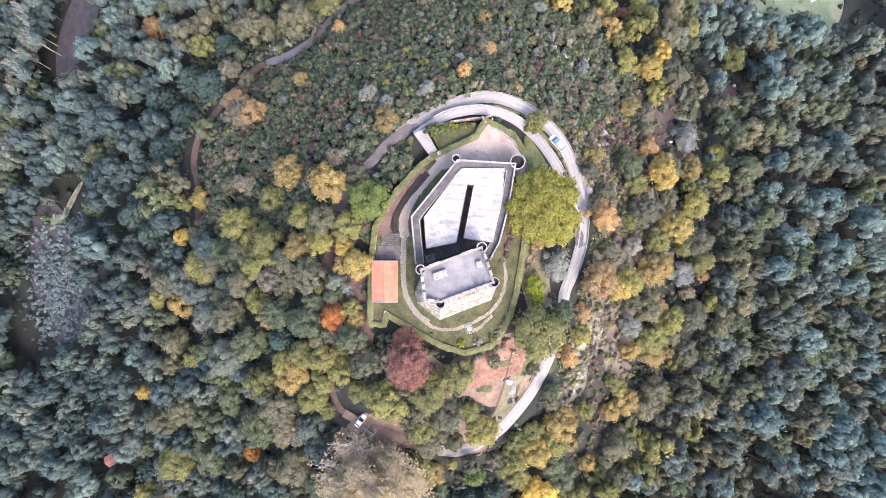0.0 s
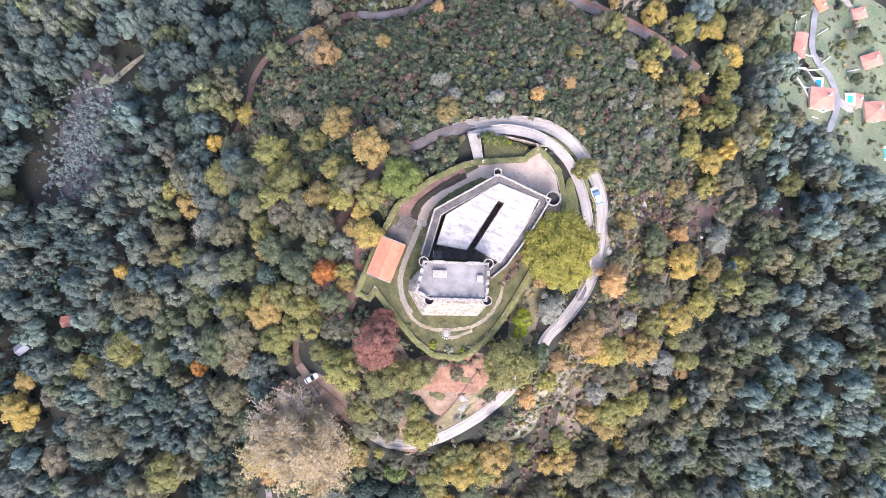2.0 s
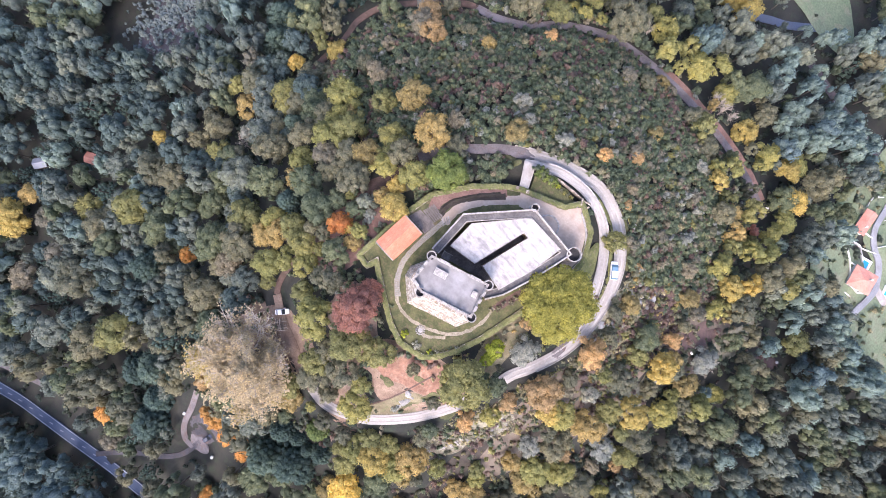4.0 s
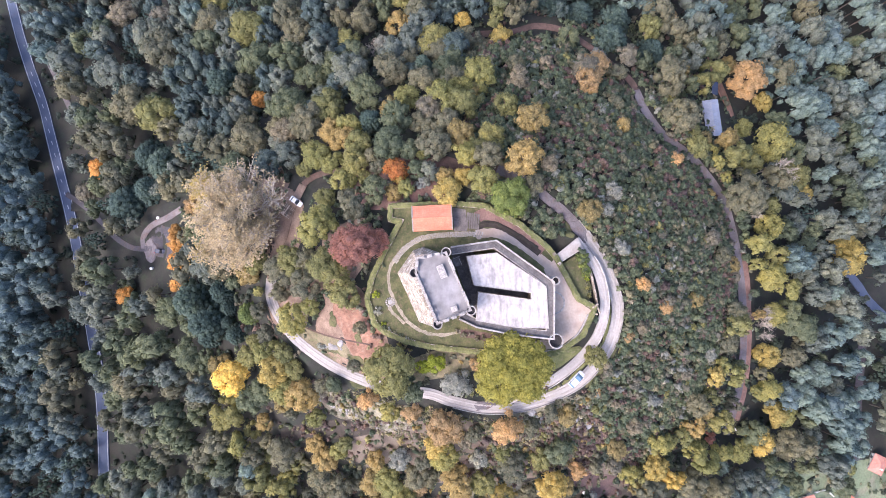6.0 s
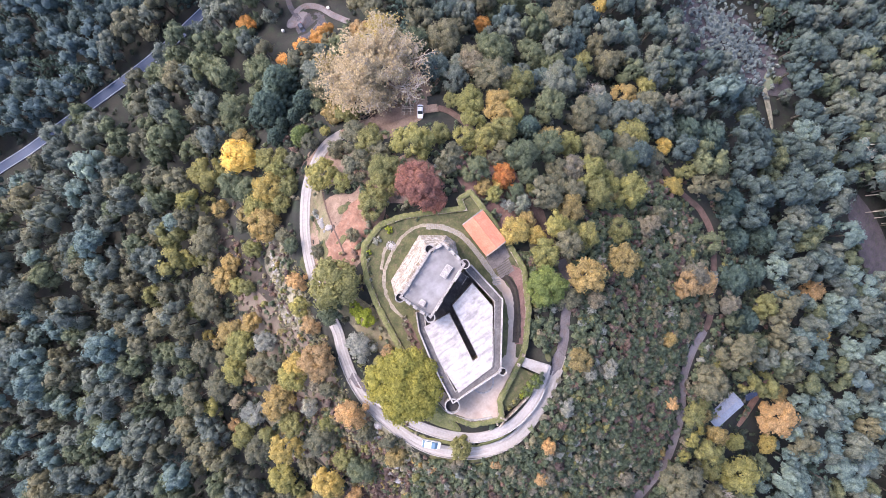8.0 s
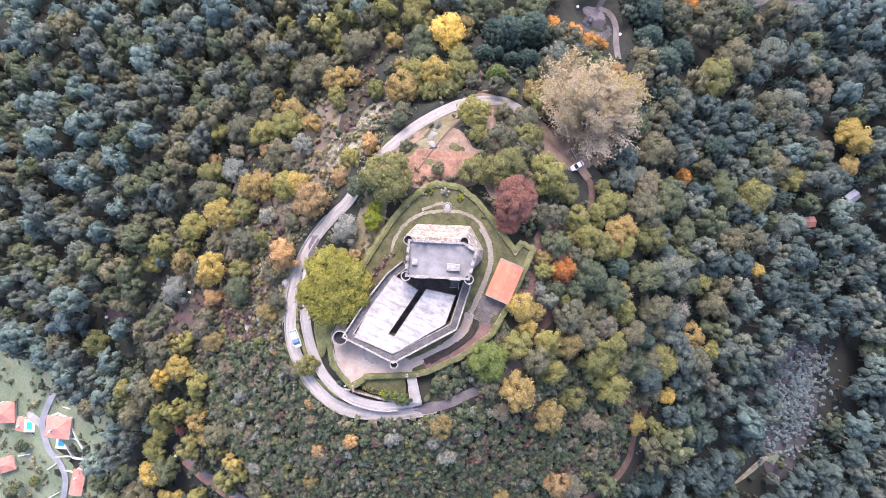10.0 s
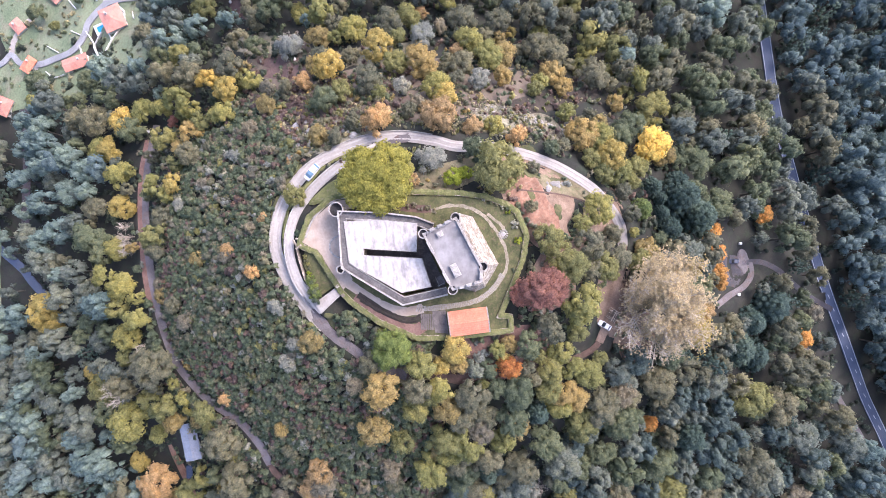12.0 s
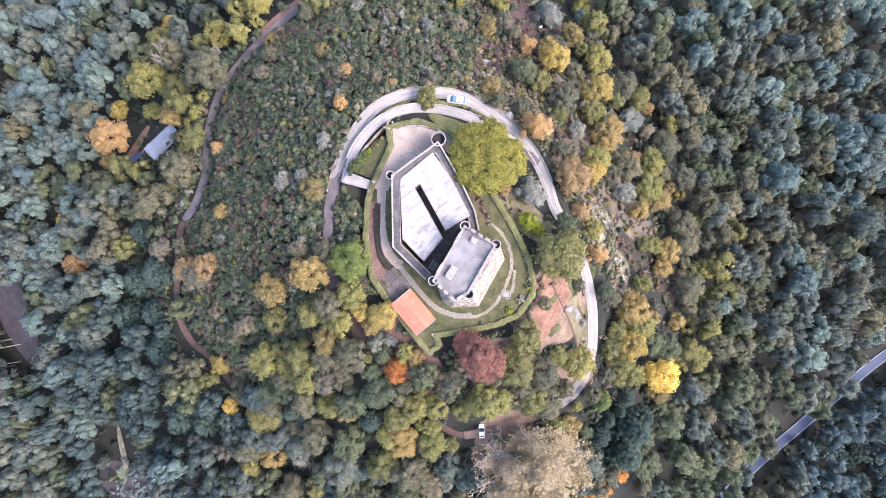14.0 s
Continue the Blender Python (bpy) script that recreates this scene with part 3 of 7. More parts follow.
drape("ground_leaf_slope", 9.0, -48.0, 15.0, 8.0, -25, M["pale_litter"], "pinkish-brown leaf litter above the track", seed=45, lift=0.08, rag=0.5)
drape("ground_leaf_slope", -20.0, -60.0, 22.0, 9.0, 10, M["pale_litter"], "fallen leaves under the giant bare tree", seed=46, lift=0.06, rag=0.5)
drape("ground_verge", 30.0, 27.0, 2.8, 9.5, 22, M["mossy"], "grass strip between the ramp and the castle wall", seed=47, lift=0.95, rag=0.2)
drape("ground_dirt_patch", -9.6, 38.0, 4.0, 1.7, 37, M["dirt_road"], "trodden dirt where the earth track meets the concrete", seed=48, lift=0.40, rag=0.5)
# tree shade on the east track, laid down as a darker brown patch
drape("ground_dirt_patch", 41.6, 9.0, 1.5, 4.0, 4, M["dirt_road"], "brown patch standing for tree shade on the track", seed=49, lift=0.40, rag=0.6)
drape("ground_parking", -14.5, -111, 7.2, 7.6, 10, M["gravel"], "grey gravel parking place under trees", seed=5, lift=0.15)
drape("ground_parking_apron", -12.6, -118.0, 4.6, 3.6, 10, M["dirt_road"], "pale worn earth at the mouth of the parking place", seed=6, lift=0.34)
drape("ground_turning_place", -20, -53, 13, 7.5, 10, M["pale_litter"], "reddish earth turning place with fallen leaves", seed=8, lift=0.1)
drape("ground_leaf_slope", -27, -6, 7, 13, 0, M["litter"], "russet leaf litter beside the shed", seed=9)
drape("ground_bank", 31.5, 43.6, 9, 2.2, -35, M["grass"], "grass bank beside the track", seed=10, lift=0.12)
for x, y, a, b, t, k in ((6.5, 44.9, 9.0, 0.9, 22, 61), (21.5, 45.0, 7.0, 1.0, -14, 62), (33.6, 36.0, 6.0, 1.3, -48, 63), (39.6, 26.0, 4.5, 0.7, -66, 64), (27.5, 50.2, 3.5, 1.3, -18, 65)):
    drape("ground_verge", x, y, a, b, t, M["mossy"], "grass verge between the track and the ramp", seed=k, lift=0.22)
drape("ground_west_lawn", -11.5, 31.2, 6.0, 2.6, 45, M["grass"], "grass bank below the bridge", seed=12, lift=0.12)
drape("ground_east_slope", 31, -26, 4.5, 9.0, 20, M["grass"], "thin grass below the trees", seed=14, lift=0.12)
drape("ground_brown_slope", 62, 8, 15, 46, 0, M["bracken"], "brown bracken slope", seed=15, lift=0.12)
drape("ground_brown_slope", 80, 50, 16, 11, 60, M["bracken"], "purple-brown bracken slope", seed=16, lift=0.2, rag=0.5)
drape("ground_dry_grass", 49.5, 33.0, 6.2, 24.0, 6, M["dry_grass"], "pale dry grass and stones beside the track", seed=17, lift=0.17, rag=0.5)
drape("ground_dry_grass", 76.0, 20.0, 5.0, 18.0, 10, M["dry_grass"], "pale grass streak on the slope", seed=19, lift=0.2, rag=0.7)
drape("ground_dry_grass", 92.0, 56.0, 5.0, 15.0, -20, M["dry_grass"], "pale grass streak on the slope", seed=25, lift=0.25, rag=0.7)
drape("ground_bracken_patch", 80.7, 50.6, 4.6, 13.0, -24, M["red_bracken"], "purple-red bracken litter on the bare slope", seed=81, lift=0.3, rag=0.6)
drape("ground_bracken_patch", 62, 42.7, 5.5, 7.0, 20, M["red_bracken"], "purple-red bracken litter on the bare slope", seed=82, lift=0.3, rag=0.6)
drape("ground_bracken_patch", 113.9, 67.3, 7.0, 4.0, 30, M["red_bracken"], "purple-red bracken litter on the bare slope", seed=83, lift=0.3, rag=0.6)
drape("ground_dark_strip", 53.0, -42.0, 4.2, 22.0, 14, M["soil_and_wall_shade"], "dark brown bare terrace below the dry grass", seed=84, lift=0.25, rag=0.35)
drape("ground_dry_grass", 45.5, -27.5, 4.2, 11.0, 10, M["dry_grass"], "pale dry grass below the track", seed=85, lift=0.16, rag=0.5)
drape("ground_rocky_bank", 44.8, -35.0, 3.6, 13.5, -22, M["rocky_bank"], "grey rock and thin pale grass on the bank below the track", seed=86, lift=0.28, rag=0.5)
drape("ground_rocky_bank", 49.2, -20.5, 2.8, 7.5, 2, M["rocky_bank"], "grey rock and thin pale grass on the bank below the track", seed=87, lift=0.28, rag=0.5)
drape("ground_felled_strip", -158, 108, 9, 34, -12, M["plantation"], "felled strip of bare brown ground, tinted purple for haze", seed=31, lift=0.8)
drape("ground_young_plantation", -161, -10, 19, 28, 8, M["plantation"], "bare brown ground of a young plantation, tinted purple for haze", seed=32, lift=0.8, rag=0.5)
drape("ground_pale_track", -154.5, 25.5, 11.5, 1.4, 57, M["dry_grass"], "pale worn track at the plantation edge", seed=34, lift=1.0)
drape("ground_track_verge", -165, 17.0, 6.0, 2.6, 30, M["meadow"], "green verge at the end of the pale track", seed=35, lift=0.95)
drape("ground_red_strip", -66, 112.4, 15, 1.9, 10, M["earth"], "strip of red earth beside the track", seed=33, lift=0.3)
for x, y, a, b, t, k in ((148, 165, 32, 26, 20, 1), (110, 178, 14, 24, 10, 2), (168, 118, 30, 16, 40, 3), (10, 214, 40, 17, -10, 4), (131, 128, 14, 13, 0, 5), (112, 124, 15, 13, 20, 6), (148, 124, 26, 15, 5, 7), (166, 145, 20, 22, 0, 8), (104, 146, 10, 16, 0, 9)):
    drape("ground_meadow", x, y, a, b, t, M["meadow"], "green valley meadow beside the houses", seed=20 + k, lift=0.9 - 0.02 * k)

# ---------------------------------------------------------------- castle terrace and its walls
TERRACE = [(22.0, 37.0), (26.5, 30.0), (27.4, 23.0), (26.3, 14.0), (25.0, 4.3), (23.3, -6.8), (21.2, -14.7), (18.0, -20.7), (15.3, -23.6), (7.7, -25.6), (1.1, -23.6),
           (-6.0, -19.7), (-13.6, -15.2), (-14.2, -17.8), (-19.3, -17.4), (-18.9, 1.9), (-17.9, 10.6), (-11.6, 21.0), (-4.9, 28.2), (-1.3, 30.8), (10.6, 36.4), (13.6, 41.4)][::-1]
terrace = thing("castle_terrace", "walled castle terrace with lawn, sandy paths and mossy parapet", "terrace", kind="structure")
part("terrace_fill", prism(offset_line(TERRACE, 0.3, True), -7.0, 0.0), M["grass"], terrace, "green lawn on the terrace")
part("precinct_wall", strip_wall(TERRACE, 1.45, 0.0, -7.2, 0.55, True), M["rubble"], terrace, "rubble retaining wall")


def lumpy_strip(pts, width, z0, rise, seed, closed=True, step=0.6):
    """Uneven turf along a line: five points across, each pushed about."""
    p = [tuple(q) for q in pts] + ([tuple(pts[0])] if closed else [])
    line = []
    for a, b in zip(p, p[1:]):
        n = max(1, int(math.hypot(b[0] - a[0], b[1] - a[1]) / step))
        line += [(a[0] + (b[0] - a[0]) * i / n, a[1] + (b[1] - a[1]) * i / n) for i in range(n)]
    line = np.array(line if closed else line + [p[-1]])
    t = np.roll(line, -1, 0) - np.roll(line, 1, 0)
    if not closed:
        t[0], t[-1] = line[1] - line[0], line[-1] - line[-2]
    t /= np.linalg.norm(t, axis=1)[:, None] + 1e-9
    nrm = np.column_stack([-t[:, 1], t[:, 0]])
    rg = np.random.default_rng(seed)
    n, v = len(line), []
    for i in range(n):
        for u, h in ((-0.55, -0.4), (-0.48, 0.45), (0.0, 1.0), (0.48, 0.45), (0.55, -0.4)):
            q = line[i] + nrm[i] * (u * width + rg.normal(0, 0.11))
            v.append((q[0], q[1], z0 + h * rise + rg.normal(0, 0.05)))
    m = n if closed else n - 1
    return v, [(5 * i + k + 1, 5 * i + k, 5 * ((i + 1) % n) + k, 5 * ((i + 1) % n) + k + 1) for i in range(m) for k in range(4)]


part("wall_turf", lumpy_strip(offset_line(TERRACE, 0.62, True), 1.5, 0.52, 0.35, 3), M["mossy"], terrace, "mossy turf on the wall top")


def ribbon(name, pts, width, z, mat, label, parent=None, seed=1, step=0.8):
    """A path of uneven width laid on level ground."""
    line = spline_line(pts, step)
    rng = np.random.default_rng(seed)
    t = np.gradient(line, axis=0)
    t /= np.linalg.norm(t, axis=1)[:, None]
    nrm = np.column_stack([-t[:, 1], t[:, 0]])
    v, f = [], []
    for p, q in zip(line, nrm):
        a, b = p + q * (width / 2 + rng.normal(0, 0.1)), p - q * (width / 2 + rng.normal(0, 0.1))
        v += [(a[0], a[1], z), (b[0], b[1], z)]
    f = [(2 * i + 1, 2 * i + 3, 2 * i + 2, 2 * i) for i in range(len(line) - 1)]
    return part(name, (v, f), mat, parent, label)


PLAZA = [(8.0, 28.6), (21.8, 27.6), (22.6, 22.0), (25.3, 22.0), (25.0, 29.0), (20.8, 35.6), (14.4, 39.4), (11.6, 35.6), (-0.6, 29.6), (2.0, 26.5)]
part("plaza_paving", prism(PLAZA, -0.05, 0.03), M["plaza"], terrace, "pale pinkish sand of the forecourt")
ribbon("sand_path", [(2.0, 29.0), (-3.2, 23.4), (-7.4, 17.6), (-9.3, 12.0), (-9.0, 7.5)], 2.6, 0.034, M["plaza"], "pale pinkish sandy path along the wall", terrace, 2)
ribbon("red_path", [(-3.6, 27.0), (-9.2, 20.6), (-13.9, 13.6), (-14.9, 10.2), (-14.0, 8.2)], 3.4, 0.038, M["red_path"], "reddish path inside the outer wall", terrace, 3)
ribbon("sand_path", [(-6.6, -13.4), (-2.5, -16.8), (2.5, -18.6), (9.0, -17.0), (14.8, -13.6), (18.0, -9.5), (19.3, -4.0), (18.7, 1.5)], 0.95, 0.03, M["sand_path"], "pale sandy path round the keep", terrace, 4)
ribbon("sand_path", [(8.0, -17.2), (11.0, -18.5), (15.5, -14.5)], 0.9, 0.026, M["sand_path"], "pale trodden path on the lawn", terrace, 5)
ribbon("bare_soil", [(19.0, 1.5), (19.8, 6.0), (21.3, 12.0), (22.2, 18.0)], 2.2, 0.03, M["litter"], "bare brown soil below the curtain wall", terrace, 6)
part("shed_platform", prism([(-10.4, 1.2), (-10.2, 5.0), (-16.4, 5.0), (-17.2, 1.2)], -0.05, 0.06), M["wood"], terrace, "dark plank platform beside the shed")
for k in range(6):
    part("step", block(-13.3 + 0.12 * k, 5.3 + 0.62 * k, 0.06, 4.6, 0.5, 0.05 + 0.05 * k, -6, 0.02), M["wood"], terrace, "dark timber step")
for k in range(4):
    part("step", block(-9.4 + 0.25 * k, 7.4 + 0.55 * k, 0.04, 2.2, 0.34, 0.08 + 0.03 * k, -28, 0.02), M["granite"], terrace, "pale stone step")
# flat dark strip and low bank: the retaining wall's shadow put into colour
ribbon("planting_bed", [(-2.6, 25.6), (-7.2, 20.2), (-10.9, 14.8), (-12.0, 11.0), (-11.4, 8.0)], 1.9, 0.046, M["soil_and_wall_shade"], "dark strip painted for the wall shadow between the paths", terrace, 7)
part("retaining_edge", lumpy_strip([tuple(p) for p in spline_line([(-4.0, 24.9), (-7.9, 20.2), (-11.2, 15.0), (-12.3, 11.2), (-11.7, 8.4)], 0.8)], 1.0, 0.1, 0.35, 9, closed=False), M["soil_and_wall_shade"], terrace, "low bank between the paths, darkened for wall shadow")
part("plaza_kerb", strip_wall([tuple(p) for p in spline_line([(25.6, 24.0), (25.0, 29.6), (21.0, 35.2), (15.6, 38.4)], 1.0)], 0.2, 0.2, 0, 0.5), M["granite"], terrace, "pale forecourt kerb wall")
part("half_round_step", tube(11.8, 28.7, 3.4, 2.9, 0, 0.18, 18, 4, 172), M["granite"], terrace, "half-round step before the wall")

# cobbled path: its single stones
rng = np.random.default_rng(11)
cobble = thing("cobbled_path", "curving path of pale rounded stones round the keep", "path", kind="structure")
line = spline_line([(-9.2, 7.2), (-9.4, 2.0), (-9.3, -4.5), (-8.4, -9.5), (-5.8, -13.6), (-2.5, -16.4)], 0.5)
bed = ribbon("path_bed", [tuple(p) for p in line[::6]] + [tuple(line[-1])], 1.5, 0.026, M["sand_path"], "grey mortar bed", cobble, 8)
stone_meshes = []
for k in range(6):
    n = 7
    a = np.linspace(0, 2 * math.pi, n, endpoint=False) + rng.uniform(-0.25, 0.25, n)
    r = rng.uniform(0.17, 0.27, n)
    lo = [(r[i] * math.cos(a[i]), r[i] * math.sin(a[i])) for i in range(n)]
    stone_meshes.append(mesh_from("cobble", *prism(lo, 0, 0.12, [(x * 0.72, y * 0.72) for x, y in lo]), M["granite"]))
tang = np.gradient(line, axis=0)
tang /= np.linalg.norm(tang, axis=1)[:, None]
for i, p in enumerate(line):
    for u in (-0.56, -0.19, 0.19, 0.56):
        if rng.random() < 0.93:
            q = p + np.array([-tang[i, 1], tang[i, 0]]) * (u + rng.normal(0, 0.06)) + tang[i] * rng.normal(0, 0.07)
            st = new("cobble", stone_meshes[rng.integers(6)])
            st.parent = cobble
            st.matrix_basis = pose(q[0], q[1], 0.02, 0, 0, rng.uniform(0, 360))

# gate bridge over the dry ditch
bridge = thing("gate_bridge", "short pale concrete bridge from the ramp to the castle gate", "bridge")
part("deck", prism([(-1.6, 30.2), (0.4, 31.0), (-3.6, 38.2), (-6.4, 36.8)], -0.9, 0.06), M["concrete_road"], bridge, "pale concrete deck")
for a, b in (((-1.7, 30.2), (-6.5, 36.8)), ((0.5, 31.0), (-3.5, 38.2))):
    part("kerb", strip_wall([a, b], 0.12, 0.12, -0.5, 0.24), M["granite"], bridge)
gate = thing("gate_posts", "pair of weathered stone gate posts at the wall gap", "gate")
for x, y in ((-2.2, 29.6), (0.6, 30.9)):
    part("post", block(x, y, 0.0, 0.8, 0.8, 1.4, 35, 0.14), M["rubble"], gate)
    part("cap", block(x, y, 1.4, 0.95, 0.95, 0.18, 35, 0.08), M["rubble"], gate)
ditch = tagged(part("ground_ditch", prism([(0.8, 32.0), (11.4, 37.0), (12.4, 39.4), (8.0, 40.3), (-1.8, 37.0)], -5, -1.0), M["grass"]),
               "grass floor of the dry ditch", "ground", kind="structure")
part("ditch_wall", strip_wall([(-3.2, 38.4), (4.0, 40.3), (10.0, 41.2), (14.2, 41.6)], 0.2, 0.25, -4, -0.2), M["rubble"], None, "low stone wall of the ramp")
tagged(bpy.data.objects["ditch_wall"], "low stone wall along the ramp", "wall", kind="structure")
corner = thing("corner_bastion", "small ruined stone corner of the forecourt", "ruin")
for x, y, sx, sy, h, t in ((13.3, 40.6, 0.7, 2.6, 1.3, 30), (14.6, 41.6, 2.4, 0.6, 1.0, 20), (12.3, 39.3, 1.6, 0.6, 0.9, 60), (15.6, 40.6, 0.6, 1.7, 0.8, -20)):
    part("wall_fragment", block(x, y, 0, sx * 0.8, sy * 0.8, h * 0.7, t, 0.12), M["rubble"], corner)

# ---------------------------------------------------------------- keep
KEEP = [(-4.2, -1.5), (-3.0, -9.4), (0.9, -10.0), (14.8, -4.9), (13.3, -1.0), (11.6, 4.3)]
keep = thing("castle_keep", "granite keep with battlements, corner turrets and a flat grey roof", "tower")
part("keep_walls", prism(KEEP, 0, 12.0), M["rubble"], keep, "rubble masonry walls")
PL0 = [(-6.3, -8.0), (-5.4, -11.0), (0.8, -15.8), (15.3, -10.2), (17.0, -6.0), (13.2, -1.0), (-4.1, -2.6)]
PL1 = [(-4.0, -8.6), (-3.4, -9.9), (0.9, -11.2), (15.0, -5.8), (15.5, -4.6), (13.2, -1.0), (-4.1, -2.6)]
part("keep_plinth", prism(PL0, 0, 10.4, PL1), M["plinth"], keep, "steeply battered stone base")
part("keep_roof", prism(offset_line(KEEP, 0.3, True), 12.0, 12.1), M["roof_grey"], keep, "flat grey concrete roof with damp patches")
part("parapet", strip_wall(KEEP, 0.42, 0.22, 11.8, 12.75, True), M["parapet"], keep, "low pale parapet")
for x, y in ((-4.2, -1.5), (0.9, -10.3), (14.9, -4.8), (11.7, 4.3)):
    tower = part("turret", prism([(x + 1.22 * math.cos(k * 0.314), y + 1.22 * math.sin(k * 0.314)) for k in range(20)], 8.5, 12.08), M["granite"], keep, "round corner turret")
    a = math.degrees(math.atan2(-2.6 - y, 5.0 - x))
    part("turret_parapet", tube(x, y, 1.32, 1.08, 11.8, 13.2, 22, a + 42, a + 318), M["parapet"], tower, "thin curved parapet open to the roof")
    part("turret_floor", prism([(x + 1.07 * math.cos(k * 0.4488), y + 1.07 * math.sin(k * 0.4488)) for k in range(14)], 12.08, 12.13), M["dark_floor"], tower, "turret floor dark with grime and painted shade")


def merlons(a, b, count, width, parent, z0, h, thick, skip=()):
    """Battlements along a line from a to b, each its own block."""
    a, b = Vector(a), Vector(b)
    d = b - a
    ang = math.degrees(math.atan2(d.y, d.x))
    for k in range(count):
        if k in skip:
            continue
        p = a + d * ((k + 0.5) / count)
        part("merlon", block(p.x, p.y, z0, width, thick, h, ang, 0.07), M["parapet"], parent)


merlons((2.6, -9.2), (13.4, -5.2), 6, 1.15, keep, 12.75, 1.05, 0.8)
merlons((-2.7, -9.2), (-0.3, -9.6), 1, 1.7, keep, 12.75, 1.05, 0.8)
merlons((-3.9, -2.9), (-3.0, -8.9), 3, 1.35, keep, 12.75, 1.05, 0.8)
merlons((-2.8, -0.95), (10.2, 3.75), 3, 3.1, keep, 12.75, 1.0, 0.85, skip=(1,))
merlons((14.2, -3.4), (12.1, 2.9), 3, 1.35, keep, 12.75, 1.05, 0.8)
for x, y, sx, sy, h in ((0.9, -2.9, 3.6, 1.9, 1.2), (11.0, -0.1, 1.5, 1.7, 0.9)):
    hatch = part("roof_hatch", block(x, y, 12.1, sx, sy, h, 20, 0.05), M["roof_white"], keep, "pale box over the stair")
    part("hatch_edge", block(x, y, 12.1 + h, sx - 0.35, sy - 0.35, 0.06, 20, 0.02), M["parapet"], hatch)

# ---------------------------------------------------------------- curtain wall and palace
CURTAIN = [(14.5, 1.1), (17.0, 5.7), (19.0, 13.3), (20.1, 18.7), (21.5, 27.2), (5.5, 28.2), (-7.0, 12.7), (-5.8, -0.1)]
curtain = thing("curtain_wall", "granite curtain wall with a dark wall walk and pale parapets", "castle wall")
part("wall_body", strip_wall(CURTAIN, 2.35, 0.0, 0.0, 5.9), M["rubble"], curtain, "rubble wall body")
part("wall_walk", strip_wall(offset_line(CURTAIN, 0.4), 1.6, 0.0, 5.9, 5.98), M["walk"], curtain, "dark granite wall walk")
part("parapet", strip_wall(CURTAIN, 0.34, 0.04, 5.9, 7.0), M["parapet"], curtain, "pale outer parapet")
part("inner_kerb", strip_wall(offset_line(CURTAIN, 2.1), 0.18, 0.0, 5.9, 6.2), M["granite"], curtain, "pale inner kerb")
for x, y, r in ((21.9, 27.6, 2.05), (5.2, 28.5, 1.15)):
    tw = part("turret", tube(x, y, r, r - 0.24, 2.0 if r < 2 else 0.0, 7.1, 24), M["parapet"], curtain, "round corner turret")
    part("turret_floor", prism([(x + (r - 0.23) * math.cos(k * 0.393), y + (r - 0.23) * math.sin(k * 0.393)) for k in range(16)], 5.2, 5.5), M["dark_floor"], tw, "turret floor dark with grime and painted shade")

SLAB = [(-2.9, 4.1), (5.3, 5.7), (8.3, 21.5), (10.0, 21.3), (7.2, 6.9), (15.1, 5.7), (17.6, 16.4), (18.4, 25.9), (6.6, 25.9), (-3.5, 12.6)]
palace = thing("palace_building", "castle building with pale flat roofs divided by a dark light well", "building")
part("palace_body", prism(SLAB, 0, 6.1), M["rubble"], palace, "rubble walls")
part("palace_roof", prism(SLAB, 6.1, 6.35), M["roof_white"], palace, "pale stained concrete roof")
part("roof_kerb", strip_wall(SLAB, 0.22, 0.0, 6.35, 6.45, True), M["granite"], palace, "thin pale roof kerb")
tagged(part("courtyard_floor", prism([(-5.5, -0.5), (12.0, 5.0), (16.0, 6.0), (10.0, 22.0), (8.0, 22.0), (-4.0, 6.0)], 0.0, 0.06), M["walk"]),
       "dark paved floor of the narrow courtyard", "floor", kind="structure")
stair = thing("courtyard_stair", "dark wooden stair and rails in the courtyard beside the keep", "stair")
for k in range(8):
    part("tread", block(8.2 + 0.42 * k, 6.0, 2.0 + 0.45 * k, 0.36, 1.9, 0.1, 0, 0.02), M["wood"], stair)
for dy in (-0.95, 0.95):
    part("stringer", strip_wall([(8.0, 6.0 + dy), (11.5, 6.0 + dy)], 0.06, 0.06, 1.4, 2.2), M["wood"], stair)
landing = thing("courtyard_landing", "pale raised landing with rails against the keep wall", "landing")
part("deck", block(-1.5, 1.4, 4.6, 2.4, 2.0, 0.25, 20, 0.03), M["walk"], landing)
for dx, dy, sx, sy in ((0, 1.0, 2.4, 0.12), (-1.2, 0, 0.12, 2.0)):
    part("rail", block(-1.5 + dx, 1.4 + dy, 4.85, sx, sy, 0.9, 20, 0.02), M["granite"], landing)

# ---------------------------------------------------------------- tiled shed
shed = thing("tiled_shed", "long stone shed with a bright orange tiled gable roof", "shed", at=(-14.35, -4.9, 0))
part("wall", prism([(-3.3, -5.5), (3.3, -5.5), (3.3, 5.5), (-3.3, 5.5)], 0, 2.5), M["rubble"], shed, "rubble stone walls")
part("gable", ([(-3.3, -5.4, 2.5), (3.3, -5.4, 2.5), (0, -5.4, 3.7), (-3.3, 5.4, 2.5), (3.3, 5.4, 2.5), (0, 5.4, 3.7)], [(0, 1, 2), (5, 4, 3), (0, 2, 5, 3), (1, 4, 5, 2), (0, 3, 4, 1)]), M["rubble"], shed)
tile_len, rows_, cols_ = 0.62, 6, 26
tile_v, tile_f = [], []
for i in range(2):
    for k in range(5):
        a = math.pi * k / 4
        tile_v.append((i * tile_len * 1.08, 0.215 * math.cos(a), 0.085 * math.sin(a) - 0.02 * (1 - i)))
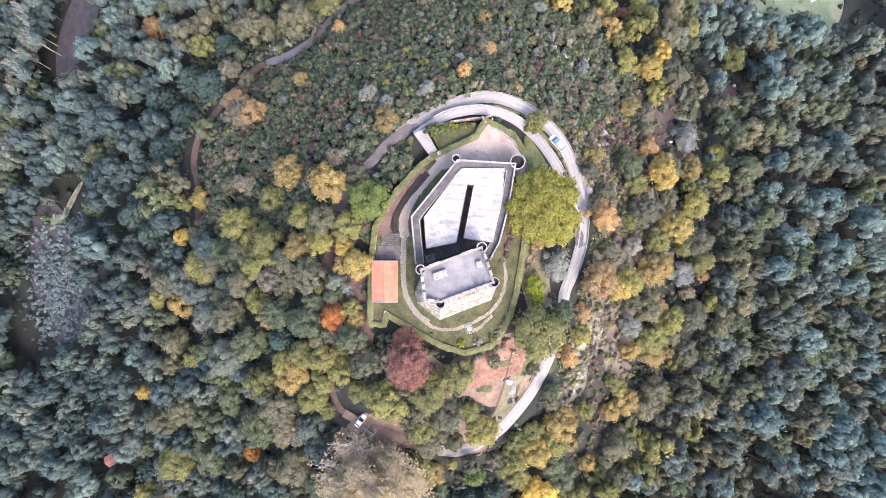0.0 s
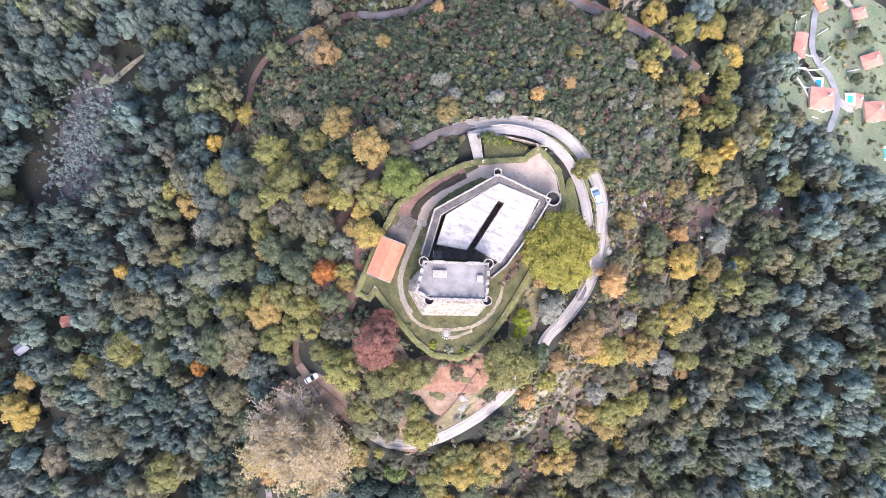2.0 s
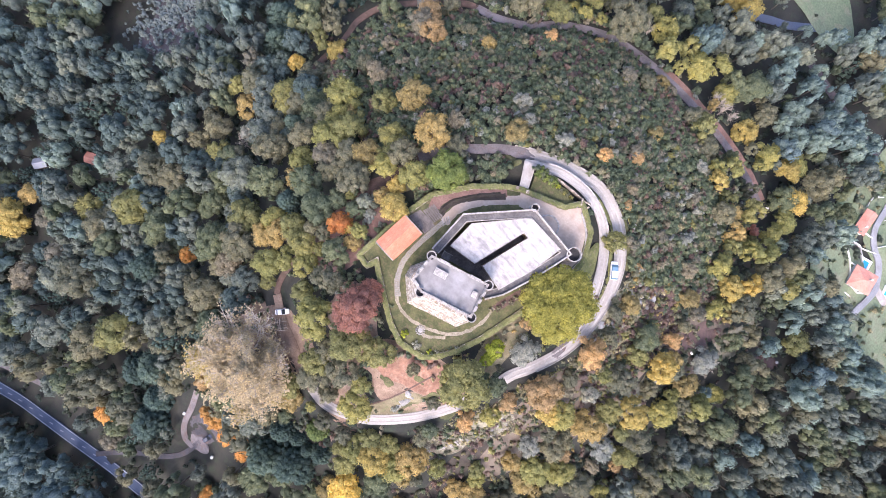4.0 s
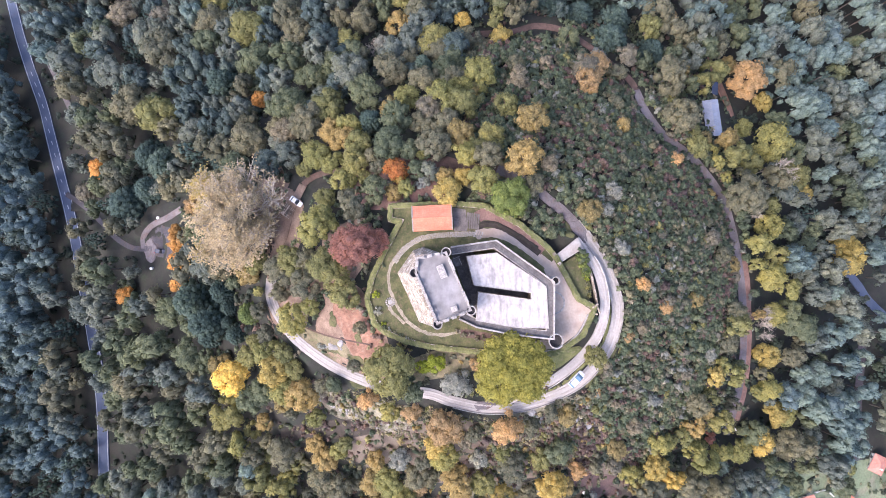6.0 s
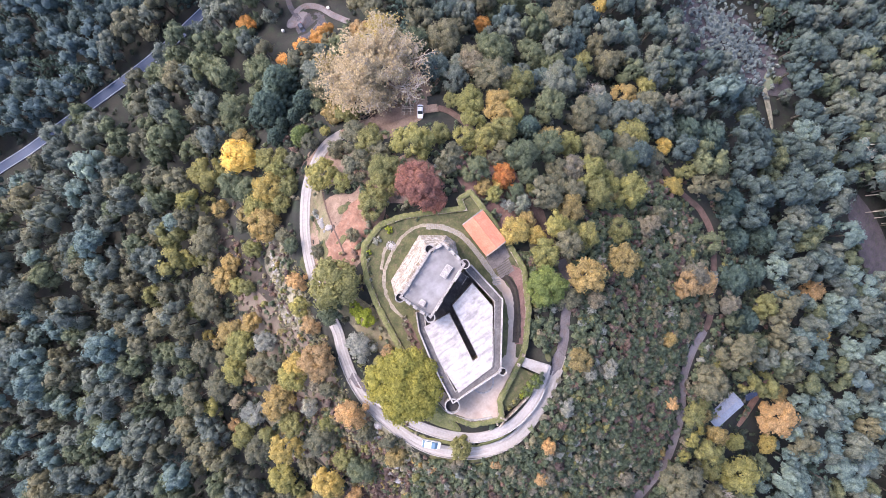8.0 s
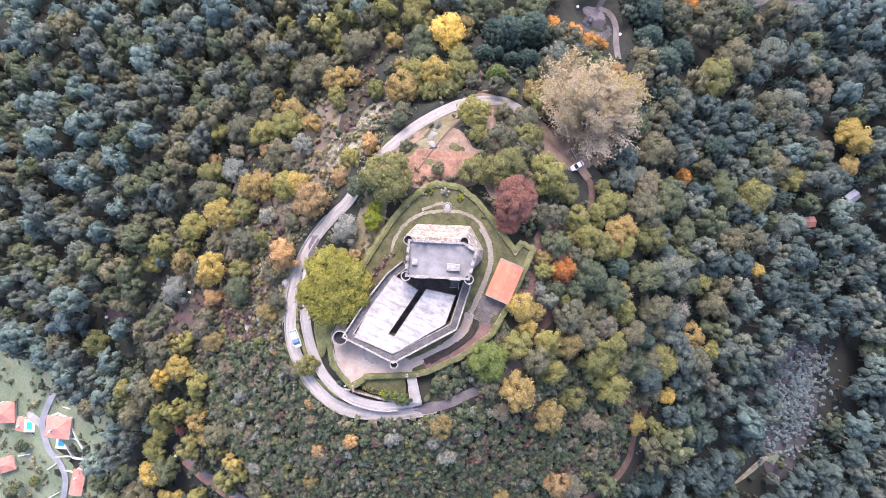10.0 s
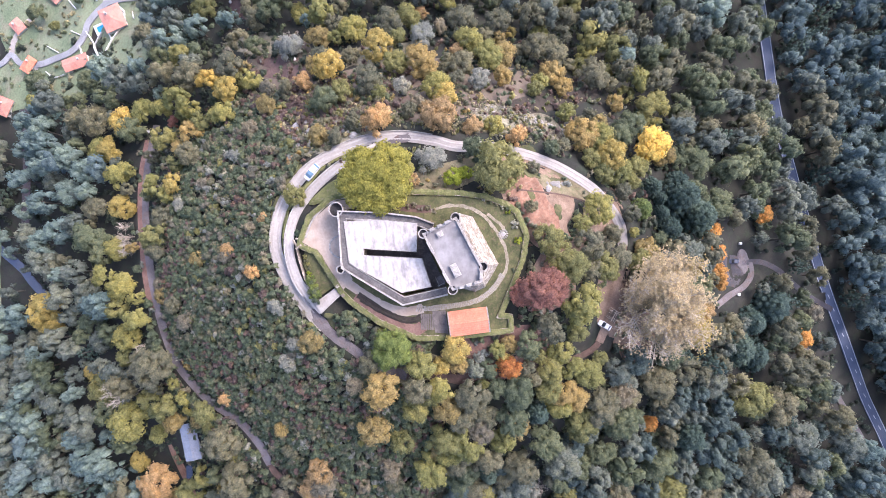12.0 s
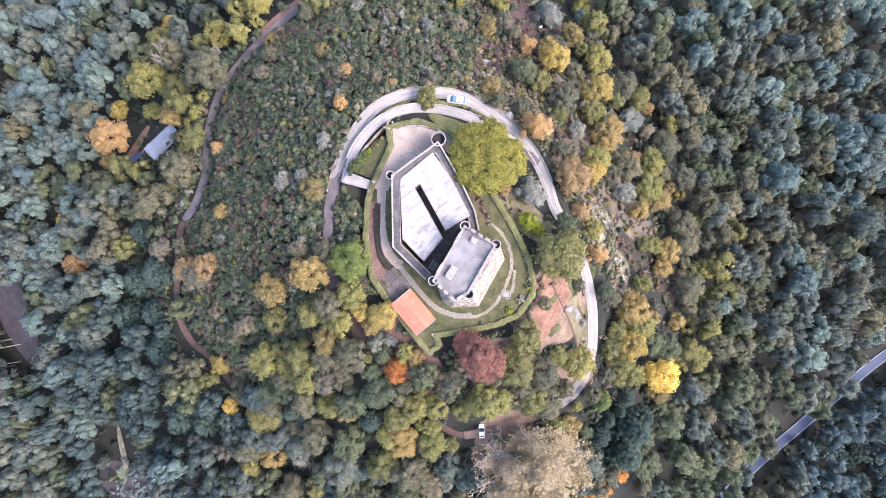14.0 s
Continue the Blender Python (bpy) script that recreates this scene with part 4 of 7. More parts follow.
tile_f = [(k, k + 1, k + 6, k + 5) for k in range(4)] + [(4, 3, 2, 1, 0), (5, 6, 7, 8, 9)]
tile_mesh = mesh_from("roof_tile", tile_v, tile_f, M["tile"])
for side in (0, 1):
    slope = part("roof_slope", ([(0, -5.65, 3.76), (3.62, -5.65, 2.44), (3.62, 5.65, 2.44), (0, 5.65, 3.76), (0, -5.65, 3.68), (3.62, -5.65, 2.36), (3.62, 5.65, 2.36), (0, 5.65, 3.68)],
                                [(0, 1, 2, 3), (7, 6, 5, 4), (1, 5, 6, 2), (0, 4, 5, 1), (3, 2, 6, 7)]), M["tile"], shed, "orange tiled slope")
    if side:
        slope.matrix_basis = pose(0, 0, 0, 0, 0, 180)
    for r in range(rows_):
        for c in range(24):
            t = new("roof_tile", tile_mesh)
            t.parent = slope
            t.matrix_basis = pose(3.62 - 0.604 * r, -5.42 + 0.471 * c, 2.45 + 0.604 * r * 0.3646, 0, 20.03, 180)
part("ridge", prism([(-0.2, -5.7), (0.2, -5.7), (0.2, 5.7), (-0.2, 5.7)], 3.74, 3.88, [(-0.07, -5.7), (0.07, -5.7), (0.07, 5.7), (-0.07, 5.7)]), M["tile"], shed, "row of ridge tiles")
for y in (-5.62, 5.62):
    for sx in (-1, 1):
        v, f = block(0, 0, 0, 3.7, 0.34, 0.12, 0, 0.02)
        e = part("verge", (v, f), M["granite"], shed, "pale mortared verge")
        e.matrix_basis = pose(sx * 1.82, y, 3.13, 0, sx * 20.0, 0)
part("door", prism([(3.3, -0.5), (3.38, -0.5), (3.38, 0.6), (3.3, 0.6)], 0, 2.0), M["wood"], shed, "dark wooden door")

# ---------------------------------------------------------------- stone ring and small stones on the lawn
well = thing("stone_ring", "low ring of rough pale stones on the lawn", "fire ring", at=(9.1, -18.3, 0))
part("ash_bed", prism([(0.75 * math.cos(k * 0.628), 0.75 * math.sin(k * 0.628)) for k in range(10)], 0, 0.05), M["rock"], well)
for k in range(12):
    a = k * math.pi / 6
    part("stone", block(1.15 * math.cos(a), 1.15 * math.sin(a), 0, 0.5, 0.42, 0.3 + 0.07 * (k % 3), math.degrees(a) + 8 * (k % 4), 0.1), M["granite"], well)


def boulder(x, y, r, z, seed, label="rough grey granite boulder on the slope", group="granite boulders"):
    rg = np.random.default_rng(seed)
    bm = bmesh.new()
    bmesh.ops.create_icosphere(bm, subdivisions=2, radius=1.0)
    for v in bm.verts:
        n = noise.noise(v.co * 1.3 + Vector((seed, 0, 0))) * 0.35
        v.co = Vector((v.co.x * r * (1 + n), v.co.y * r * 0.75 * (1 + n), v.co.z * r * 0.55 * (1 + n)))
    me = bpy.data.meshes.new("boulder")
    bm.to_mesh(me)
    bm.free()
    me.materials.append(M["rock"])
    ob = new("boulder", me)
    ob.matrix_basis = pose(x, y, z + r * 0.12, 0, 0, rg.uniform(0, 360))
    return tagged(ob, label, "rock", group)


rng = np.random.default_rng(41)
for k, (cx, cy, n, sp) in enumerate(((49.5, 45.0, 12, 5.5), (52.5, 35.0, 10, 5.0), (47.5, 24.5, 7, 3.5), (22.5, -36.5, 7, 1.6), (30, 56, 6, 6.0), (5, 60, 6, 9.0), (44, -22, 8, 6.0), (33, 52, 5, 4), (17.4, 69.4, 3, 0.7), (16.6, 61.7, 2, 0.5), (19.4, 58.4, 2, 0.6), (3.8, 63.6, 2, 0.6), (-14.0, 58.2, 2, 0.6), (54.5, 38.5, 8, 2.2), (46.5, 46.7, 7, 1.8), (47.2, 55.7, 6, 1.8), (51.6, 34.3, 6, 2), (50.2, 42.2, 6, 2), (46.0, -33.0, 14, 3.4), (42.0, -42.0, 9, 2.6), (49.0, -23.0, 9, 2.8), (44.0, -37.5, 8, 2.0))):
    for j in range(n):
        x, y = cx + rng.normal(0, sp * 0.5), cy + rng.normal(0, sp)
        if min(near_road(x, y, key)[0][0] - WIDTH[key] / 2 for key in ("ring", "ramp")) > 1.2:
            boulder(x, y, rng.uniform(0.5, 1.5) * (0.55 if cy < -20 and cx > 40 else 1.0), hz(x, y), 100 + 20 * k + j)


# ---------------------------------------------------------------- vegetation
def leaf_clumps(centres, normals, size, rng, stretch=1.25, along=None, soft=None):
    """A small three-cornered leaf clump at each centre, lying across its normal, shaded softly by the bough it sits on."""
    n = len(centres)
    up = normals / (np.linalg.norm(normals, axis=1)[:, None] + 1e-9)
    side = np.cross(up, rng.normal(size=(n, 3)) if along is None else along)
    side /= np.linalg.norm(side, axis=1)[:, None] + 1e-9
    fwd = np.cross(up, side) if along is None else -np.cross(up, side)
    side = side if along is None else -side
    s = size * rng.uniform(0.65, 1.35, n)[:, None]
    w = s if along is None else s * 0.55
    v = np.stack([centres - side * w - fwd * s * 0.6, centres + side * w - fwd * s * 0.6, centres + fwd * s * stretch], 1)
    soft = up if soft is None else up * 0.6 + soft / (np.linalg.norm(soft, axis=1)[:, None] + 1e-9)
    soft /= np.linalg.norm(soft, axis=1)[:, None] + 1e-9
    return v.reshape(-1, 3), np.arange(n * 3).reshape(-1, 3), np.repeat(soft, 3, 0)


def bough_template():
    """A coarse rounded lump without its underside: corner directions and faces."""
    bm = bmesh.new()
    bmesh.ops.create_icosphere(bm, subdivisions=1, radius=1.0)
    pts = np.array([tuple(p.co) for p in bm.verts])
    fc = np.array([[p.index for p in f.verts] for f in bm.faces if f.calc_center_median().z > -0.45])
    bm.free()
    return pts, fc


BOUGH = bough_template()


def lobed(rng, c, rad, n, size, loose=0.14, along=None):
    """Leaf clumps over a heap of rounded boughs, each bough a lump of close leaves."""
    pick = rng.choice(len(rad), n, p=rad ** 2 / (rad ** 2).sum())
    d = rng.normal(size=(n, 3))
    d[:, 2] = np.abs(d[:, 2]) * 0.95 - 0.25
    d /= np.linalg.norm(d, axis=1)[:, None]
    p = c[pick] + d * (rad[pick] * rng.uniform(0.78, 1.02, n) * np.where(rng.random(n) < loose, 1.25, 1.0))[:, None]
    mid = c.mean(0) * [1, 1, 0.55]
    away = p - mid
    away /= np.linalg.norm(away, axis=1)[:, None] + 1e-9
    lv, lf, ln = leaf_clumps(p, d * 0.8 + [0, 0, 0.3] + rng.normal(0, 0.34, (n, 3)), size, rng, 1.25, None if along is None else along[pick], soft=d * 0.75 + away * 0.4 + [0, 0, 0.12])
    bp, bf = BOUGH
    m = len(bp)
    turn = rng.uniform(0, 6.283, len(rad))
    ca, sa = np.cos(turn)[:, None], np.sin(turn)[:, None]
    q = np.stack([bp[:, 0] * ca - bp[:, 1] * sa, bp[:, 0] * sa + bp[:, 1] * ca, np.repeat(bp[None, :, 2], len(rad), 0)], 2)
    bv = c[:, None] + q * (rad[:, None] * rng.uniform(0.58, 0.98, (len(rad), m)))[:, :, None]
    bn = q * 0.8 + (bv - mid) * 0.35 + [0, 0, 0.1]
    bn /= np.linalg.norm(bn, axis=2)[:, :, None]
    face = (bf[None] + (np.arange(len(rad)) * m)[:, None, None]).reshape(-1, 3)
    return np.concatenate([bv.reshape(-1, 3), lv]), np.concatenate([face, lf + len(rad) * m]), np.concatenate([bn.reshape(-1, 3), ln])


def crown_dome(rng, n, size, lobes=12, flat=0.85, small=1.0):
    """A lobed broadleaf crown of radius 1 over the origin, its foot at height 0."""
    c = []
    for k in range(lobes):
        a, r = rng.uniform(0, 6.283), math.sqrt(rng.uniform(0.02, 1)) * 0.76
        c.append((r * math.cos(a), r * math.sin(a), 0.3 + 0.66 * flat * (1 - r * r) * rng.uniform(0.72, 1.15)))
    return lobed(rng, np.array(c), rng.uniform(0.24, 0.44, lobes) * small, n, size)


def crown_cone(rng, n, size, tiers=6, arms=5):
    """Tiered conifer: tufted arms in whorls with gaps between, radius 1, height 2.6."""
    c, rad, out = [], [], []
    for k in range(tiers):
        t = (k + 0.6) / tiers
        count = arms + 2 * k
        for i in range(count):
            a = 6.2832 * (i + 0.5 * (k % 2) + rng.uniform(-0.2, 0.2)) / count
            for u in (0.86,) if k < 2 else (0.45, 0.86):
                r = t ** 0.8 * u * rng.uniform(0.85, 1.08)
                c.append((r * math.cos(a), r * math.sin(a), 2.45 * (1 - t) - 0.3 * u * t + 0.12))
                rad.append((0.09 + 0.09 * t) * rng.uniform(0.85, 1.15))
                out.append((math.cos(a), math.sin(a), -0.25))
    return lobed(rng, np.array(c), np.array(rad), n, size, 0.25, np.array(out))


def crown_tall(rng, n, size, tufts=13):
    """Tall loose crown of rounded tufts (eucalyptus and pine stands), radius 1, height 2.2."""
    c = np.column_stack([rng.normal(0, 0.36, tufts), rng.normal(0, 0.36, tufts), rng.uniform(0.3, 2.0, tufts)])
    c[:, :2] *= (1.25 - 0.4 * c[:, 2:3] / 2)
    return lobed(rng, c, rng.uniform(0.26, 0.46, tufts), n, size)


def limb(v, f, a, b, ra, rb, sides=5):
    a, b = Vector(a), Vector(b)
    q = (b - a).to_track_quat("Z", "Y")
    k = len(v)
    for p, r in ((a, ra), (b, rb)):
        for i in range(sides):
            t = 2 * math.pi * i / sides
            v.append(tuple(p + q @ Vector((r * math.cos(t), r * math.sin(t), 0))))
    f += [(k + i, k + (i + 1) % sides, k + sides + (i + 1) % sides, k + sides + i) for i in range(sides)]


def trunk_geo(rng, height, radius, spread, limbs=6):
    """A tapered trunk with limbs reaching into the crown."""
    v, f = [], []
    p, r = Vector((0, 0, -0.6)), radius
    joints = []
    for k in range(4):
        q = p + Vector((rng.normal(0, 0.04) * height, rng.normal(0, 0.04) * height, height / 4))
        limb(v, f, p, q, r, r * 0.78, 6)
        p, r = q, r * 0.78
        joints.append((p.copy(), r))
    for k in range(limbs):
        j, rr = joints[1 + k % 3]
        a = 6.283 * k / limbs + rng.uniform(-0.4, 0.4)
        e = j + Vector((math.cos(a) * spread * rng.uniform(0.45, 0.8), math.sin(a) * spread * rng.uniform(0.45, 0.8), height * rng.uniform(0.12, 0.3)))
        limb(v, f, j, e, rr * 0.6, rr * 0.2, 4)
    return v, f


rng = np.random.default_rng(5)
NEAR = {"dome": [crown_dome(rng, 1250, 0.053, 34, 1.0, 0.74) for _ in range(6)], "cone": [crown_cone(rng, 1500, 0.055, 7, 6) for _ in range(2)], "tall": [crown_tall(rng, 1400, 0.06, 16) for _ in range(3)]}
FAR = {"dome": [crown_dome(rng, 360, 0.07, 20, 1.1, 0.85) for _ in range(9)], "cone": [crown_cone(rng, 320, 0.08, 4, 4) for _ in range(3)], "tall": [crown_tall(rng, 400, 0.07, 16) for _ in range(6)]}
BUSH = [crown_dome(rng, 16, 0.22, 2, 0.85, 1.5) for _ in range(10)]
TRUNKS = [trunk_geo(rng, 1.0, 0.045, 0.45) for _ in range(4)]
TRUNK_MESH = [mesh_from("trunk", v, f, M["bark"]) for v, f in TRUNKS]
CROWN_MESH = {}
KINDS = {  # colour: shape, height over radius, words
    "olive": ("dome", 1.9, "olive-green broadleaf tree on the hillside", "broadleaf_tree"),
    "green": ("dome", 1.9, "deep green broadleaf tree on the hillside", "broadleaf_tree"),
    "lime": ("dome", 1.8, "yellow-green broadleaf tree turning in autumn", "broadleaf_tree"),
    "moss": ("dome", 1.8, "moss-green broadleaf tree turning yellow", "broadleaf_tree"),
    "bright": ("dome", 1.8, "bright yellow-green tree", "broadleaf_tree"),
    "gold": ("dome", 1.9, "golden yellow autumn tree", "autumn_tree"),
    "ember": ("dome", 1.7, "dark red and orange autumn tree below the castle wall", "autumn_tree"),
    "flame": ("dome", 1.7, "bright flame-orange autumn tree", "autumn_tree"),
    "orange": ("dome", 1.6, "orange-brown autumn tree on the slope", "autumn_tree"),
    "russet": ("dome", 1.7, "dark red-leaved tree below the castle wall", "red_tree"),
    "brown": ("dome", 1.7, "brownish half-bare autumn tree", "autumn_tree"),
    "sage": ("dome", 2.1, "grey-green broadleaf tree in the wood", "broadleaf_tree"),
    "blue": ("tall", 3.6, "tall blue-green eucalyptus tree", "eucalyptus_tree"),
    "dusk": ("dome", 2.0, "dark blue-green broadleaf tree in the wood", "broadleaf_tree"),
    "leafy": ("dome", 1.8, "bright green rounded tree below the castle wall", "broadleaf_tree"),
    "yellow": ("dome", 1.9, "clear yellow autumn tree", "autumn_tree"),
    "pine": ("cone", 3.0, "dark green conifer with tiered branches", "conifer"),
    "vivid": ("dome", 1.5, "vivid lime-green bush", "bush"),
    "amber": ("dome", 1.7, "amber and olive autumn tree", "autumn_tree"),
    "spruce": ("cone", 2.2, "bright green young conifer with radiating sprays", "conifer"),
    "teal": ("dome", 2.1, "teal-grey broadleaf tree in the wood", "broadleaf_tree"),
    "grey": ("dome", 1.5, "pale grey thin-leaved small tree", "small_tree"),
}


def crown_mesh(colour, shape, k):
    key = (colour, shape, k)
    if key not in CROWN_MESH:
        g = NEAR[shape][k]
        CROWN_MESH[key] = mesh_from("crown", g[0], g[1], LEAF[colour], False, g[2])
    return CROWN_MESH[key]


def tree(x, y, radius, colour, seed, shape=None, height=None, z=None, label=None, group="hillside trees"):
    """One tree of its own: an Empty at its foot with trunk and crown."""
    rg = np.random.default_rng(seed)
    kind, ratio, words, name = KINDS[colour]
    shape = shape or kind
    h = height or radius * ratio * rg.uniform(0.9, 1.15)
    z = hz(x, y) if z is None else z
    root = thing(name, label or words, "tree", (x, y, z), rg.uniform(0, 360), group)
    ct = new("trunk", TRUNK_MESH[rg.integers(len(TRUNK_MESH))])
    ct.parent = root
    ct.matrix_basis = Matrix.LocRotScale((0, 0, 0), None, (radius * 1.1, radius * 1.1, h * 0.8))
    cr = new("crown", crown_mesh(colour, shape, int(rg.integers(len(NEAR[shape])))))
    cr.parent = root
    foot = h * (0.28 if shape == "dome" else 0.12)
    top = {"dome": 1.12, "cone": 2.6, "tall": 2.3}[shape]
    cr.matrix_basis = Matrix.LocRotScale((0, 0, foot), None, (radius * 1.12, radius * 1.12 * rg.uniform(0.88, 1.1), (h - foot) / top))
    return root


# trees that stand out: x, y, crown radius, colour
SINGLES = []
SINGLES += [(33, -16, 3.6, "moss"), (-7.7, -27, 6.6, "russet"), (-14.2, -38.9, 6, "lime"), (-2.5, -37, 5, "moss"), (5.9, -31, 4.6, "moss"), (9.4, -42.7, 3, "lime"), (16.2, -27.6, 2.2, "olive"), (-8.4, 29.6, 2.2, "green"), (-61.7, 12.6, 5.6, "lime"), (-14.4, 41, 3.7, "amber"), (-81.7, 22.1, 3.9, "gold"), (-95, 94, 3.4, "orange"), (-114.1, 95.4, 5.1, "orange"), (-108.7, 113.8, 3.6, "gold"), (-65.7, 49.3, 4.8, "brown"), (8.2, 56.4, 2.6, "orange")]
SINGLES += [(16.1, 65.8, 2.4, "orange"), (-2.9, 50, 2.6, "grey"), (86.5, 43.6, 4.8, "grey"), (55.6, -7.6, 3.9, "gold"), (120.1, 36, 4.7, "olive"), (68.9, -47.5, 5.4, "olive"), (70, -24.1, 5.4, "lime"), (88, -17.9, 5.2, "olive"), (-71.3, 56.8, 4, "grey"), (-60.2, 49.9, 4.6, "orange"), (-88.4, 9.1, 3.3, "gold"), (28.8, 40.7, 4.0, "moss"), (23.6, 51.8, 1.7, "orange"), (13.9, 66.7, 2.2, "brown"), (-20.1, 49.8, 2.8, "grey"), (72.8, 114.6, 6, "gold")]
SINGLES += [(63.4, 122.5, 5, "gold"), (75.5, 98.3, 4, "lime"), (5, 159.1, 7.2, "gold"), (-47.4, -23.1, 4.2, "pine"), (60.1, 30.9, 4.6, "green"), (90, 69.4, 2.8, "orange"), (59.9, 12.9, 2.7, "lime"), (71.1, 51.9, 2.9, "brown"), (24, -60.2, 4.3, "lime"), (11.9, -67.4, 3.9, "spruce"), (13.1, -49, 5.2, "lime"), (14.8, -84.5, 7.1, "pine"), (7.2, -90.9, 7.4, "pine"), (0.8, -98.7, 3.6, "flame"), (-7, -100.4, 3.8, "flame"), (-14, -100.3, 3.6, "flame")]
SINGLES += [(-18.6, -101.5, 2.8, "flame"), (5.6, -128.5, 4.1, "flame"), (-29.5, -14.5, 4.4, "ember"), (-27.7, -14.2, 2.6, "gold"), (-33.8, -7.1, 1.6, "lime"), (-25.1, -7.1, 2.1, "grey"), (-21.9, -0.1, 4.2, "gold"), (-26.9, -0.3, 2.9, "amber"), (-26.1, 4.6, 2.8, "gold"), (-24.7, 10.2, 4.6, "lime"), (-18.9, 17.4, 5.8, "leafy"), (-73.3, -82.2, 7.4, "pine"), (-141.3, -123.3, 7.4, "gold"), (-138.4, -126.8, 6.5, "gold"), (-131.8, -155.9, 7.4, "sage"), (-102.3, -120, 7.4, "sage")]
SINGLES += [(-65.8, -68, 2.8, "flame"), (-111, -48.6, 3.7, "gold"), (-50, 20, 4, "moss"), (1.1, -33.7, 4, "moss"), (-22.5, 24.8, 3.4, "olive"), (41.5, -57, 3.6, "amber"), (30.5, -82, 4.4, "amber"), (-36.9, 88, 4, "moss"), (-18.2, 108.6, 6, "olive"), (-22.8, 137.9, 4.5, "gold"), (95.4, 166.9, 4, "lime"), (105.5, 166.5, 4.6, "green"), (113.6, 151.2, 2, "lime"), (132.5, 159.8, 2.4, "moss")]
SINGLES += [(143.3, 146.9, 3, "green"), (140.1, 167.9, 4.2, "green"), (97.9, 137.4, 5, "green"), (-38.2, -16.8, 5.4, "green"), (-32.8, -27.6, 4.1, "moss"), (-28.1, -31.4, 4, "lime"), (-19.8, -28.2, 4.4, "olive"), (-23.7, -21.1, 4, "green"), (-36.4, -3.3, 4.7, "olive"), (-39.6, 4.6, 4.8, "amber"), (-43.6, 0.8, 4.5, "olive"), (-30.1, 22.7, 6.1, "amber"), (-28.9, 30.3, 2.8, "brown"), (-44.6, 27.3, 5.5, "amber"), (-37.6, -41.1, 4.7, "lime"), (-39.3, -50.6, 4.2, "sage")]
SINGLES += [(-50.3, -44.8, 6, "olive"), (-55.4, -37.8, 6, "moss"), (-58.6, -24.9, 5.3, "green"), (-55, -11.1, 4.4, "lime"), (-61.4, -5.4, 5.2, "olive"), (-60.4, -52.5, 5.6, "green"), (-69.5, -45.3, 5.6, "green"), (-66.9, -16.5, 5.4, "olive"), (-97.1, -162.5, 8.4, "sage"), (-118.2, -137.7, 7, "brown"), (-89.5, -138.6, 7.7, "sage"), (-72.1, -125.6, 8.3, "olive"), (-94.9, -112.6, 8.8, "olive"), (-65.2, -111.3, 8, "moss"), (-55.8, -93.8, 5.3, "sage"), (-48.7, -146.6, 4.5, "flame")]
SINGLES += [(-38.9, -152.4, 5, "brown"), (-95.9, -73.3, 7.5, "moss"), (-104.8, -91.7, 7, "olive"), (-80.5, -68.1, 6.8, "green"), (-90.6, -52.8, 6.4, "olive"), (-46.8, -66.9, 7, "olive"), (-57.8, -52.8, 5.9, "green"), (-80.7, -20.1, 3.4, "grey"), (-89.2, -13.8, 5, "amber"), (-91, -27.6, 5.8, "olive"), (-67.3, 53.7, 5.2, "orange"), (-72.4, 67.7, 4.2, "brown"), (-63.4, 81.9, 6.9, "olive"), (-48, 83.1, 6.3, "olive"), (-40.8, 93.8, 3.1, "amber"), (-46.4, 113.6, 3.7, "lime")]
SINGLES += [(-39.6, 124, 8.1, "lime"), (-31.6, 111.8, 4.9, "moss"), (-19.3, 102.1, 7.1, "olive"), (-66.1, 120.1, 7.9, "orange"), (-74.7, 115.9, 3.8, "amber"), (-58.5, 127.9, 4.3, "gold"), (-27.2, 135, 6.2, "moss"), (-21.8, 144.5, 3, "gold"), (-8.5, 117.2, 5.1, "lime"), (-9.3, 132.2, 4.5, "sage"), (-1.3, 135.6, 4.6, "green"), (-0.5, 158.9, 6.1, "gold"), (9.4, 114.1, 5.8, "lime"), (23.9, 118.6, 4.8, "lime"), (39.3, 115.1, 5, "gold"), (52.2, 116.7, 5.3, "lime")]
SINGLES += [(65.4, 128.8, 5.1, "lime"), (9.8, 136.3, 5, "sage"), (29.7, 130.9, 6.5, "green"), (41.3, 129.8, 5, "olive"), (50.6, 143.8, 5.6, "teal"), (77.2, 129.1, 7.3, "olive"), (69.3, 111.3, 5.2, "green"), (75.7, 106.3, 4.6, "lime"), (68.9, 92.8, 2.4, "russet"), (36.4, -55, 5.2, "lime"), (25.9, -68.3, 4.3, "moss"), (27, -95.3, 6.2, "green"), (11, -100.8, 6.2, "green"), (27.8, -18.9, 7.3, "moss"), (34.8, -13.6, 3.8, "green"), (73.8, 67.8, 4.9, "gold")]
SINGLES += [(63.5, 51.6, 3.9, "amber"), (73, 28.9, 5.3, "gold"), (64.4, 15.8, 4.8, "olive"), (88, 33.1, 4.5, "amber"), (88.7, 20.2, 5.2, "lime"), (78.7, 12.3, 5.4, "gold"), (69.1, 44.7, 2.9, "olive"), (48.3, 13.6, 5.1, "orange"), (47.3, -4.2, 5.7, "orange"), (58.9, -5.3, 4.7, "lime"), (69, -1.8, 5.6, "amber"), (43.3, -14.1, 3.2, "orange"), (47, 32.7, 3.6, "amber"), (77.6, -19, 4.7, "lime"), (66.9, -14.6, 4.6, "olive"), (102.9, 40.7, 4, "lime")]
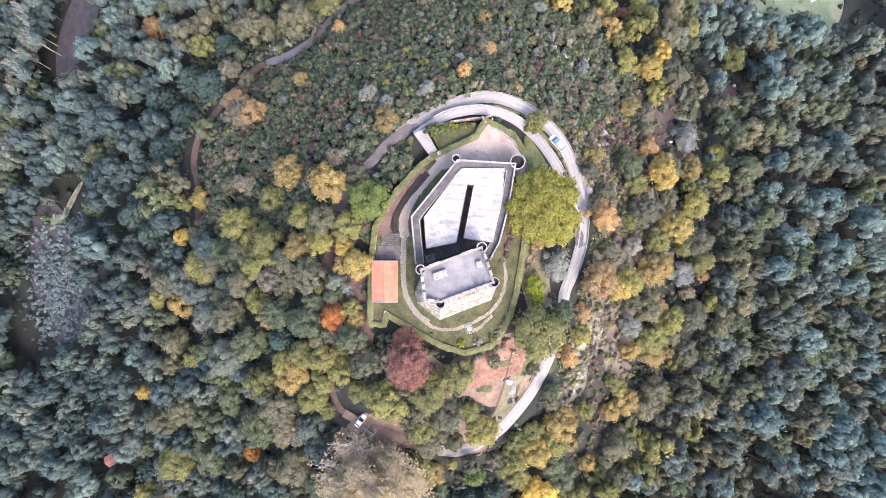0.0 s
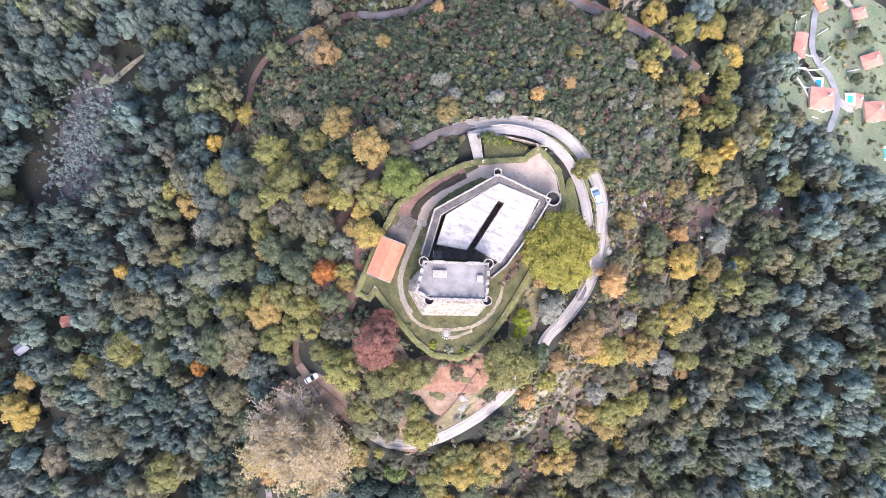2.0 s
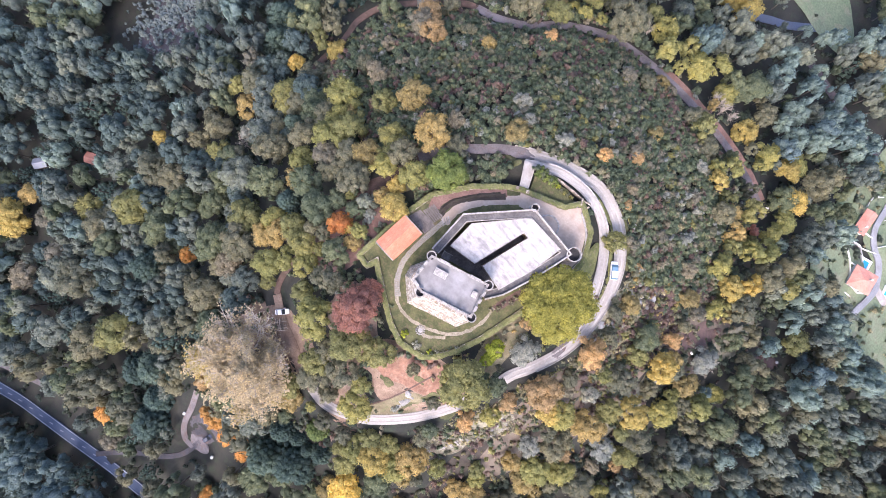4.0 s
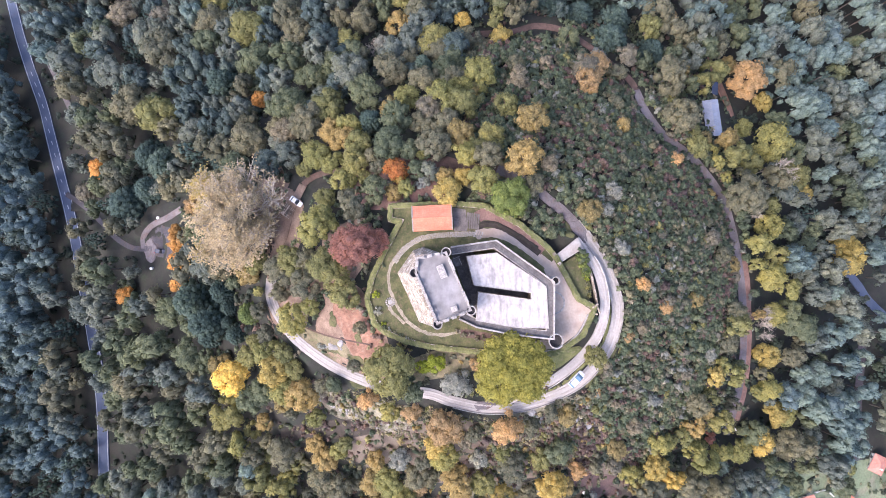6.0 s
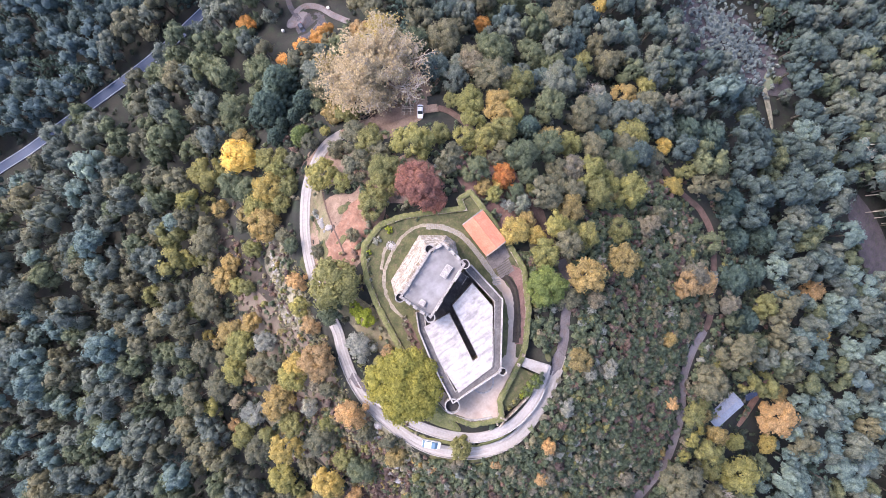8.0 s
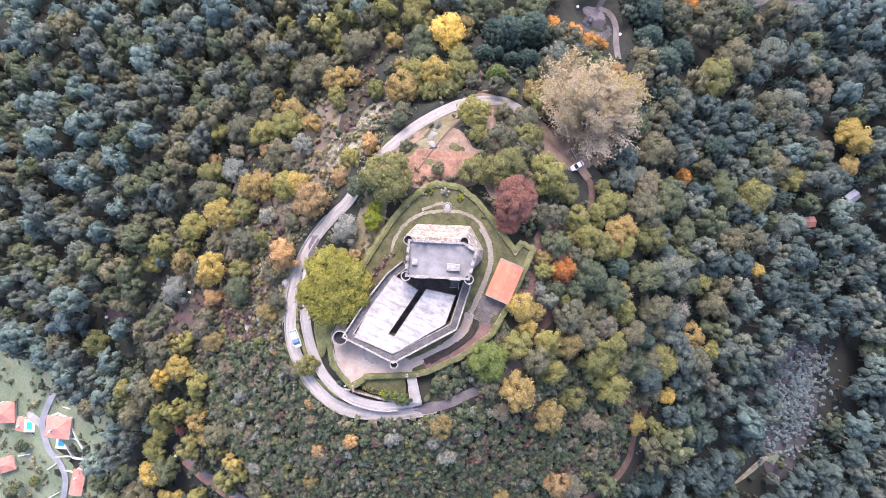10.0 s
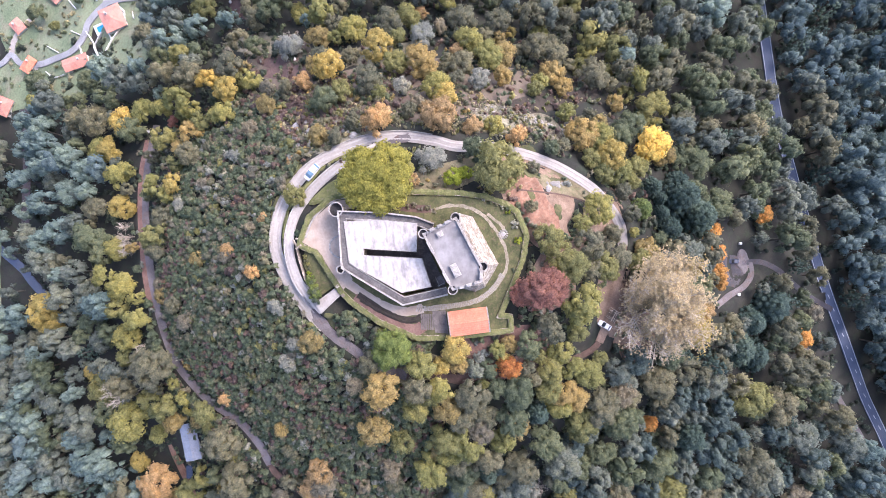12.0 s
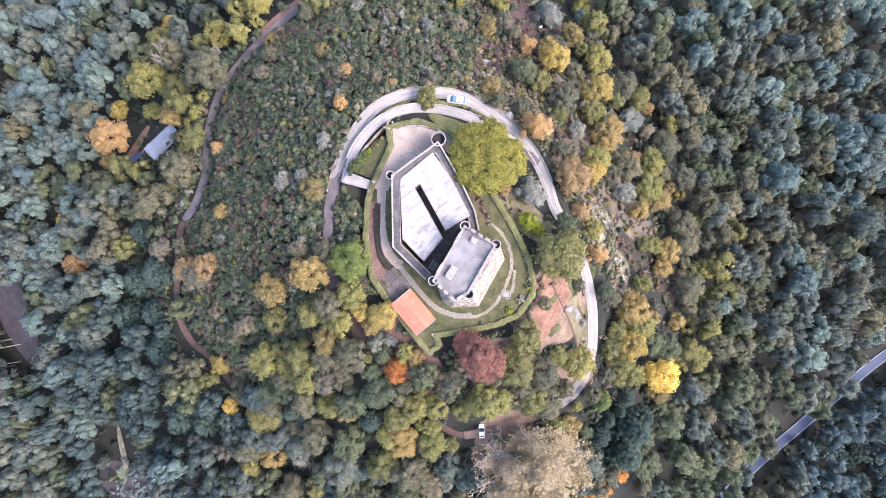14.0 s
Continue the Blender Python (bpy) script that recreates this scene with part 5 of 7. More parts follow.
SINGLES += [(117.6, 81.3, 5.6, "moss"), (70.8, -29.6, 4.7, "amber"), (72.9, -42.1, 5.2, "olive"), (62.2, -45.5, 4.7, "amber"), (60.7, -60.5, 5.9, "olive"), (47.3, -81.1, 6.4, "moss"), (33.4, -75.7, 6.4, "yellow"), (38, -49.6, 5.4, "amber"), (29.9, -58, 5.5, "gold"), (70.4, 6.6, 4.6, "moss"), (89.1, 7.2, 4.9, "olive"), (85, -30.5, 4.9, "olive"), (90.9, 1, 4.9, "moss"), (62.6, 25.1, 3.5, "moss"), (-8.1, -21.5, 4, "russet"), (3, -43.4, 4.6, "olive")]
SINGLES += [(-98, -115.1, 7.2, "olive"), (-112.7, -117.7, 6.2, "brown"), (-97, -73.9, 6.2, "moss"), (-129.8, -113.3, 5.4, "brown"), (-143.6, -111.8, 6.2, "amber"), (-101.9, -57.8, 6, "olive"), (-117.5, -69.9, 5.6, "sage"), (-116, -92.3, 5.8, "moss"), (-65.5, -66.6, 3, "flame")]
taken = []
for k, (x, y, r, c) in enumerate(SINGLES):
    tree(x, y, r, c, 1000 + k, group="trees that stand out")
    taken.append((x, y, r))
for k, (x, y, r) in enumerate(((-31.4, -127.3, 7.2), (-45.2, -108.7, 6.8), (-50.0, -118.0, 6.0), (-36.0, -117.0, 5.5), (-80.3, 63.1, 5.6), (-77.0, 80.0, 5.2), (-91.0, 68.5, 5.4), (-104.5, 61.0, 6.2), (-98.0, 41.5, 6.4), (-111.0, 18.2, 6.6), (-103.0, 10.0, 6.0), (-93.0, 54.0, 5.0))):
    tree(x, y, r * 1.2, "pine", 1300 + k, height=r * 2.3, label="broad dark conifer with radiating sprays", group="broad conifers")
    taken.append((x, y, r))
for k, (x, y, r) in enumerate(((19.0, -74.0, 3.6), (4.0, -78.0, 4.6), (20.5, -86.0, 4.2))):
    tree(x, y, r, "pine", 1320 + k, shape="cone", height=r * 2.9, label="dark green pointed conifer below the track", group="pointed conifers")
    taken.append((x, y, r))

# the large tree leaning over the east curtain wall
big = tree(29.2, 15.3, 11.2, "bright", 77, height=15.0, z=-3.2, label="huge dense yellow-green tree beside the castle wall", group="trees that stand out")
for o in big.children:
    if o.name.startswith("crown"):
        g = crown_dome(np.random.default_rng(8), 10000, 0.028, 90, 0.8, 0.56)
        o.data = mesh_from("crown", g[0] * [1.0, 1.0, 1.0], g[1], LEAF["bright"], False, g[2])
taken.append((29.2, 16.6, 9.0))
red_crown = crown_dome(np.random.default_rng(14), 3000, 0.042, 56, 0.95, 0.62)
red_mesh = mesh_from("crown", red_crown[0], red_crown[1], LEAF["russet"], False, red_crown[2])
for o in [o for o in bpy.data.objects if o.name.startswith("crown") and o.data.materials[0] == LEAF["russet"] and o.parent.matrix_basis.translation.y < -20]:
    o.data = red_mesh
tree(33.6, -0.6, 4.5, "grey", 78, height=5.5, label="silvery grey-green bush tree beside the track", group="trees that stand out")
tree(27.6, -6.2, 2.7, "vivid", 79, height=4.0, label="bright lime-green bush below the wall", group="trees that stand out")
tree(28.4, -10.0, 2.3, "vivid", 80, height=3.4, label="bright lime-green bush below the wall", group="trees that stand out")
taken += [(34.4, -0.8, 4.2), (27.9, -8.0, 3.0)]

# ---------------------------------------------------------------- the half-bare giant above the parking place
def bare_tree(x, y, size, label, seed, leaves, boughs=12, depth=5, thick=1.0):
    """Pale boughs that spread from a short trunk and fork into twigs; leaves: colour, count at a tip, share of tips by place, words."""
    root = thing("bare_tree", label, "tree", (x, y, hz(x, y)))
    rg = random.Random(seed)
    trunk_v, trunk_f, web_v, web_f, tips = [], [], [], [], []

    def grow(a, d, length, r, level):
        bend = Vector((rg.gauss(0, 0.22), rg.gauss(0, 0.22), rg.gauss(0.08, 0.16)))
        mid = a + d * length * 0.5
        e = (d + bend).normalized()
        b = mid + e * length * 0.5
        sides = 6 if level < 2 else 4 if level < 4 else 3
        limb(web_v, web_f, a, mid, r, r * 0.84, sides)
        limb(web_v, web_f, mid, b, r * 0.84, r * 0.68, sides)
        if level >= depth:
            tips.append(b)
            return
        grow(b, (e + Vector((rg.gauss(0, 0.2), rg.gauss(0, 0.2), 0.06))).normalized(), length * rg.uniform(0.68, 0.82), r * 0.72, level + 1)
        if 0 < level < 4:
            grow(mid, (e * 0.45 + Vector((rg.gauss(0, 0.35), rg.gauss(0, 0.35), 0.9))).normalized(), length * 0.6, r * 0.5, level + 1)
        for side in (-1, 1) if level < 4 else (rg.choice((-1, 1)),):
            q = Vector((-e.y, e.x, 0)) * side * rg.uniform(0.6, 1.15) + Vector((0, 0, rg.gauss(0.1, 0.35)))
            grow(mid if rg.random() < 0.5 else b, (e * 0.85 + q).normalized(), length * rg.uniform(0.5, 0.72), r * rg.uniform(0.5, 0.64), level + 1)

    p = Vector((0, 0, -0.8))
    for k in range(3):
        q = p + Vector((rg.gauss(0, 0.25) * size, rg.gauss(0, 0.25) * size, 2.6 * size))
        limb(trunk_v, trunk_f, p, q, (0.95 - 0.13 * k) * size, (0.82 - 0.13 * k) * size, 9)
        p = q
    for k in range(boughs):
        a, up = 6.283 * (k + rg.uniform(-0.25, 0.25)) / boughs, (0.35, 0.9, 0.5, 2.4)[k % 4] * rg.uniform(0.85, 1.15)
        grow(p - Vector((0, 0, rg.uniform(0, 1.6) * size)), Vector((math.cos(a), math.sin(a), up)).normalized(), rg.uniform(4.4, 5.2) * size, 0.25 * size * thick, 0)
    part("trunk", (trunk_v, trunk_f), M["bark"], root)
    part("branch_web", (web_v, web_f), M["twig"], root, "pale bare branches")
    rn = np.random.default_rng(seed)
    tp = np.array([tuple(t) for t in tips])
    for colour, count, share, words in leaves:
        q = tp[rn.random(len(tp)) < share(tp)]
        if len(q):
            q = np.repeat(q, count, 0) + rn.normal(0, 0.55 * size, (len(q) * count, 3)) - [0, 0, 1.3 * size]
            out = q / (np.linalg.norm(q, axis=1)[:, None] + 1e-9) + [0, 0, 0.6]
            part("crown", leaf_clumps(q, rn.normal(0, 0.5, q.shape) + out, 0.34, rn, soft=out), LEAF[colour], root, words)
    return root


bare_tree(-20.0, -66.5, 1.42, "huge half-bare pale tree with a wide web of branches", 9,
          [("tan", 7, lambda p: np.clip(0.62 - 0.05 * p[:, 1] + 0.015 * p[:, 0], 0.12, 0.95), "thin pale brown leaves on the southern boughs"),
           ("gold", 8, lambda p: 0.75 * ((p[:, 1] < -7.0) & (p[:, 0] < -2.0)), "golden leaves on the outer boughs"),
           ("amber", 8, lambda p: 0.6 * ((p[:, 1] < -10.0) & (p[:, 0] > -2.0)), "amber leaves on the outer boughs")])
bare_tree(88.5, 44.3, 0.42, "pale bare tree with a round web of twigs on the slope", 12, [], 9, 4, 1.2)
bare_tree(-80.1, -22.9, 0.32, "small whitish bare tree in the wood", 13, [], 9, 4, 1.4)
for k, (x, y) in enumerate(((15.3, 86.2), (6.2, 93.9), (13.7, 66.4), (-4.6, 51.5), (-5.3, 64.7))):
    bare_tree(x, y, 0.14 + 0.02 * (k % 3), "low pinkish bare shrub among the heath", 20 + k, [("brown", 3, lambda p: 0.5 + 0 * p[:, 0], "few brown leaves")], 7, 3, 1.7)
taken += [(-80.1, -22.9, 3.5)]
taken.append((88.5, 44.3, 6.0))
taken.append((-20.0, -67.5, 14))
for k, (x, y, r, c) in enumerate(((-33.5, -88.0, 4.2, "gold"), (-27.0, -92.5, 3.6, "orange"))):
    tree(x, y, r, c, 1400 + k, group="trees that stand out")
    taken.append((x, y, r))

# ---------------------------------------------------------------- scatter of the woods
BARE_BANK = [(46.0, -33.0, 6.5), (42.0, -42.0, 5.0), (49.5, -22.0, 4.5), (40.5, -47.5, 3.5)]
NO_GO = [(17.5, -33.5, 10.0), (-15.5, -110, 14.0), (-27, -112, 6.0), (-6, -117, 5.0), (-18, -53, 9.0), (-25, -46, 8.0), (-15, -101, 5), (-158, 124, 11), (-157, 104, 11), (-160, 88, 10), (-163, 4, 13), (-166, -14, 14), (-170, -32, 12), (-150, 6, 10), (-149, -12, 11), (-152, -27, 10), (-155, 25, 5), (-150, 33, 5), (-146, 25, 6), (-160, 17, 6), (-62, 112, 6), (-54, 107, 6), (-72, 111, 5), (-15, -128, 5), (130, 131, 13), (112, 148, 11), (158, 140, 14), (128, 140, 8), (145, 137, 9), (148, 165, 24),
         (110, 178, 12), (168, 118, 16), (10, 214, 17), (38, 212, 15), (-16, 214, 15), (17, 201, 12), (118, 172, 9), (160, 130, 12), (171, 124, 10), (98, 187, 10), (140, 183, 11), (131, 150, 7), (-50.2, 101.4, 6.5), (-135.8, -81.8, 4.5), (-131.0, -78.5, 3.5), (-155.6, -103.6, 4.5), (-150.5, -100.0, 3.5), (-47.5, 96.0, 4.5),
         (80.7, 50.6, 5), (84.2, 57.6, 4), (77.2, 43.6, 4), (62, 42.7, 5.5), (113.9, 67.3, 6), (54.5, -22, 5), (52, -32, 5), (51, -42, 5), (50.5, -52, 5), (52, -61, 4.5)]


def hill_place(x, y):
    dx, dy = x - 3.0, y - 8.0
    rho = math.hypot(dx / 23.0, dy / 33.0) + 1e-6
    return math.hypot(dx, dy) * (1 - 1 / rho), math.degrees(math.atan2(dy, dx)) % 360


def wood(x, y, rg):
    """Which tree grows at a place, or None; and how large."""
    d, a = hill_place(x, y)
    u = rg.random()

    def choose(*pairs):
        s = 0.0
        for c, p in pairs:
            s += p
            if u < s:
                return c
        return None
    if y < -166 - 0.1 * x * (x > 0) or (y < -150 and x > 60):
        return choose(("blue", 0.5), ("dusk", 0.32), ("pine", 0.12), ("teal", 0.06)), rg.uniform(3.4, 4.6)
    if 28 < a < 146 and d < 60:
        return choose(("amber", 0.02), ("grey", 0.02), ("orange", 0.012), ("brown", 0.03), ("olive", 0.03)), rg.uniform(1.4, 2.6)
    if 146 <= a < 178 and d < 66:
        if d < 19:
            return choose(("olive", 0.26), ("amber", 0.1), ("moss", 0.12), ("green", 0.08), ("lime", 0.06), ("brown", 0.05)), rg.uniform(2.6, 4.2)
        return choose(("olive", 0.06), ("brown", 0.07), ("sage", 0.04), ("grey", 0.02)), rg.uniform(1.8, 3.6)
    if 28 < a < 146 and d < 84:
        return choose(("lime", 0.3), ("gold", 0.07), ("moss", 0.2), ("olive", 0.24), ("amber", 0.1), ("green", 0.07)), rg.uniform(2.8, 4.4)
    if 28 < a < 146 and d < 98:
        return choose(("moss", 0.16), ("olive", 0.28), ("green", 0.2), ("sage", 0.16), ("brown", 0.08), ("teal", 0.08)), rg.uniform(3.0, 4.6)
    # outer woods lean on the leaf colours that carry painted haze
    if 28 < a < 146:
        return choose(("teal", 0.42), ("blue", 0.06), ("sage", 0.34), ("green", 0.1), ("olive", 0.06), ("pine", 0.02)), rg.uniform(3.0, 4.8)
    if a <= 28 or a > 300:
        if d < 22:
            return choose(("orange", 0.09), ("olive", 0.10), ("moss", 0.08), ("amber", 0.08), ("brown", 0.05), ("grey", 0.03)), rg.uniform(1.4, 2.8)
        if d < 55 and (a < 28 or a > 345):
            return choose(("orange", 0.02), ("amber", 0.08), ("lime", 0.05), ("moss", 0.1), ("olive", 0.14), ("brown", 0.06), ("green", 0.04), ("grey", 0.03)), rg.uniform(1.5, 3.0)
        if d < 75:
            return choose(("orange", 0.03), ("gold", 0.05), ("amber", 0.1), ("lime", 0.16), ("moss", 0.16), ("olive", 0.17), ("brown", 0.03), ("green", 0.02), ("grey", 0.02)), rg.uniform(2.4, 4.4)
        if d < 105:
            return choose(("sage", 0.34), ("green", 0.26), ("olive", 0.28), ("teal", 0.06), ("moss", 0.06)), rg.choice((3.0, 3.5, 4.0, 4.6))
        return choose(("teal", 0.22), ("sage", 0.38), ("green", 0.22), ("olive", 0.18)), rg.choice((3.2, 3.6, 4.0, 4.6, 5.4))
    if a < 240:
        if d <= 48:
            return choose(("olive", 0.34), ("moss", 0.27), ("green", 0.12), ("sage", 0.05), ("amber", 0.05), ("brown", 0.05), ("lime", 0.12)), rg.uniform(3.4, 5.2)
        if d < 85:
            return choose(("dusk", 0.2), ("olive", 0.24), ("green", 0.26), ("sage", 0.18), ("moss", 0.06), ("brown", 0.03), ("pine", 0.03)), rg.uniform(3.4, 5.4)
        # far west wood: bluish leaves stand for haze over the slope
        return choose(("dusk", 0.5), ("teal", 0.08), ("sage", 0.26), ("green", 0.1), ("pine", 0.06)), rg.uniform(3.0, 5.0)
    if d < 45:
        return choose(("olive", 0.27), ("moss", 0.36), ("lime", 0.3), ("green", 0.05), ("amber", 0.02)), rg.uniform(2.8, 4.4)
    return choose(("green", 0.34), ("olive", 0.34), ("sage", 0.26), ("pine", 0.06)), rg.uniform(3.4, 5.4)


rg = random.Random(21)
spots = []
for step, r0, r1 in ((6.0, 0, 105), (8.4, 105, 246)):
    n = int(r1 / step) + 2
    for i in range(-n, n + 1):
        for j in range(-n, n + 1):
            x = (i + 0.5 * (j % 2) + rg.uniform(-0.36, 0.36)) * step
            y = (j * 0.87 + rg.uniform(-0.36, 0.36)) * step
            if r0 <= math.hypot(x, y) < r1:
                spots.append((x, y))
sx, sy = np.array(spots).T
free = np.ones(len(sx), bool)
road_gap = np.full(len(sx), 1e9)
for key in ROADS:
    if key == "shed_west":
        continue
    d, _ = near_road(sx, sy, key)
    d = d - WIDTH[key] / 2
    free &= d > (1.6 if key in ("ring", "ramp") else 0.9 if key.endswith("west") else 2.6 if key == "main" else 2.0)
    road_gap = np.minimum(road_gap, d * (1.9 if key.endswith("west") or key == "west_path" else 1.0) + (0.8 if key == "main" else 0.0))
clear = np.full(len(sx), 1e9)
for x, y, r in NO_GO:
    free &= np.hypot(sx - x, sy - y) > r
    clear = np.minimum(clear, np.hypot(sx - x, sy - y) - r + 2.2)
for x, y, r in taken:
    free &= np.hypot(sx - x, sy - y) > r * 0.85 + 1.4
    clear = np.minimum(clear, np.hypot(sx - x, sy - y) - r * 0.66)
inner = np.array([hill_place(x, y)[0] for x, y in spots])


def in_outline(x, y, poly):
    """Which of the places lie inside a plan outline."""
    inside = np.zeros(len(x), bool)
    for (x0, y0), (x1, y1) in zip(poly, poly[1:] + poly[:1]):
        cross = (y0 > y) != (y1 > y)
        with np.errstate(divide="ignore", invalid="ignore"):
            inside ^= cross & (x < (x1 - x0) * (y - y0) / (y1 - y0) + x0)
    return inside


free &= ~in_outline(sx, sy, offset_line(TERRACE, -3.0, True))
for x, y, r in BARE_BANK:
    free &= np.hypot(sx - x, sy - y) > r
free &= ~((sx > -10) & (sx < 16) & (sy > 28) & (sy < 44))
PLOTS = [(93.1, 147.5), (97.5, 126.3), (102.9, 110.8), (119, 107.1), (135.4, 104.4), (155, 103.5), (172.2, 103.7), (205, 100), (200, 205), (95, 205)]
free &= ~in_outline(sx, sy, PLOTS) | (np.random.default_rng(4).random(len(sx)) < 0.05)
main_y = np.interp(sx, LINES["main"][:, 0], LINES["main"][:, 1])
free &= ~((sy - main_y > 0) & (sy - main_y < 10.0))
sz = hill(sx, sy)
found, stand = [], []
for k in rg.sample(list(np.where(free)[0]), int(free.sum())):
    c, r = wood(sx[k], sy[k], rg)
    if c:
        r *= 1.2 if inner[k] < 70 else 1.42
        r = min(r, max(1.3, road_gap[k]), max(1.3, clear[k]))
        if stand:
            st = np.array(stand)
            if (np.hypot(st[:, 0] - sx[k], st[:, 1] - sy[k]) < 0.46 * (st[:, 2] + r)).any():
                continue
        stand.append((sx[k], sy[k], r))
        found.append((inner[k], sx[k], sy[k], sz[k], r, c))
found.sort(key=lambda q: q[0])
OWN = 140
for k, (d, x, y, z, r, c) in enumerate(found[:OWN]):
    tree(x, y, r, c, 2000 + k, z=z)


def grown(items, shapes, colour_of=None):
    """All crowns of one colour as one mesh: templates turned, scaled and set on the slope."""
    vs, fs, ns, tint, base = [], [], [], [], 0
    r2 = np.random.default_rng(len(items))
    for x, y, z, sxy, szz, shape in items:
        v, f, g = shapes[shape][r2.integers(len(shapes[shape]))] if isinstance(shapes, dict) else shapes[r2.integers(len(shapes))]
        a = r2.uniform(0, 6.283)
        ca, sa, w = math.cos(a), math.sin(a), r2.uniform(0.88, 1.12)
        vs.append(np.column_stack([(v[:, 0] * ca - v[:, 1] * sa) * sxy * w + x, (v[:, 0] * sa + v[:, 1] * ca) * sxy / w + y, v[:, 2] * szz + z]))
        m = np.column_stack([g[:, 0] * ca - g[:, 1] * sa, g[:, 0] * sa + g[:, 1] * ca, g[:, 2] * sxy / szz])
        ns.append(m / np.linalg.norm(m, axis=1)[:, None])
        fs.append(f + base)
        tint.append(np.full(len(v), r2.random(), np.float32))
        base += len(v)
    return (np.concatenate(vs), np.concatenate(fs), np.concatenate(ns)), np.concatenate(tint)


def stuff(name, items, shapes, mat, label, category):
    geo, tint = grown(items, shapes)
    ob = part(name, geo, mat)
    ob.data.attributes.new("tree_tint", "FLOAT", "POINT").data.foreach_set("value", tint)
    return tagged(ob, label, category, kind="stuff")


by_colour, stems = {}, []
for d, x, y, z, r, c in found[OWN:]:
    shape, ratio = KINDS[c][:2]
    h = r * ratio * rg.uniform(0.9, 1.2) * (1.3 if d > 70 and shape == "dome" else 1.0)
    foot = h * (0.28 if shape == "dome" else 0.14)
    top = {"dome": 1.12, "cone": 2.6, "tall": 2.3}[shape]
    by_colour.setdefault(c, []).append((x, y, z + foot, r, (h - foot) / top, shape))
    stems.append((x, y, z, h * 0.75, r * 0.07))
STUFF = {"dusk": "dark haze-blued", "sage": "grey-green", "olive": "olive-green", "green": "deep green", "lime": "yellow-green", "gold": "golden", "orange": "orange-brown", "brown": "brownish", "blue": "haze-blued eucalyptus",
         "pine": "dark conifer", "moss": "moss-green", "amber": "amber", "teal": "haze-tinted teal", "spruce": "bright conifer", "grey": "pale grey", "russet": "russet"}
for c, items in by_colour.items():
    stuff("forest_canopy", items, FAR, LEAF[c], STUFF[c] + " tree crowns of the hillside wood", "forest")
st = np.array(stems)
ang = np.arange(4) * math.pi / 2
sv = np.concatenate([np.stack([st[:, None, 0] + k * st[:, None, 4] * np.cos(ang), st[:, None, 1] + k * st[:, None, 4] * np.sin(ang), np.repeat(st[:, None, 2] + dz[:, None], 4, 1)], -1)
                     for k, dz in ((1.0, np.full(len(st), -0.8)), (0.5, st[:, 3]))], 1)
n = len(st)
q = np.array([(i, (i + 1) % 4, 4 + (i + 1) % 4, 4 + i) for i in range(4)])
tagged(part("forest_trunks", (sv.reshape(-1, 3), (np.arange(n)[:, None, None] * 8 + q[None]).reshape(-1, 4)), M["bark"]), "grey-brown trunks of the hillside wood", "forest", kind="stuff")

# ---------------------------------------------------------------- heath, bracken and undergrowth
rg = np.random.default_rng(31)
cand = np.concatenate([rg.uniform([-95, -90], [120, 112], (7600, 2)), rg.uniform([-90, 8], [70, 106], (11000, 2))])
bx, by = cand.T
hd = np.array([hill_place(x, y) for x, y in cand])
ok = ~in_outline(bx, by, offset_line(TERRACE, -1.0, True)) & ~((bx > -8) & (bx < 14) & (by > 28) & (by < 42))
for key in ROADS:
    d, _ = near_road(bx, by, key)
    ok &= d > WIDTH[key] / 2 + 1.1
ok &= ~((near_road(bx, by, "ring")[0] < 5.0) & (near_road(bx, by, "ramp")[0] < 5.0)) & (np.hypot(bx - 34.6, by - 34.7) > 3.5)
for x, y, r in NO_GO[:4]:
    ok &= np.hypot(bx - x, by - y) > r * (0.85 if y > -40 else 0.9)
ok &= ~((near_road(bx, by, "ramp")[0] < 8.0) & (bx > 20) & (bx < 40) & (by > 17) & (by < 40) & (hd[:, 0] < 14))
heath = (hd[:, 1] > 36) & (hd[:, 1] < 180) & (hd[:, 0] < 66)
keepers = ok & (heath | (rg.random(len(bx)) < np.where((hd[:, 0] < 26) | ((hd[:, 1] < 38) | (hd[:, 1] > 300)) & (hd[:, 0] < 62), 0.95, 0.42)))
bz = hill(bx, by)
groups = {"shrub": [], "bracken": [], "brown": [], "olive": [], "grey": [], "dry": [], "moss": [], "amber": []}
for k in np.where(keepers)[0]:
    u, patch = rg.random(), noise.noise(Vector((bx[k] * 0.07, by[k] * 0.07, 3.0)))
    dry = (hd[k, 1] < 38 or hd[k, 1] > 300) and hd[k, 0] < 62
    if dry:
        c = "dry" if u < 0.16 + 0.34 * (hd[k, 0] < 26) else "bracken" if u < 0.4 + 0.25 * (patch < -0.1) else "shrub" if u < 0.6 else "moss" if u < 0.76 else "amber" if u < 0.82 else "olive"
    else:
        c = "bracken" if u < 0.04 + 0.2 * (patch > 0.12) else "brown" if u < 0.12 else "grey" if u < 0.17 else "moss" if u < 0.2 else "olive" if u < 0.36 else "shrub"
    if dry and hd[k, 0] < 30 and rg.random() < 0.15:
        continue
    r = rg.uniform(0.8, 2.1) * (1.0 if heath[k] else 0.55 if c == "dry" else 0.8)
    groups[c].append((bx[k], by[k], bz[k] - 0.1, r, r * rg.uniform(0.8, 1.5), 0))
rim = np.random.default_rng(57)
ex, ey = rim.uniform(36, 74, 3400), rim.uniform(-62, 62, 3400)
place = np.array([hill_place(x, y) for x, y in zip(ex, ey)])
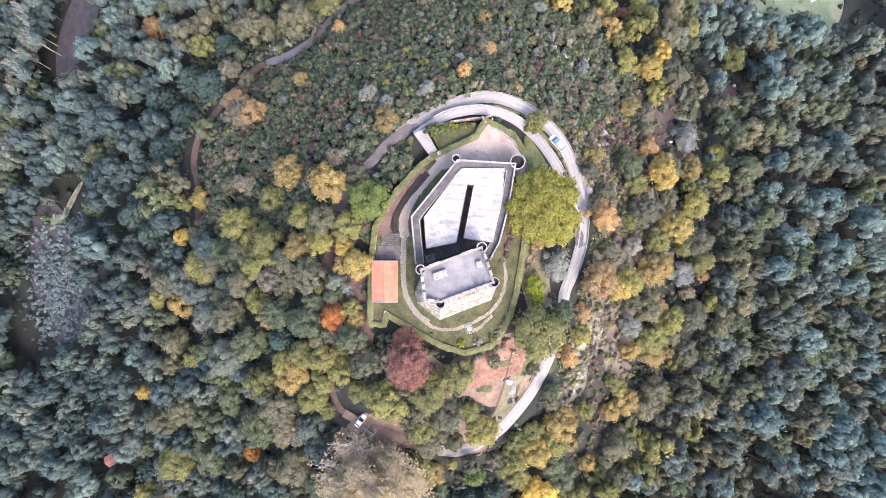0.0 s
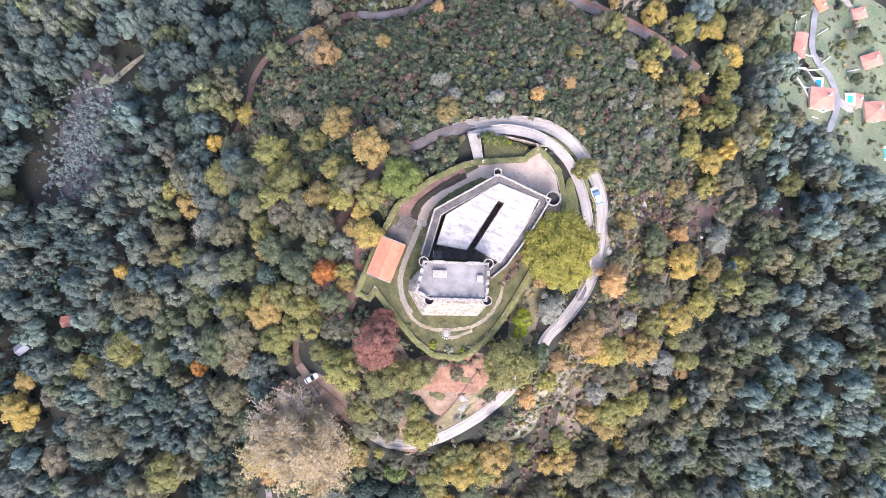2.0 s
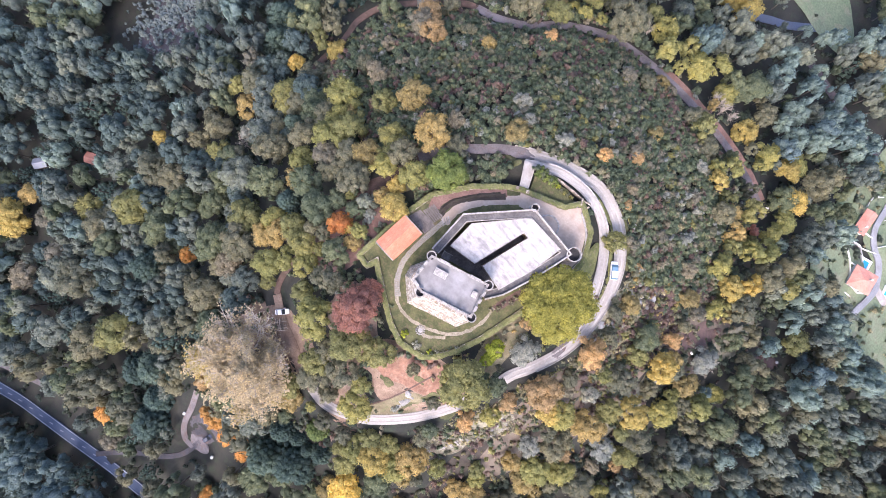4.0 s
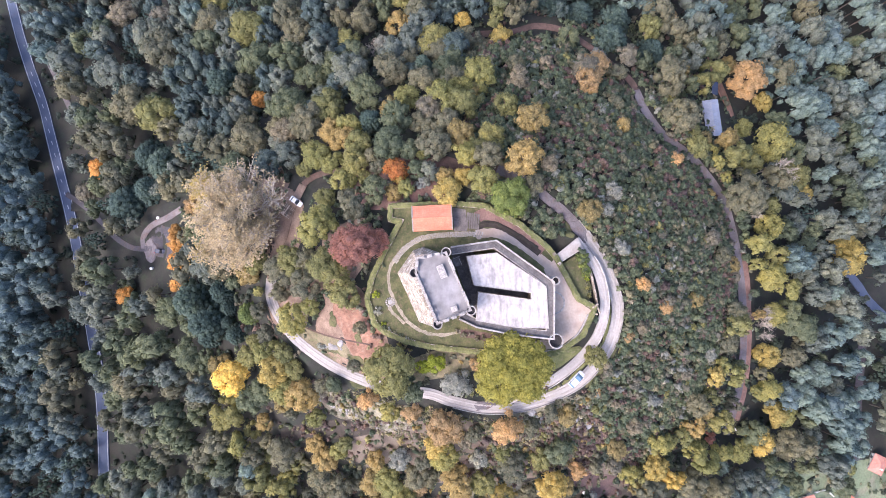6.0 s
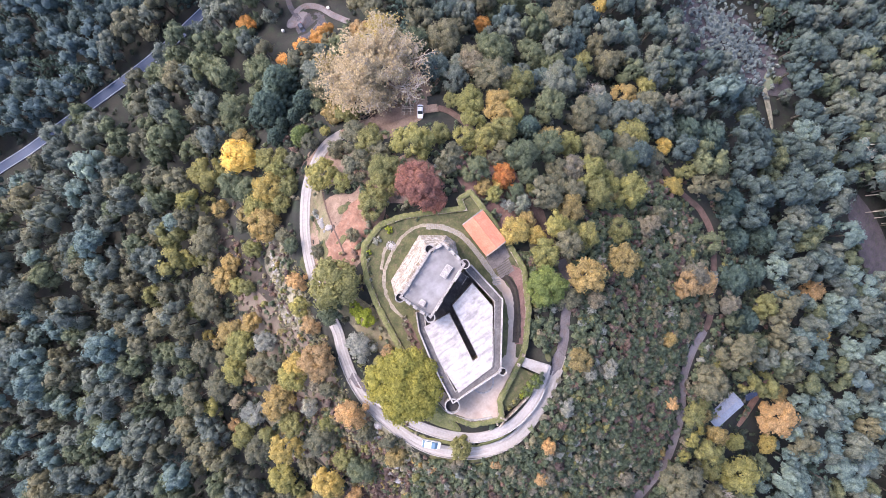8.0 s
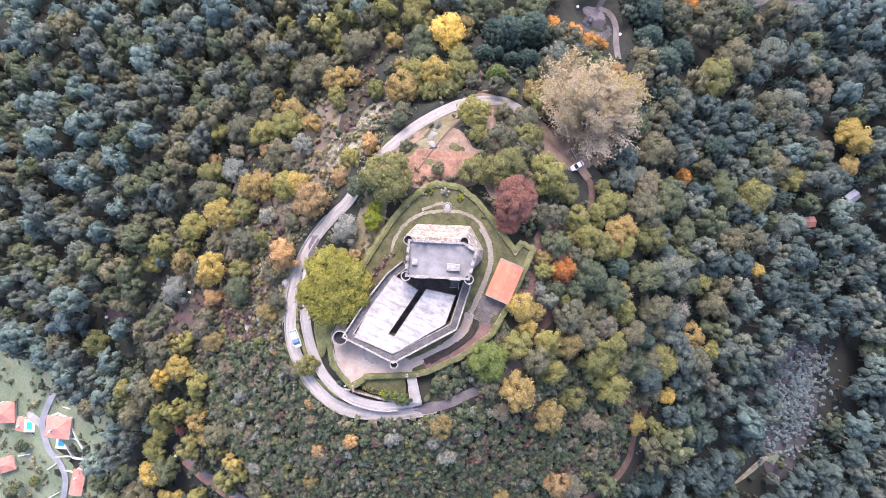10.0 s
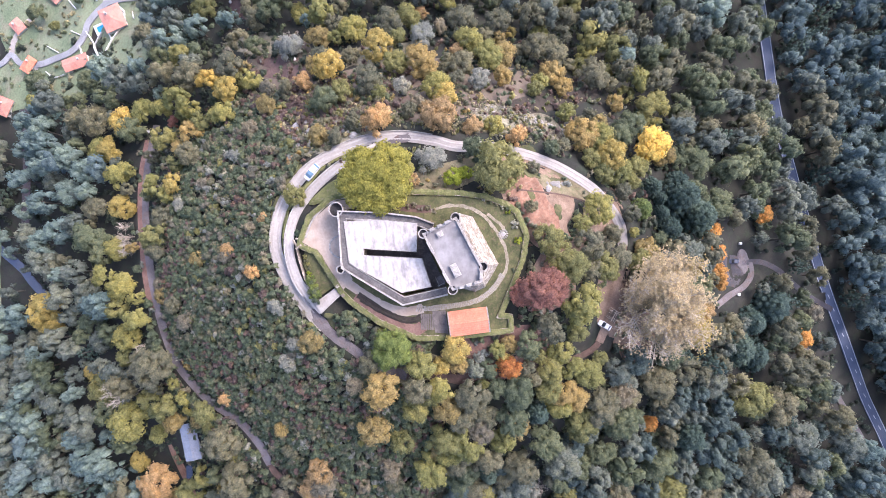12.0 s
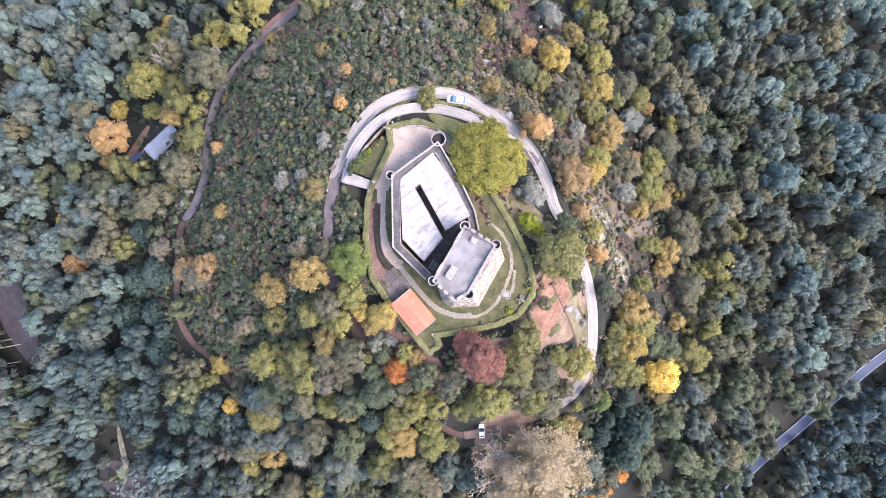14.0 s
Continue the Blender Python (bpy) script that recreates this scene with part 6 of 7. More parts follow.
near = (place[:, 0] > 7) & (place[:, 0] < 34) & ((place[:, 1] < 34) | (place[:, 1] > 296)) & (near_road(ex, ey, "ring")[0] > 3.2)
ez = hill(ex, ey)
for k in np.where(near)[0]:
    u, patch, r = rim.random(), noise.noise(Vector((ex[k] * 0.12, ey[k] * 0.12, 9.0))), rim.uniform(0.35, 1.0)
    c = "dry" if u < 0.3 + 0.3 * (patch > 0) else "shrub" if u < 0.66 else "moss" if u < 0.82 else "bracken" if u < 0.93 else "olive"
    groups[c].append((ex[k], ey[k], ez[k] + 0.05, r, r * rim.uniform(0.6, 1.2), 0))
WORDS = {"shrub": "dark green heath bushes", "bracken": "dark purple-brown bracken", "dry": "pale dry grass tufts", "amber": "amber low bushes", "moss": "yellowish-green low bushes", "brown": "brown autumn undergrowth", "olive": "olive-green low bushes", "grey": "pale dry bushes"}
for c, items in groups.items():
    stuff("undergrowth", items, BUSH, LEAF[c], WORDS[c] + " covering the slope", "undergrowth")

# added bushes close the gaps between crowns; their dark colour stands for shade
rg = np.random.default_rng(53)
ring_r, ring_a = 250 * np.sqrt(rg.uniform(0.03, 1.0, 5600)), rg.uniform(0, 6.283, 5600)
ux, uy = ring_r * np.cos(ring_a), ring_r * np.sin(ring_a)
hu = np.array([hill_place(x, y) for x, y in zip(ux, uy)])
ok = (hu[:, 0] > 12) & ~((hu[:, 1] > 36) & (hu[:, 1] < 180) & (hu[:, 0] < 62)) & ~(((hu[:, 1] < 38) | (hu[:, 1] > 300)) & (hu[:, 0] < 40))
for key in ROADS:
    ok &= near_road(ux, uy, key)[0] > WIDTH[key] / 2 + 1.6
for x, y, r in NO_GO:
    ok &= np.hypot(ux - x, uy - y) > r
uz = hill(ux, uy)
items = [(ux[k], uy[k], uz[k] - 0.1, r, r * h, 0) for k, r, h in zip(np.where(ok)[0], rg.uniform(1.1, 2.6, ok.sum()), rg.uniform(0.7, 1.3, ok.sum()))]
stuff("undergrowth", items, BUSH, LEAF["gap_shade"], "added dark green bushes standing for the shade between the trees", "undergrowth")

# young plantation and poplars
rg = np.random.default_rng(77)
items = []
for k in range(620):
    x, y = rg.normal(-160, 9.0), rg.normal(-9, 13)
    items.append((x, y, hz(x, y) + 0.6, rg.uniform(0.7, 1.7), rg.uniform(1.2, 2.4), 0))
stuff("undergrowth", items, BUSH, LEAF["sapling"], "bluish young plantation bushes in rows", "undergrowth")


def plume_tree(x, y, height, spread, label, group, seed, tuft=None):
    """A slender pale trunk with upswept bare twigs; tuft: colour of a leafy head."""
    root = thing("bare_sapling" if tuft is None else "eucalyptus_tree", label, "tree", (x, y, hz(x, y)), group=group)
    rg = random.Random(seed)
    v, f, wv, wf = [], [], [], []
    p = Vector((0, 0, -0.6))
    for k in range(5):
        q = p + Vector((rg.gauss(0, 0.12), rg.gauss(0, 0.12), height / 5))
        limb(v, f, p, q, 0.24 - 0.04 * k, 0.2 - 0.04 * k, 5)
        for _ in range(9 if k else 0):
            a = rg.uniform(0, 6.283)
            s0 = p + (q - p) * rg.random()
            e = s0 + Vector((math.cos(a) * spread * rg.uniform(0.4, 1), math.sin(a) * spread * rg.uniform(0.4, 1), height * rg.uniform(0.14, 0.26)))
            if tuft is None or k > 3:
                limb(wv, wf, s0, e, 0.07, 0.03, 3)
                for _ in range(3):
                    limb(wv, wf, s0 + (e - s0) * rg.uniform(0.3, 0.8), e + Vector((rg.gauss(0, 0.6), rg.gauss(0, 0.6), rg.uniform(0.2, 1.6))), 0.05, 0.025, 3)
        p = q
    part("trunk", (v, f), M["twig"], root, "pale slender trunk")
    part("twig_web", (wv, wf), M["twig"], root, "pale upswept twigs")
    if tuft:
        cr = new("crown", crown_mesh(tuft, "dome", seed % 6))
        cr.parent = root
        cr.matrix_basis = Matrix.LocRotScale((p.x, p.y, height * 0.72), None, (spread, spread, height * 0.28))
    return root


for k, (x, y) in enumerate(((-29.5, 120.0), (-26.5, 122.5), (-24.4, 123.0), (-28.0, 125.5), (-31.5, 123.5))):
    plume_tree(x, y, 17.0, 1.7, "tall pale bare poplar", "poplars", 1500 + k)
for k, (x, y) in enumerate(((22.0, 111.9), (24.6, 112.0), (27.9, 112.5), (31.1, 112.8), (-17.0, 112.5), (-12.5, 109.5))):
    plume_tree(x, y, 9.0, 1.5, "slender pale bare sapling beside the track", "bare saplings", 1520 + k)
rg = random.Random(63)
for k in range(13):
    plume_tree(rg.uniform(-176, -166), 62 + 5.0 * k, rg.uniform(17, 21), rg.uniform(2.2, 3.2), "tall pale-stemmed eucalyptus at the felled strip", "eucalyptus row", 1540 + k, "teal")

# garden bushes on the terrace
BUSH_NEAR = [crown_dome(np.random.default_rng(60 + k), 420, 0.085, 9) for k in range(2)]


def bush(x, y, z, r, h, colour, label, seed=0):
    g = BUSH_NEAR[seed % 2]
    ob = part("garden_bush", (g[0] * [r, r, h], g[1], g[2]), LEAF[colour], None, label)
    ob.matrix_basis = pose(x, y, z, 0, 0, 50 * seed)
    return tagged(ob, category="bush", group="garden bushes")


bush(6.8, -22.2, 0, 1.2, 1.1, "vivid", "bright yellow garden bush on the terrace", 1)
bush(15.2, -20.6, 0, 0.9, 0.9, "vivid", "bright yellow garden bush on the terrace", 2)
bush(11.4, -21.8, 0, 1.4, 1.0, "grey", "silvery garden bush on the terrace", 3)
bush(-1.5, -19.6, 0, 0.8, 0.7, "green", "small green shrub against the wall", 4)
for k in range(6):
    bush(-2.2 + 1.15 * k, 37.4 + 0.22 * k, -1.0, 1.9 - 0.06 * k, 3.3 - 0.15 * k, ("green", "leafy")[k % 2], "rounded green hedge bush in the dry ditch", k)
bush(5.2, 38.9, -1.0, 0.9, 1.3, "vivid", "small yellow-green bush in the dry ditch", 3)
for k in range(4):
    bush(7.0 + 1.1 * k, 38.6 + 0.3 * k, -1.0, 0.7, 0.8, ("olive", "moss")[k % 2], "low bush in the dry ditch", k)
for k in range(9):
    bush(18.3 + 0.6 * k + 0.7 * (k % 2), 0.5 + 1.9 * k, 0, 0.9, 0.8, ("brown", "olive", "brown")[k % 3], "low brownish shrub below the curtain wall", k)
for k in range(6):
    bush(20.4 - 0.9 * k + 0.3 * (k % 2), -12.5 - 1.6 * k, 0, 0.7, 0.7, ("olive", "grey", "green")[k % 3], "small shrub inside the terrace wall", k)

# ---------------------------------------------------------------- cars
def paint_mat(name, colour, rough=0.25):
    m, nt, b = shader(name, rough)
    dust = ramp_node(nt, noise_node(nt, 2.0, 5).outputs["Fac"], [(0.4, colour), (0.8, tuple(c * 0.82 + 0.04 for c in colour))]).outputs["Color"]
    nt.links.new(dust, b.inputs["Base Color"])
    b.inputs["Coat Weight"].default_value = 0.4
    return m


M["car_white"] = paint_mat("white_car_paint", (0.75, 0.76, 0.77))
M["car_dark"] = paint_mat("dark_blue_car_paint", (0.03, 0.04, 0.07))
M["car_glass"] = paint_mat("dark_car_glass", (0.025, 0.035, 0.045), 0.08)
M["van_glass"] = paint_mat("pale_blue_windscreen", (0.12, 0.22, 0.31), 0.08)
M["tyre"] = worn("tyre_rubber", (0.02, 0.02, 0.02), (0.035, 0.035, 0.035), 3.0, 0.9, (0.06, 0.05, 0.04), 0.3)
M["chrome"] = paint_mat("wheel_alloy", (0.45, 0.46, 0.47), 0.35)
M["lamp_glass"] = paint_mat("headlight_glass", (0.7, 0.72, 0.72), 0.1)
M["tail_red"] = paint_mat("tail_light_red", (0.4, 0.02, 0.02), 0.2)


def loft(sections):
    """A body through cross-sections of equal point counts."""
    n = len(sections[0])
    v = [p for s in sections for p in s]
    f = [tuple(range(n)), tuple(len(v) - 1 - i for i in range(n))]
    for k in range(len(sections) - 1):
        f += [(k * n + (i + 1) % n, k * n + i, (k + 1) * n + i, (k + 1) * n + (i + 1) % n) for i in range(n)]
    return v, f


def car(x, y, z, turn, paint, label, length=4.4, width=1.78, height=1.5, van=False):
    root = thing("van" if van else "car", label, "car", (x, y, z), turn)
    L, W, H = length, width / 2, height

    def section(px, w, z0, z1):
        k = 0.14
        return [(px, -w, z0), (px, -w, z1 - k), (px, -w + k, z1), (px, w - k, z1), (px, w, z1 - k), (px, w, z0)]
    belt = 0.62 * H
    body = [section(-L / 2, W * 0.86, 0.35, belt * 0.9), section(-L / 2 + 0.25, W, 0.25, belt), section(0, W, 0.25, belt + 0.03),
            section(L / 2 - 1.0, W, 0.25, belt - 0.02), section(L / 2 - 0.25, W * 0.95, 0.28, belt * 0.82), section(L / 2, W * 0.8, 0.35, belt * 0.7)]
    part("body", loft(body), M[paint], root)
    back, front = (-L / 2 + 0.15, L / 2 - 0.9) if van else (-L / 2 + 0.45, L / 2 - 1.25)
    glass = [section(back, W * 0.9, belt - 0.05, belt + 0.05), section(back + 0.35, W * 0.86, belt - 0.05, H - 0.05), section(front - 0.75, W * 0.85, belt - 0.05, H - 0.04),
             section(front, W * 0.9, belt - 0.05, belt + 0.04)]
    cabin = part("windows", loft(glass), M["van_glass" if van else "car_glass"], root, "pale blue glass" if van else "dark glass")
    part("roof", loft([section(back + 0.5, W * 0.84, H - 0.08, H - 0.01), section(0, W * 0.86, H - 0.08, H + 0.03), section(front - (1.9 if van else 1.15), W * 0.83, H - 0.08, H)]), M[paint], root)
    for sx_ in (-L / 2 + 0.8, L / 2 - 0.85):
        for sy_ in (-1, 1):
            v, f = tube(0, 0, 0.32, 0.19, -0.1, 0.1, 14)
            w = part("wheel", (v, f), M["tyre"], root)
            w.matrix_basis = pose(sx_, sy_ * (W - 0.08), 0.32, 90)
            part("rim", prism([(0.19 * math.cos(k * 0.7854), 0.19 * math.sin(k * 0.7854)) for k in range(8)], -0.06, 0.07), M["chrome"], w)
    for sy_ in (-1, 1):
        part("headlight", block(L / 2 - 0.18, sy_ * W * 0.62, belt * 0.62, 0.25, 0.34, 0.16, 0, 0.03), M["lamp_glass"], root, "clear headlight")
        part("tail_light", block(-L / 2 + 0.06, sy_ * W * 0.68, belt * 0.7, 0.16, 0.22, 0.22, 0, 0.03), M["tail_red"], root, "red tail light")
        part("wing_mirror", block(front - 0.15, sy_ * (W + 0.1), belt, 0.16, 0.2, 0.14, 0, 0.03), M[paint], root)
    return root


def footing(x, y, r=2.0):
    """Highest ground under a footprint of that radius."""
    a = np.linspace(0, 6.283, 13)
    return float(max(hill(x + k * r * np.cos(a), y + k * r * np.sin(a)).max() for k in (0.3, 0.65, 1.0)))


car(34.9, 34.9, footing(34.9, 34.9, 1.6) + 0.1, 133, "car_white", "white van with a pale blue windscreen parked on the grass verge", 5.4, 2.1, 2.0, True)
car(-23.6, -48.6, footing(-23.6, -48.6, 1.2) + 0.1, 52, "car_white", "white hatchback parked on the reddish turning place", 4.4)
car(-11.9, -113.6, footing(-11.9, -113.6, 1.2) + 0.15, 84, "car_dark", "dark blue car on the gravel parking place", 4.3)
stack = thing("log_pile", "heap of crossed grey branches beside the white car", "wood pile", (-20.9, -51.4, hz(-20.9, -51.4) + 0.2), 52)
rg = random.Random(12)
for k in range(34):
    v, f = [], []
    y0 = rg.uniform(-1.5, 1.5)
    a, b = (-1.9, y0 + rg.gauss(0, 0.3)), (1.9, y0 + rg.gauss(0, 0.3))
    if k % 2:
        a, b = a[::-1], b[::-1]
    limb(v, f, (*a, 0.2 + 0.03 * k), (*b, 0.25 + 0.03 * k), rg.uniform(0.06, 0.1), 0.05)
    part("branch", (v, f), M["bark" if k % 3 else "twig"], stack)
for x, y in ((-25.0, -113.5), (-5.3, -117.2), (68.6, 106.4), (120.7, 72.2), (82.5, 43.0)):
    t = thing("storage_tank", "small white round tank standing in the wood", "tank", (x, y, hz(x, y)), group="white tanks")
    part("shell", prism([(0.55 * math.cos(k * 0.524), 0.55 * math.sin(k * 0.524)) for k in range(12)], 0, 1.1), M["white_wall"], t)
    part("lid", prism([(0.6 * math.cos(k * 0.524), 0.6 * math.sin(k * 0.524)) for k in range(12)], 1.1, 1.22, [(0.35 * math.cos(k * 0.524), 0.35 * math.sin(k * 0.524)) for k in range(12)]), M["white_wall"], t)

# dashes of the main road where the lane joins it
mid = LINES["main"]
for k in range(14):
    i = int(len(mid) * 0.20) + 8 * k
    p, q = mid[i], mid[i + 3]
    a = math.degrees(math.atan2(q[1] - p[1], q[0] - p[0]))
    ob = part("lane_dash", block(0, 0, 0, 2.2, 0.3, 0.03, 0, 0.005), M["paint"])
    ob.matrix_basis = pose(p[0], p[1], p[2] + 0.17, 0, 0, a)
    tagged(ob, "white painted dash on the asphalt road", "road marking", "lane dashes", "structure")

# ---------------------------------------------------------------- village
M["pool"] = paint_mat("pool_water", (0.02, 0.42, 0.62), 0.05)
M["metal_roof"] = worn("pale_metal_roof", (0.19, 0.215, 0.27), (0.27, 0.30, 0.36), 0.3, 0.6, (0.3, 0.28, 0.26), 0.4, 3.0, 0.1)
M["shutter"] = worn("dark_window", (0.05, 0.06, 0.07), (0.09, 0.1, 0.11), 1.0, 0.3)


def house(x, y, turn, sx_, sy_, h, roof, label, hip=True):
    sx_, sy_, h = 0.72 * sx_, 0.72 * sy_, 0.85 * h
    z = hz(x, y) + 0.3
    root = thing("house", label, "house", (x, y, z), turn)
    a, b = sx_ / 2, sy_ / 2
    wall = part("wall", prism([(-a, -b), (a, -b), (a, b), (-a, b)], -3.0, h), M["white_wall"], root, "white rendered walls")
    e, rise = 0.5, min(a, b) * 0.42
    ridge = max(a, b) - (min(a, b) if hip else -e)
    r = [(-ridge, 0), (ridge, 0)] if a >= b else [(0, -ridge), (0, ridge)]
    v = [(-a - e, -b - e, h), (a + e, -b - e, h), (a + e, b + e, h), (-a - e, b + e, h), (*r[0], h + rise), (*r[1], h + rise)]
    v += [(p[0], p[1], h - 0.18) for p in v[:4]]
    f = [(0, 1, 5, 4), (1, 2, 5), (2, 3, 4, 5), (3, 0, 4)] if a >= b else [(0, 1, 4), (1, 2, 5, 4), (2, 3, 5), (3, 0, 4, 5)]
    f += [(0, 6, 7, 1), (1, 7, 8, 2), (2, 8, 9, 3), (3, 9, 6, 0), (9, 8, 7, 6)]
    rf = part("roof", (v, f), M[roof], root, "tiled hip roof" if hip else "tiled gable roof")
    part("chimney", block(a * 0.4, b * 0.3, h, 0.7, 0.7, rise + 0.9, 0, 0.05), M["white_wall"], rf)
    for side in (-1, 1):
        for k in range(max(2, int(sx_ / 3.5))):
            px = -a + (k + 0.5) * sx_ / max(2, int(sx_ / 3.5))
            w = part("window", block(px, side * (b + 0.02), 1.0, 1.1, 0.08, 1.3, 0), M["shutter"], root)
            part("sill", block(px, side * (b + 0.06), 0.9, 1.3, 0.18, 0.1, 0), M["granite"], w)
    return root


house(111.0, 147.5, -78, 14.0, 6.5, 4.0, "tile_old", "white house with a long orange tiled roof", False)
house(127.2, 128.0, 17, 13.5, 12.0, 5.0, "tile_old", "large white house with a faded red hip roof")
house(147.0, 138.0, 10, 6.0, 7.5, 3.4, "tile_old", "small house with a pink-red tiled roof")
house(157.5, 137.5, 25, 11.5, 11.5, 5.0, "tile_old", "white village house with a red tiled roof")
house(117.0, 174.5, -40, 9.0, 5.5, 3.2, "tile", "small house with a bright red roof")
house(99.0, 187.0, -30, 10.0, 8.0, 4.0, "tile_old", "pink-roofed house at the wood's edge")
house(-19.0, 213.5, -62, 17.0, 8.5, 4.5, "tile_old", "long farmhouse with a faded red roof")
house(16.5, 202.0, -70, 15.0, 7.0, 4.0, "white_wall", "long white flat-looking building in the valley")
house(172.0, 140.0, 60, 9.0, 5.0, 3.0, "white_wall", "grey-white outbuilding in the valley")


def pool(x, y, turn, sx_, sy_, label):
    z = hz(x, y) + 1.0
    root = thing("swimming_pool", label, "pool", (x, y, z), turn)
    part("surround", strip_wall([(-sx_ / 2, -sy_ / 2), (sx_ / 2, -sy_ / 2), (sx_ / 2, sy_ / 2), (-sx_ / 2, sy_ / 2)], 0.0, 1.1, -2.5, 0.15, True), M["white_wall"], root, "white paved surround")
    part("water", prism([(-sx_ / 2, -sy_ / 2), (sx_ / 2, -sy_ / 2), (sx_ / 2, sy_ / 2), (-sx_ / 2, sy_ / 2)], -2.5, 0.0), M["pool"], root, "bright blue water")


pool(126.4, 136.8, 17, 2.6, 3.6, "small blue swimming pool with white surround")
pool(143.2, 136.8, 20, 2.5, 3.3, "turquoise pool beside a pink-roofed house")
pool(171.6, 123.5, 30, 3.0, 4.4, "blue pool with white paving in the meadow")
def sloped_wall(pts, h, label, name="garden_wall", group="garden walls", w=0.32, lift=0.9, mat="white_wall"):
    """A wall or kerb following the ground, in panels."""
    root = thing(name, label, "wall", group=group)
    p = spline_line(pts, 2.5)
    zz = hill(p[:, 0], p[:, 1]) + lift
    for i in range(len(p) - 1):
        d = (p[i + 1] - p[i]) / (np.linalg.norm(p[i + 1] - p[i]) + 1e-9)
        n = np.array([-d[1], d[0]]) * w / 2
        v = [(*(q + s * n), z + dz) for q, z in ((p[i], zz[i]), (p[i + 1], zz[i + 1])) for dz in (-1.0, h) for s in (-1, 1)]
        part("wall_panel", (v, [(0, 1, 3, 2), (5, 4, 6, 7), (2, 3, 7, 6), (1, 5, 7, 3), (4, 0, 2, 6)]), M[mat], root)
    return root


sloped_wall([(21.7, -25.1), (20.2, -32.3), (18.6, -39.6), (16.3, -46.1)], 0.2, "low dark earth ledge across the bare clearing", "earth_ledge", "earth ledges", 0.45, 0.05, "litter")

for pts in ([(109.1, 135.3), (118.4, 130.2), (123.0, 126.0)], [(108.5, 135.4), (126.6, 144.3)], [(119.2, 140.4), (123.6, 135.4)], [(118.4, 130.2), (124.5, 132.6)], [(115.7, 147.2), (120.4, 147.8)],
            [(119.5, 158.6), (123.7, 164.3)], [(125.0, 146.6), (127.8, 150.9)], [(112.4, 166.6), (107.4, 160.6), (107.7, 154.8)], [(139.5, 150.0), (146.0, 155.0)], [(131.0, 121.0), (126.5, 119.5)]):
    sloped_wall(pts, 0.8, "white garden wall between village plots")
for k, pts in enumerate(([(124.7, 185.2), (129.6, 184.0), (135.6, 180.1), (142.0, 172.0)], [(138.0, 134.0), (142.0, 133.0), (147.0, 131.5)], [(116.8, 170.5), (114.5, 172.5)])):
    p = spline_line(pts, 1.5)
    t = np.gradient(p, axis=0)
    t /= np.linalg.norm(t, axis=1)[:, None]
    n = np.column_stack([-t[:, 1], t[:, 0]]) * (1.3 if k == 0 else 1.7)
    zz = hill(p[:, 0], p[:, 1]) + 1.12
    vv = [q for a, b, z in zip(p + n, p - n, zz) for q in ((a[0], a[1], z), (b[0], b[1], z))]
    tagged(part("driveway", (vv, [(2 * i, 2 * i + 1, 2 * i + 3, 2 * i + 2) for i in range(len(p) - 1)]), M["concrete_road"]), "pale driveway between village gardens", "driveway", kind="structure")
rg = np.random.default_rng(88)
for colour, words, n in (("green", "green garden hedges and bushes", 90), ("olive", "olive garden bushes", 70), ("dry", "dry grass tufts of the meadow", 90)):
    items = []
    while len(items) < n:
        x, y = rg.uniform(100, 172), rg.uniform(112, 200)
        d = near_road(np.array([x]), np.array([y]), "village")[0][0]
        if d > 2.6 and all(math.hypot(x - hx, y - hy) > 7.5 for hx, hy in ((111, 147.5), (130, 131), (147, 138), (159, 138), (117, 174), (99, 187), (141, 183), (128, 139))):
            r = rg.uniform(0.5, 1.7)
            items.append((x, y, hz(x, y) + 0.85, r, r * rg.uniform(0.7, 1.3), 0))
    stuff("undergrowth", items, BUSH, LEAF[colour], words + " in the valley", "bushes")
house(137.2, 179.8, 35, 8.0, 6.0, 3.2, "tile_old", "red-roofed village house beside the lane")
house(150.0, 161.0, 40, 12.0, 8.0, 3.4, "tile_old", "small white house with a faded red roof")


